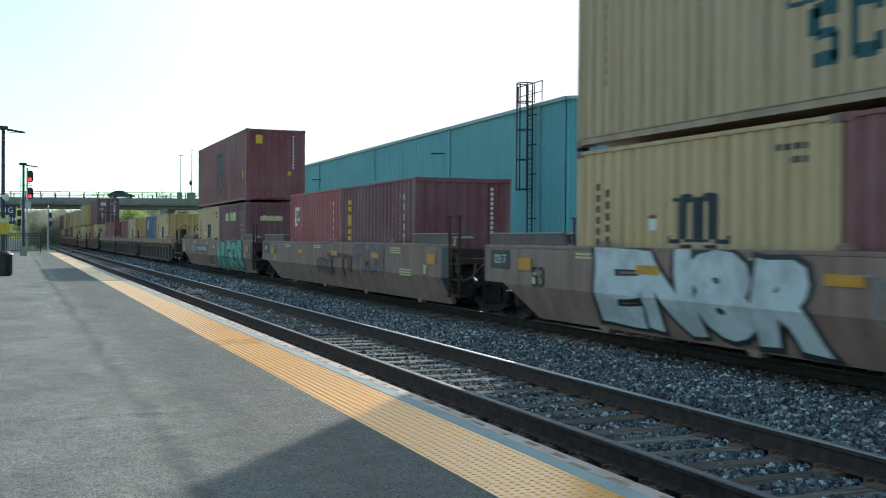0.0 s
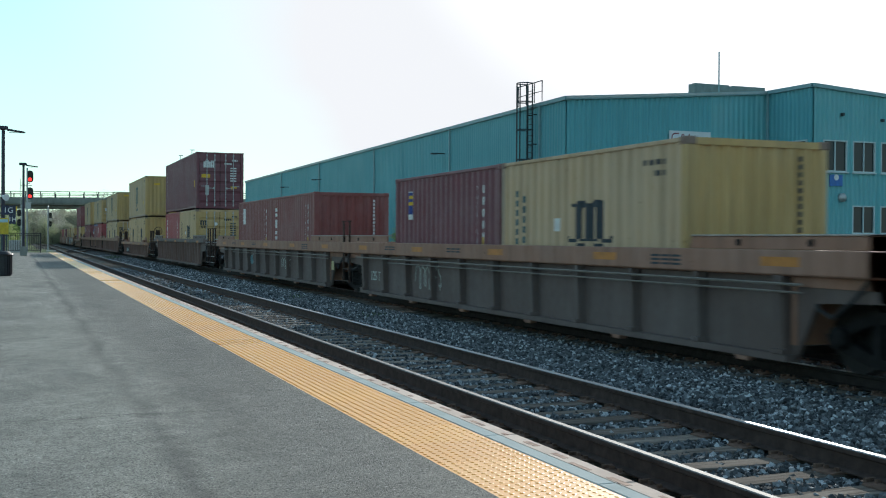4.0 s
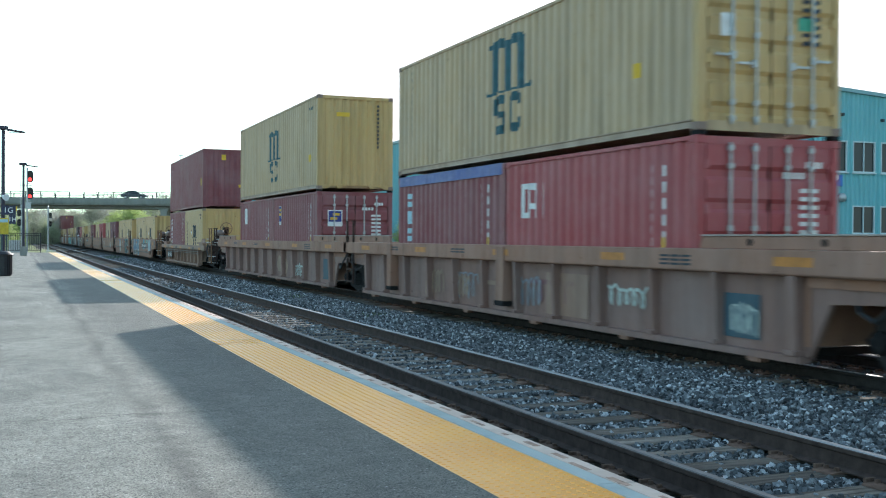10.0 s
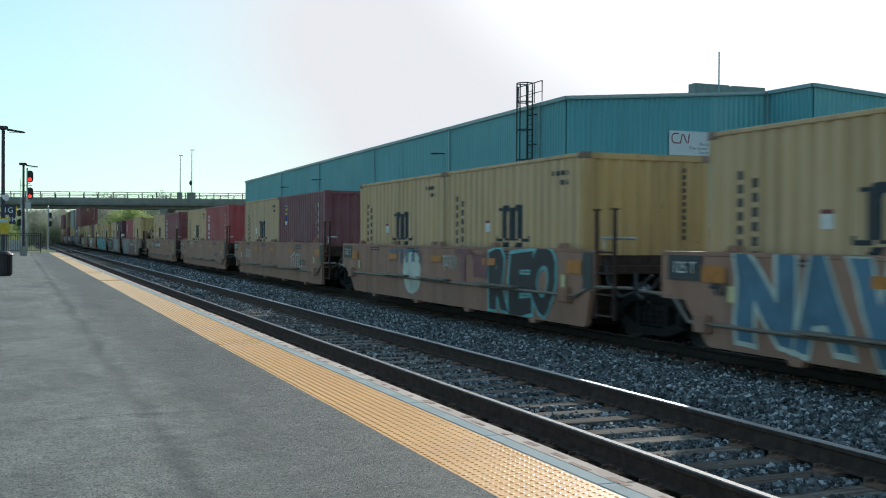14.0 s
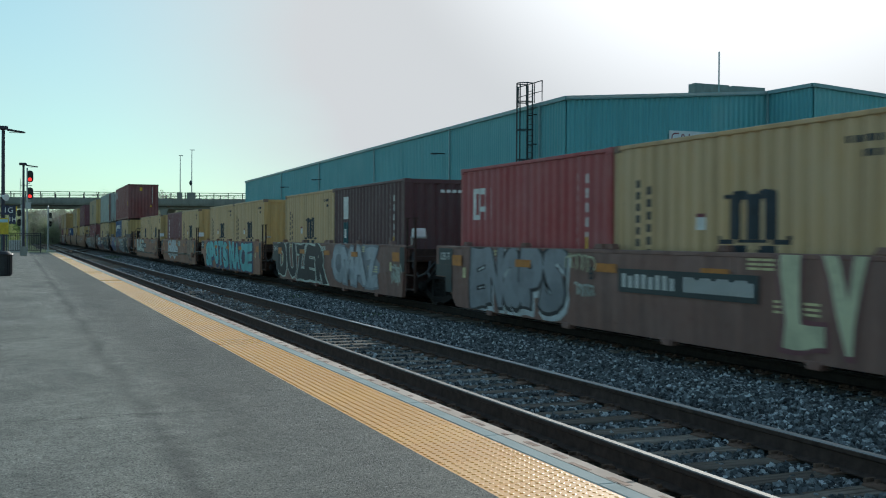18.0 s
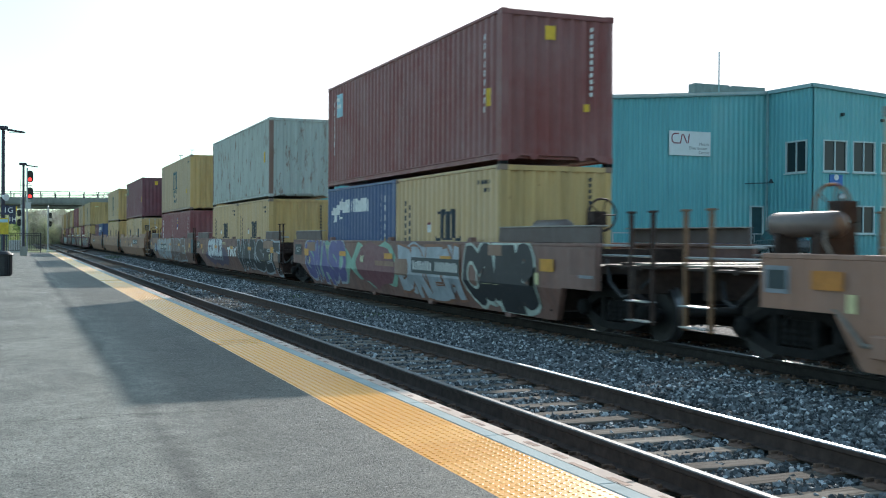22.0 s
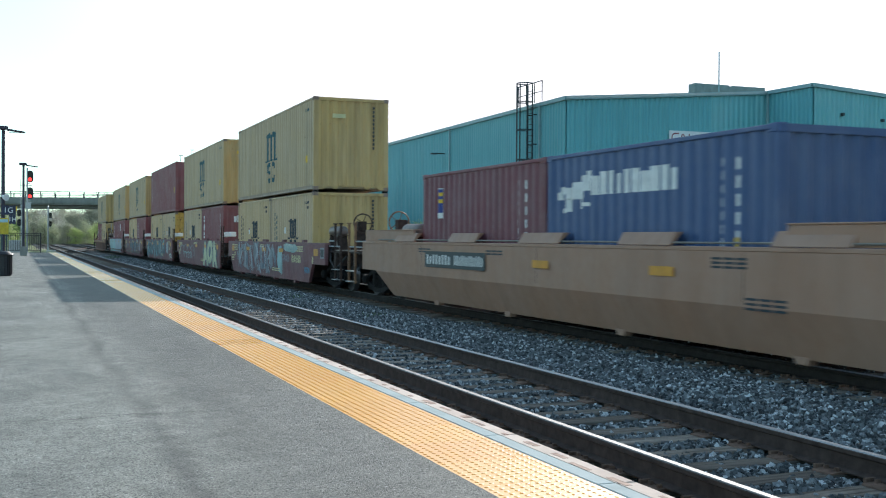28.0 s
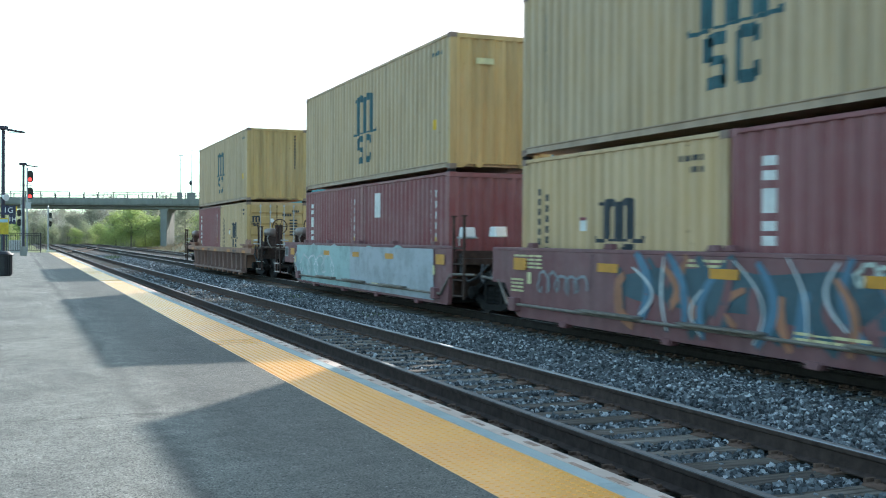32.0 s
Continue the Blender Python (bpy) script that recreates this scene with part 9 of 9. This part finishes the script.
def signal_mast(m, height, heads, lit, label, off=0.28, ladder_on=True, size=1.0):
    ob = thing("railway_signal", label, "railway signal", m, "railway signals")
    part("mast", Shape().rod((0, 0, -0.4), (0, 0, height), 0.075, 10), BRIGHT, ob, "grey steel mast")
    part("mast_cap", Shape().lathe([(0.075, 0), (0.10, 0.03), (0.02, 0.16)], (0, 0, height), (0, 0, 1), 10), BRIGHT, ob)
    for x in (-0.62, -0.42) if ladder_on else ():
        part("ladder_rail", Shape().rod((x, 0.1, -0.3), (x, 0.1, height - 0.9), 0.022, 6), BRIGHT, ob)
    for i in range(int((height - 1.1) / 0.4) if ladder_on else 0):
        part("rung", cached("srung", lambda: Shape().rod((-0.62, 0.1, 0), (-0.42, 0.1, 0), 0.014, 5).mesh("rung", BRIGHT)), BRIGHT, ob, at=(0, 0, 0.2 + 0.4 * i))
    for z in heads:
        low = z - 0.68 * size
        part("bracket", Shape().box(-0.05, off + 0.04, -0.02, 0.14, low, low + 0.06), BRIGHT, ob)
        if ladder_on:
            part("foot_grate", Shape().box(-0.62, 0.42, 0.02, 0.5, low - 0.2, low - 0.16), BRIGHT, ob, "small grated standing plate")
        signal_head(ob, off, z, lit, size)
    if ladder_on:
        part("junction_box", Shape().box(-0.16, 0.34, -0.2, 0.05, 4.1, 4.68), BRIGHT, ob, "grey steel junction box", bevel=0.02)
    return ob


signal_mast(pose(0.80, 110, 0), 7.9, (7.22, 5.60), True, "tall railway signal with two red lights lit", 0.24)
signal_mast(pose(0.30, 104, 0), 4.2, (3.60, 2.73), False, "railway signal seen beside the tall mast", -0.22, False, 0.58)
signal_mast(pose(2.78, 114, 0), 4.4, (3.59, 2.74), False, "dark railway signal past the platform end", 0.20, False, 0.50)
relay = thing("relay_cabinet", "silver relay cabinet beside the platform end", "cabinet", pose(-0.2, 98, -0.6))
part("body", Shape().box(-0.55, 0.35, -0.35, 0.35, 0, 1.75), BRIGHT, relay, bevel=0.03)
part("door", Shape().box(-0.5, 0.3, -0.37, -0.35, 0.1, 1.65), BRIGHT, relay, bevel=0.005)

# ---- switch machine and crossover past the platform end ----
switch = thing("track_switch", "crossover rails with switch machine past the platform", "track switch", pose(0, 0, 0), kind="")
for off in (-0.755, 0.755):
    p0, p1 = Vector((TRACKS[0] + off, 112, -0.02)), Vector((TRACKS[1] + off, 158, -0.02))
    part("diverging_rail", beam(p0 + Vector((0.03, 0, 0.012)), p1 + Vector((0.03, 0, 0.012)), 0.06, 0.14), RAIL_RUST, switch, "rusty diverging rail")
part("switch_machine", Shape().box(2.6, 3.5, 112.4, 113.3, -0.3, 0.1), BRIGHT, switch, "grey switch machine", bevel=0.04)
part("switch_rod", Shape().rod((3.3, 112.8, -0.12), (5.7, 112.8, -0.12), 0.03), RAIL_RUST, switch)

# ---- loose ballast stones ----


def stones(name, areas, label, seed):
    r = np.random.default_rng(seed)
    base = np.array([(1, 0, 0), (-1, 0, 0), (0, 1, 0), (0, -1, 0), (0, 0, 1), (0, 0, -1), (0.7, 0.7, 0.5), (-0.7, -0.6, 0.55)], float)[:6]
    cube = np.array([(x, y, z) for x in (-1, 1) for y in (-1, 1) for z in (-1, 1)], float) * 0.72
    faces = np.array([(0, 1, 3, 2), (4, 6, 7, 5), (0, 4, 5, 1), (2, 3, 7, 6), (0, 2, 6, 4), (1, 5, 7, 3)])
    vv, ff, start = [], [], 0
    for x0, x1, y0, y1, per in areas:
        n = int((x1 - x0) * (y1 - y0) * per)
        p = np.stack([r.uniform(x0, x1, n), r.uniform(y0, y1, n)], 1)
        on_tie = (np.abs((p[:, 1] + 6.0 + 0.255) % 0.51 - 0.255) < 0.125) & (p[:, 0] > 3.56) & (p[:, 0] < 6.2) & (r.uniform(0, 1, n) < 0.93)
        p = p[~on_tie]
        n = len(p)
        z = np.array([bed(x, y) for x, y in p]) + r.uniform(-0.004, 0.022, n)
        size = (r.uniform(0.013, 0.030, n) * (1.0 if y0 < 30 else 1.7))[:, None] * r.uniform(0.65, 1.35, (n, 3))
        q = r.normal(0, 1, (n, 4))
        q /= np.linalg.norm(q, axis=1)[:, None]
        w, x, y, zz = q.T
        rot = np.stack([1 - 2 * (y * y + zz * zz), 2 * (x * y - zz * w), 2 * (x * zz + y * w), 2 * (x * y + zz * w), 1 - 2 * (x * x + zz * zz), 2 * (y * zz - x * w),
                        2 * (x * zz - y * w), 2 * (y * zz + x * w), 1 - 2 * (x * x + y * y)], 1).reshape(n, 3, 3)
        shape = cube[None] * r.uniform(0.6, 1.25, (n, 8, 3)) * size[:, None, :]
        v = np.einsum("nij,nkj->nki", rot, shape) + np.concatenate([p, z[:, None]], 1)[:, None, :]
        vv.append(v.reshape(-1, 3))
        ff.append((faces[None] + (start + 8 * np.arange(n))[:, None, None]).reshape(-1, 4))
        start += 8 * n
    me = bpy.data.meshes.new(name)
    me.from_pydata(np.concatenate(vv).tolist(), [], np.concatenate(ff).tolist())
    me.materials.append(STONES)
    return tagged(new(name, me), label, "ballast", kind="stuff")


stones("ballast_stones", [(5.75, 8.2, 5.0, 14.0, 950), (5.75, 8.2, 14.0, 30.0, 520), (5.75, 8.2, 30.0, 55.0, 190), (5.75, 8.6, 55.0, 100.0, 60), (10.8, 13.4, 18.0, 60.0, 60), (4.2, 5.55, 30.0, 60.0, 90), (3.14, 3.95, 30.0, 60.0, 90), (3.14, 3.95, 4.5, 13.0, 620), (3.14, 3.95, 13.0, 30.0, 300),
                          (4.2, 5.55, 4.5, 14.0, 800), (4.2, 5.55, 14.0, 30.0, 300), (8.2, 11.2, 5.0, 20.0, 160)], "loose grey crushed stones between the rails", 9)

# ---- laid in rows: tiles, kerbs, ties ----
for i in range(172):
    y = -12.5 + 0.61 * i
    if y + 0.61 <= PLATFORM_END:
        part("tactile_tile", tile, TACTILE, platform, at=(2.266, y, 0.058))
for i in range(70):
    y = -13 + 1.5 * i
    part("edge_slab", kerb, EDGE_CONC, platform, at=(2.88, y, 0.06))
    part("edge_kerb", lip, EDGE_WORN, platform, at=(2.992, y, 0.06))
mark_rng = random.Random(8)
for i in range(130):
    y = 3.5 + i * 0.37 + mark_rng.uniform(-0.05, 0.05)
    part("red_mark", chip, KERB_RED, platform, at=Matrix.Translation((2.995 + mark_rng.uniform(0.0, 0.06), y, 0.1945)) @ Matrix.Diagonal((mark_rng.uniform(0.5, 1.3), mark_rng.uniform(0.4, 1.5), 1, 1)))
for k, cx in enumerate(TRACKS):
    count = (190, 90, 0)[k]
    far = Shape()
    first = {0: -6.0, 1: 2.0, 2: 0.0}[k]
    for i in range(560):
        y = first + 0.51 * i
        if i < count:
            part("tie", TIES[tie_rng.randrange(6)], TIE, track_things[k], at=Matrix.Translation((cx + tie_rng.uniform(-0.05, 0.05), y + tie_rng.uniform(-0.03, 0.03), tie_rng.uniform(-0.006, 0.003))) @ Matrix.Rotation(tie_rng.uniform(-0.025, 0.025), 4, "Z"))
            part("tie_plate", PLATES, PLATE_RUST, track_things[k], at=(cx, y, 0))
        else:
            far.box(cx - 1.3, cx + 1.3, y - 0.11, y + 0.11, -0.36, -0.188)
    tagged(part("ties", far, TIE, track_things[k]), kind="stuff")


def motions():
    """Everything on the train rolls by at one speed; its wheels turn with it."""
    for ob, along, z in MOVERS:
        walk(ob, [(t, pose(TRACKS[1], along - TRAIN_SPEED * t, z)) for t in (0, 8, 16, 24, 32)])
    for ob, start, speed in ROAD_CARS:
        walk(ob, [(t, bridge.matrix_basis @ pose(start + speed * t, -2.0, 8.2, 0, 0, -90)) for t in (0, 16, 32)])
    turn = math.degrees(TRAIN_SPEED / WHEEL_R / FPS)
    for ay, wheels in AXLES.items():
        first = wheels[0]
        walk(first, [(i / FPS, pose(0, ay * 0.89, WHEEL_R, turn * i)) for i in range(32 * FPS + 1)])
        for w in wheels[1:]:
            w.rotation_mode = "QUATERNION"
            keys = w.animation_data_create()
            keys.action = first.animation_data.action
            keys.action_slot = first.animation_data.action_slot


motions()
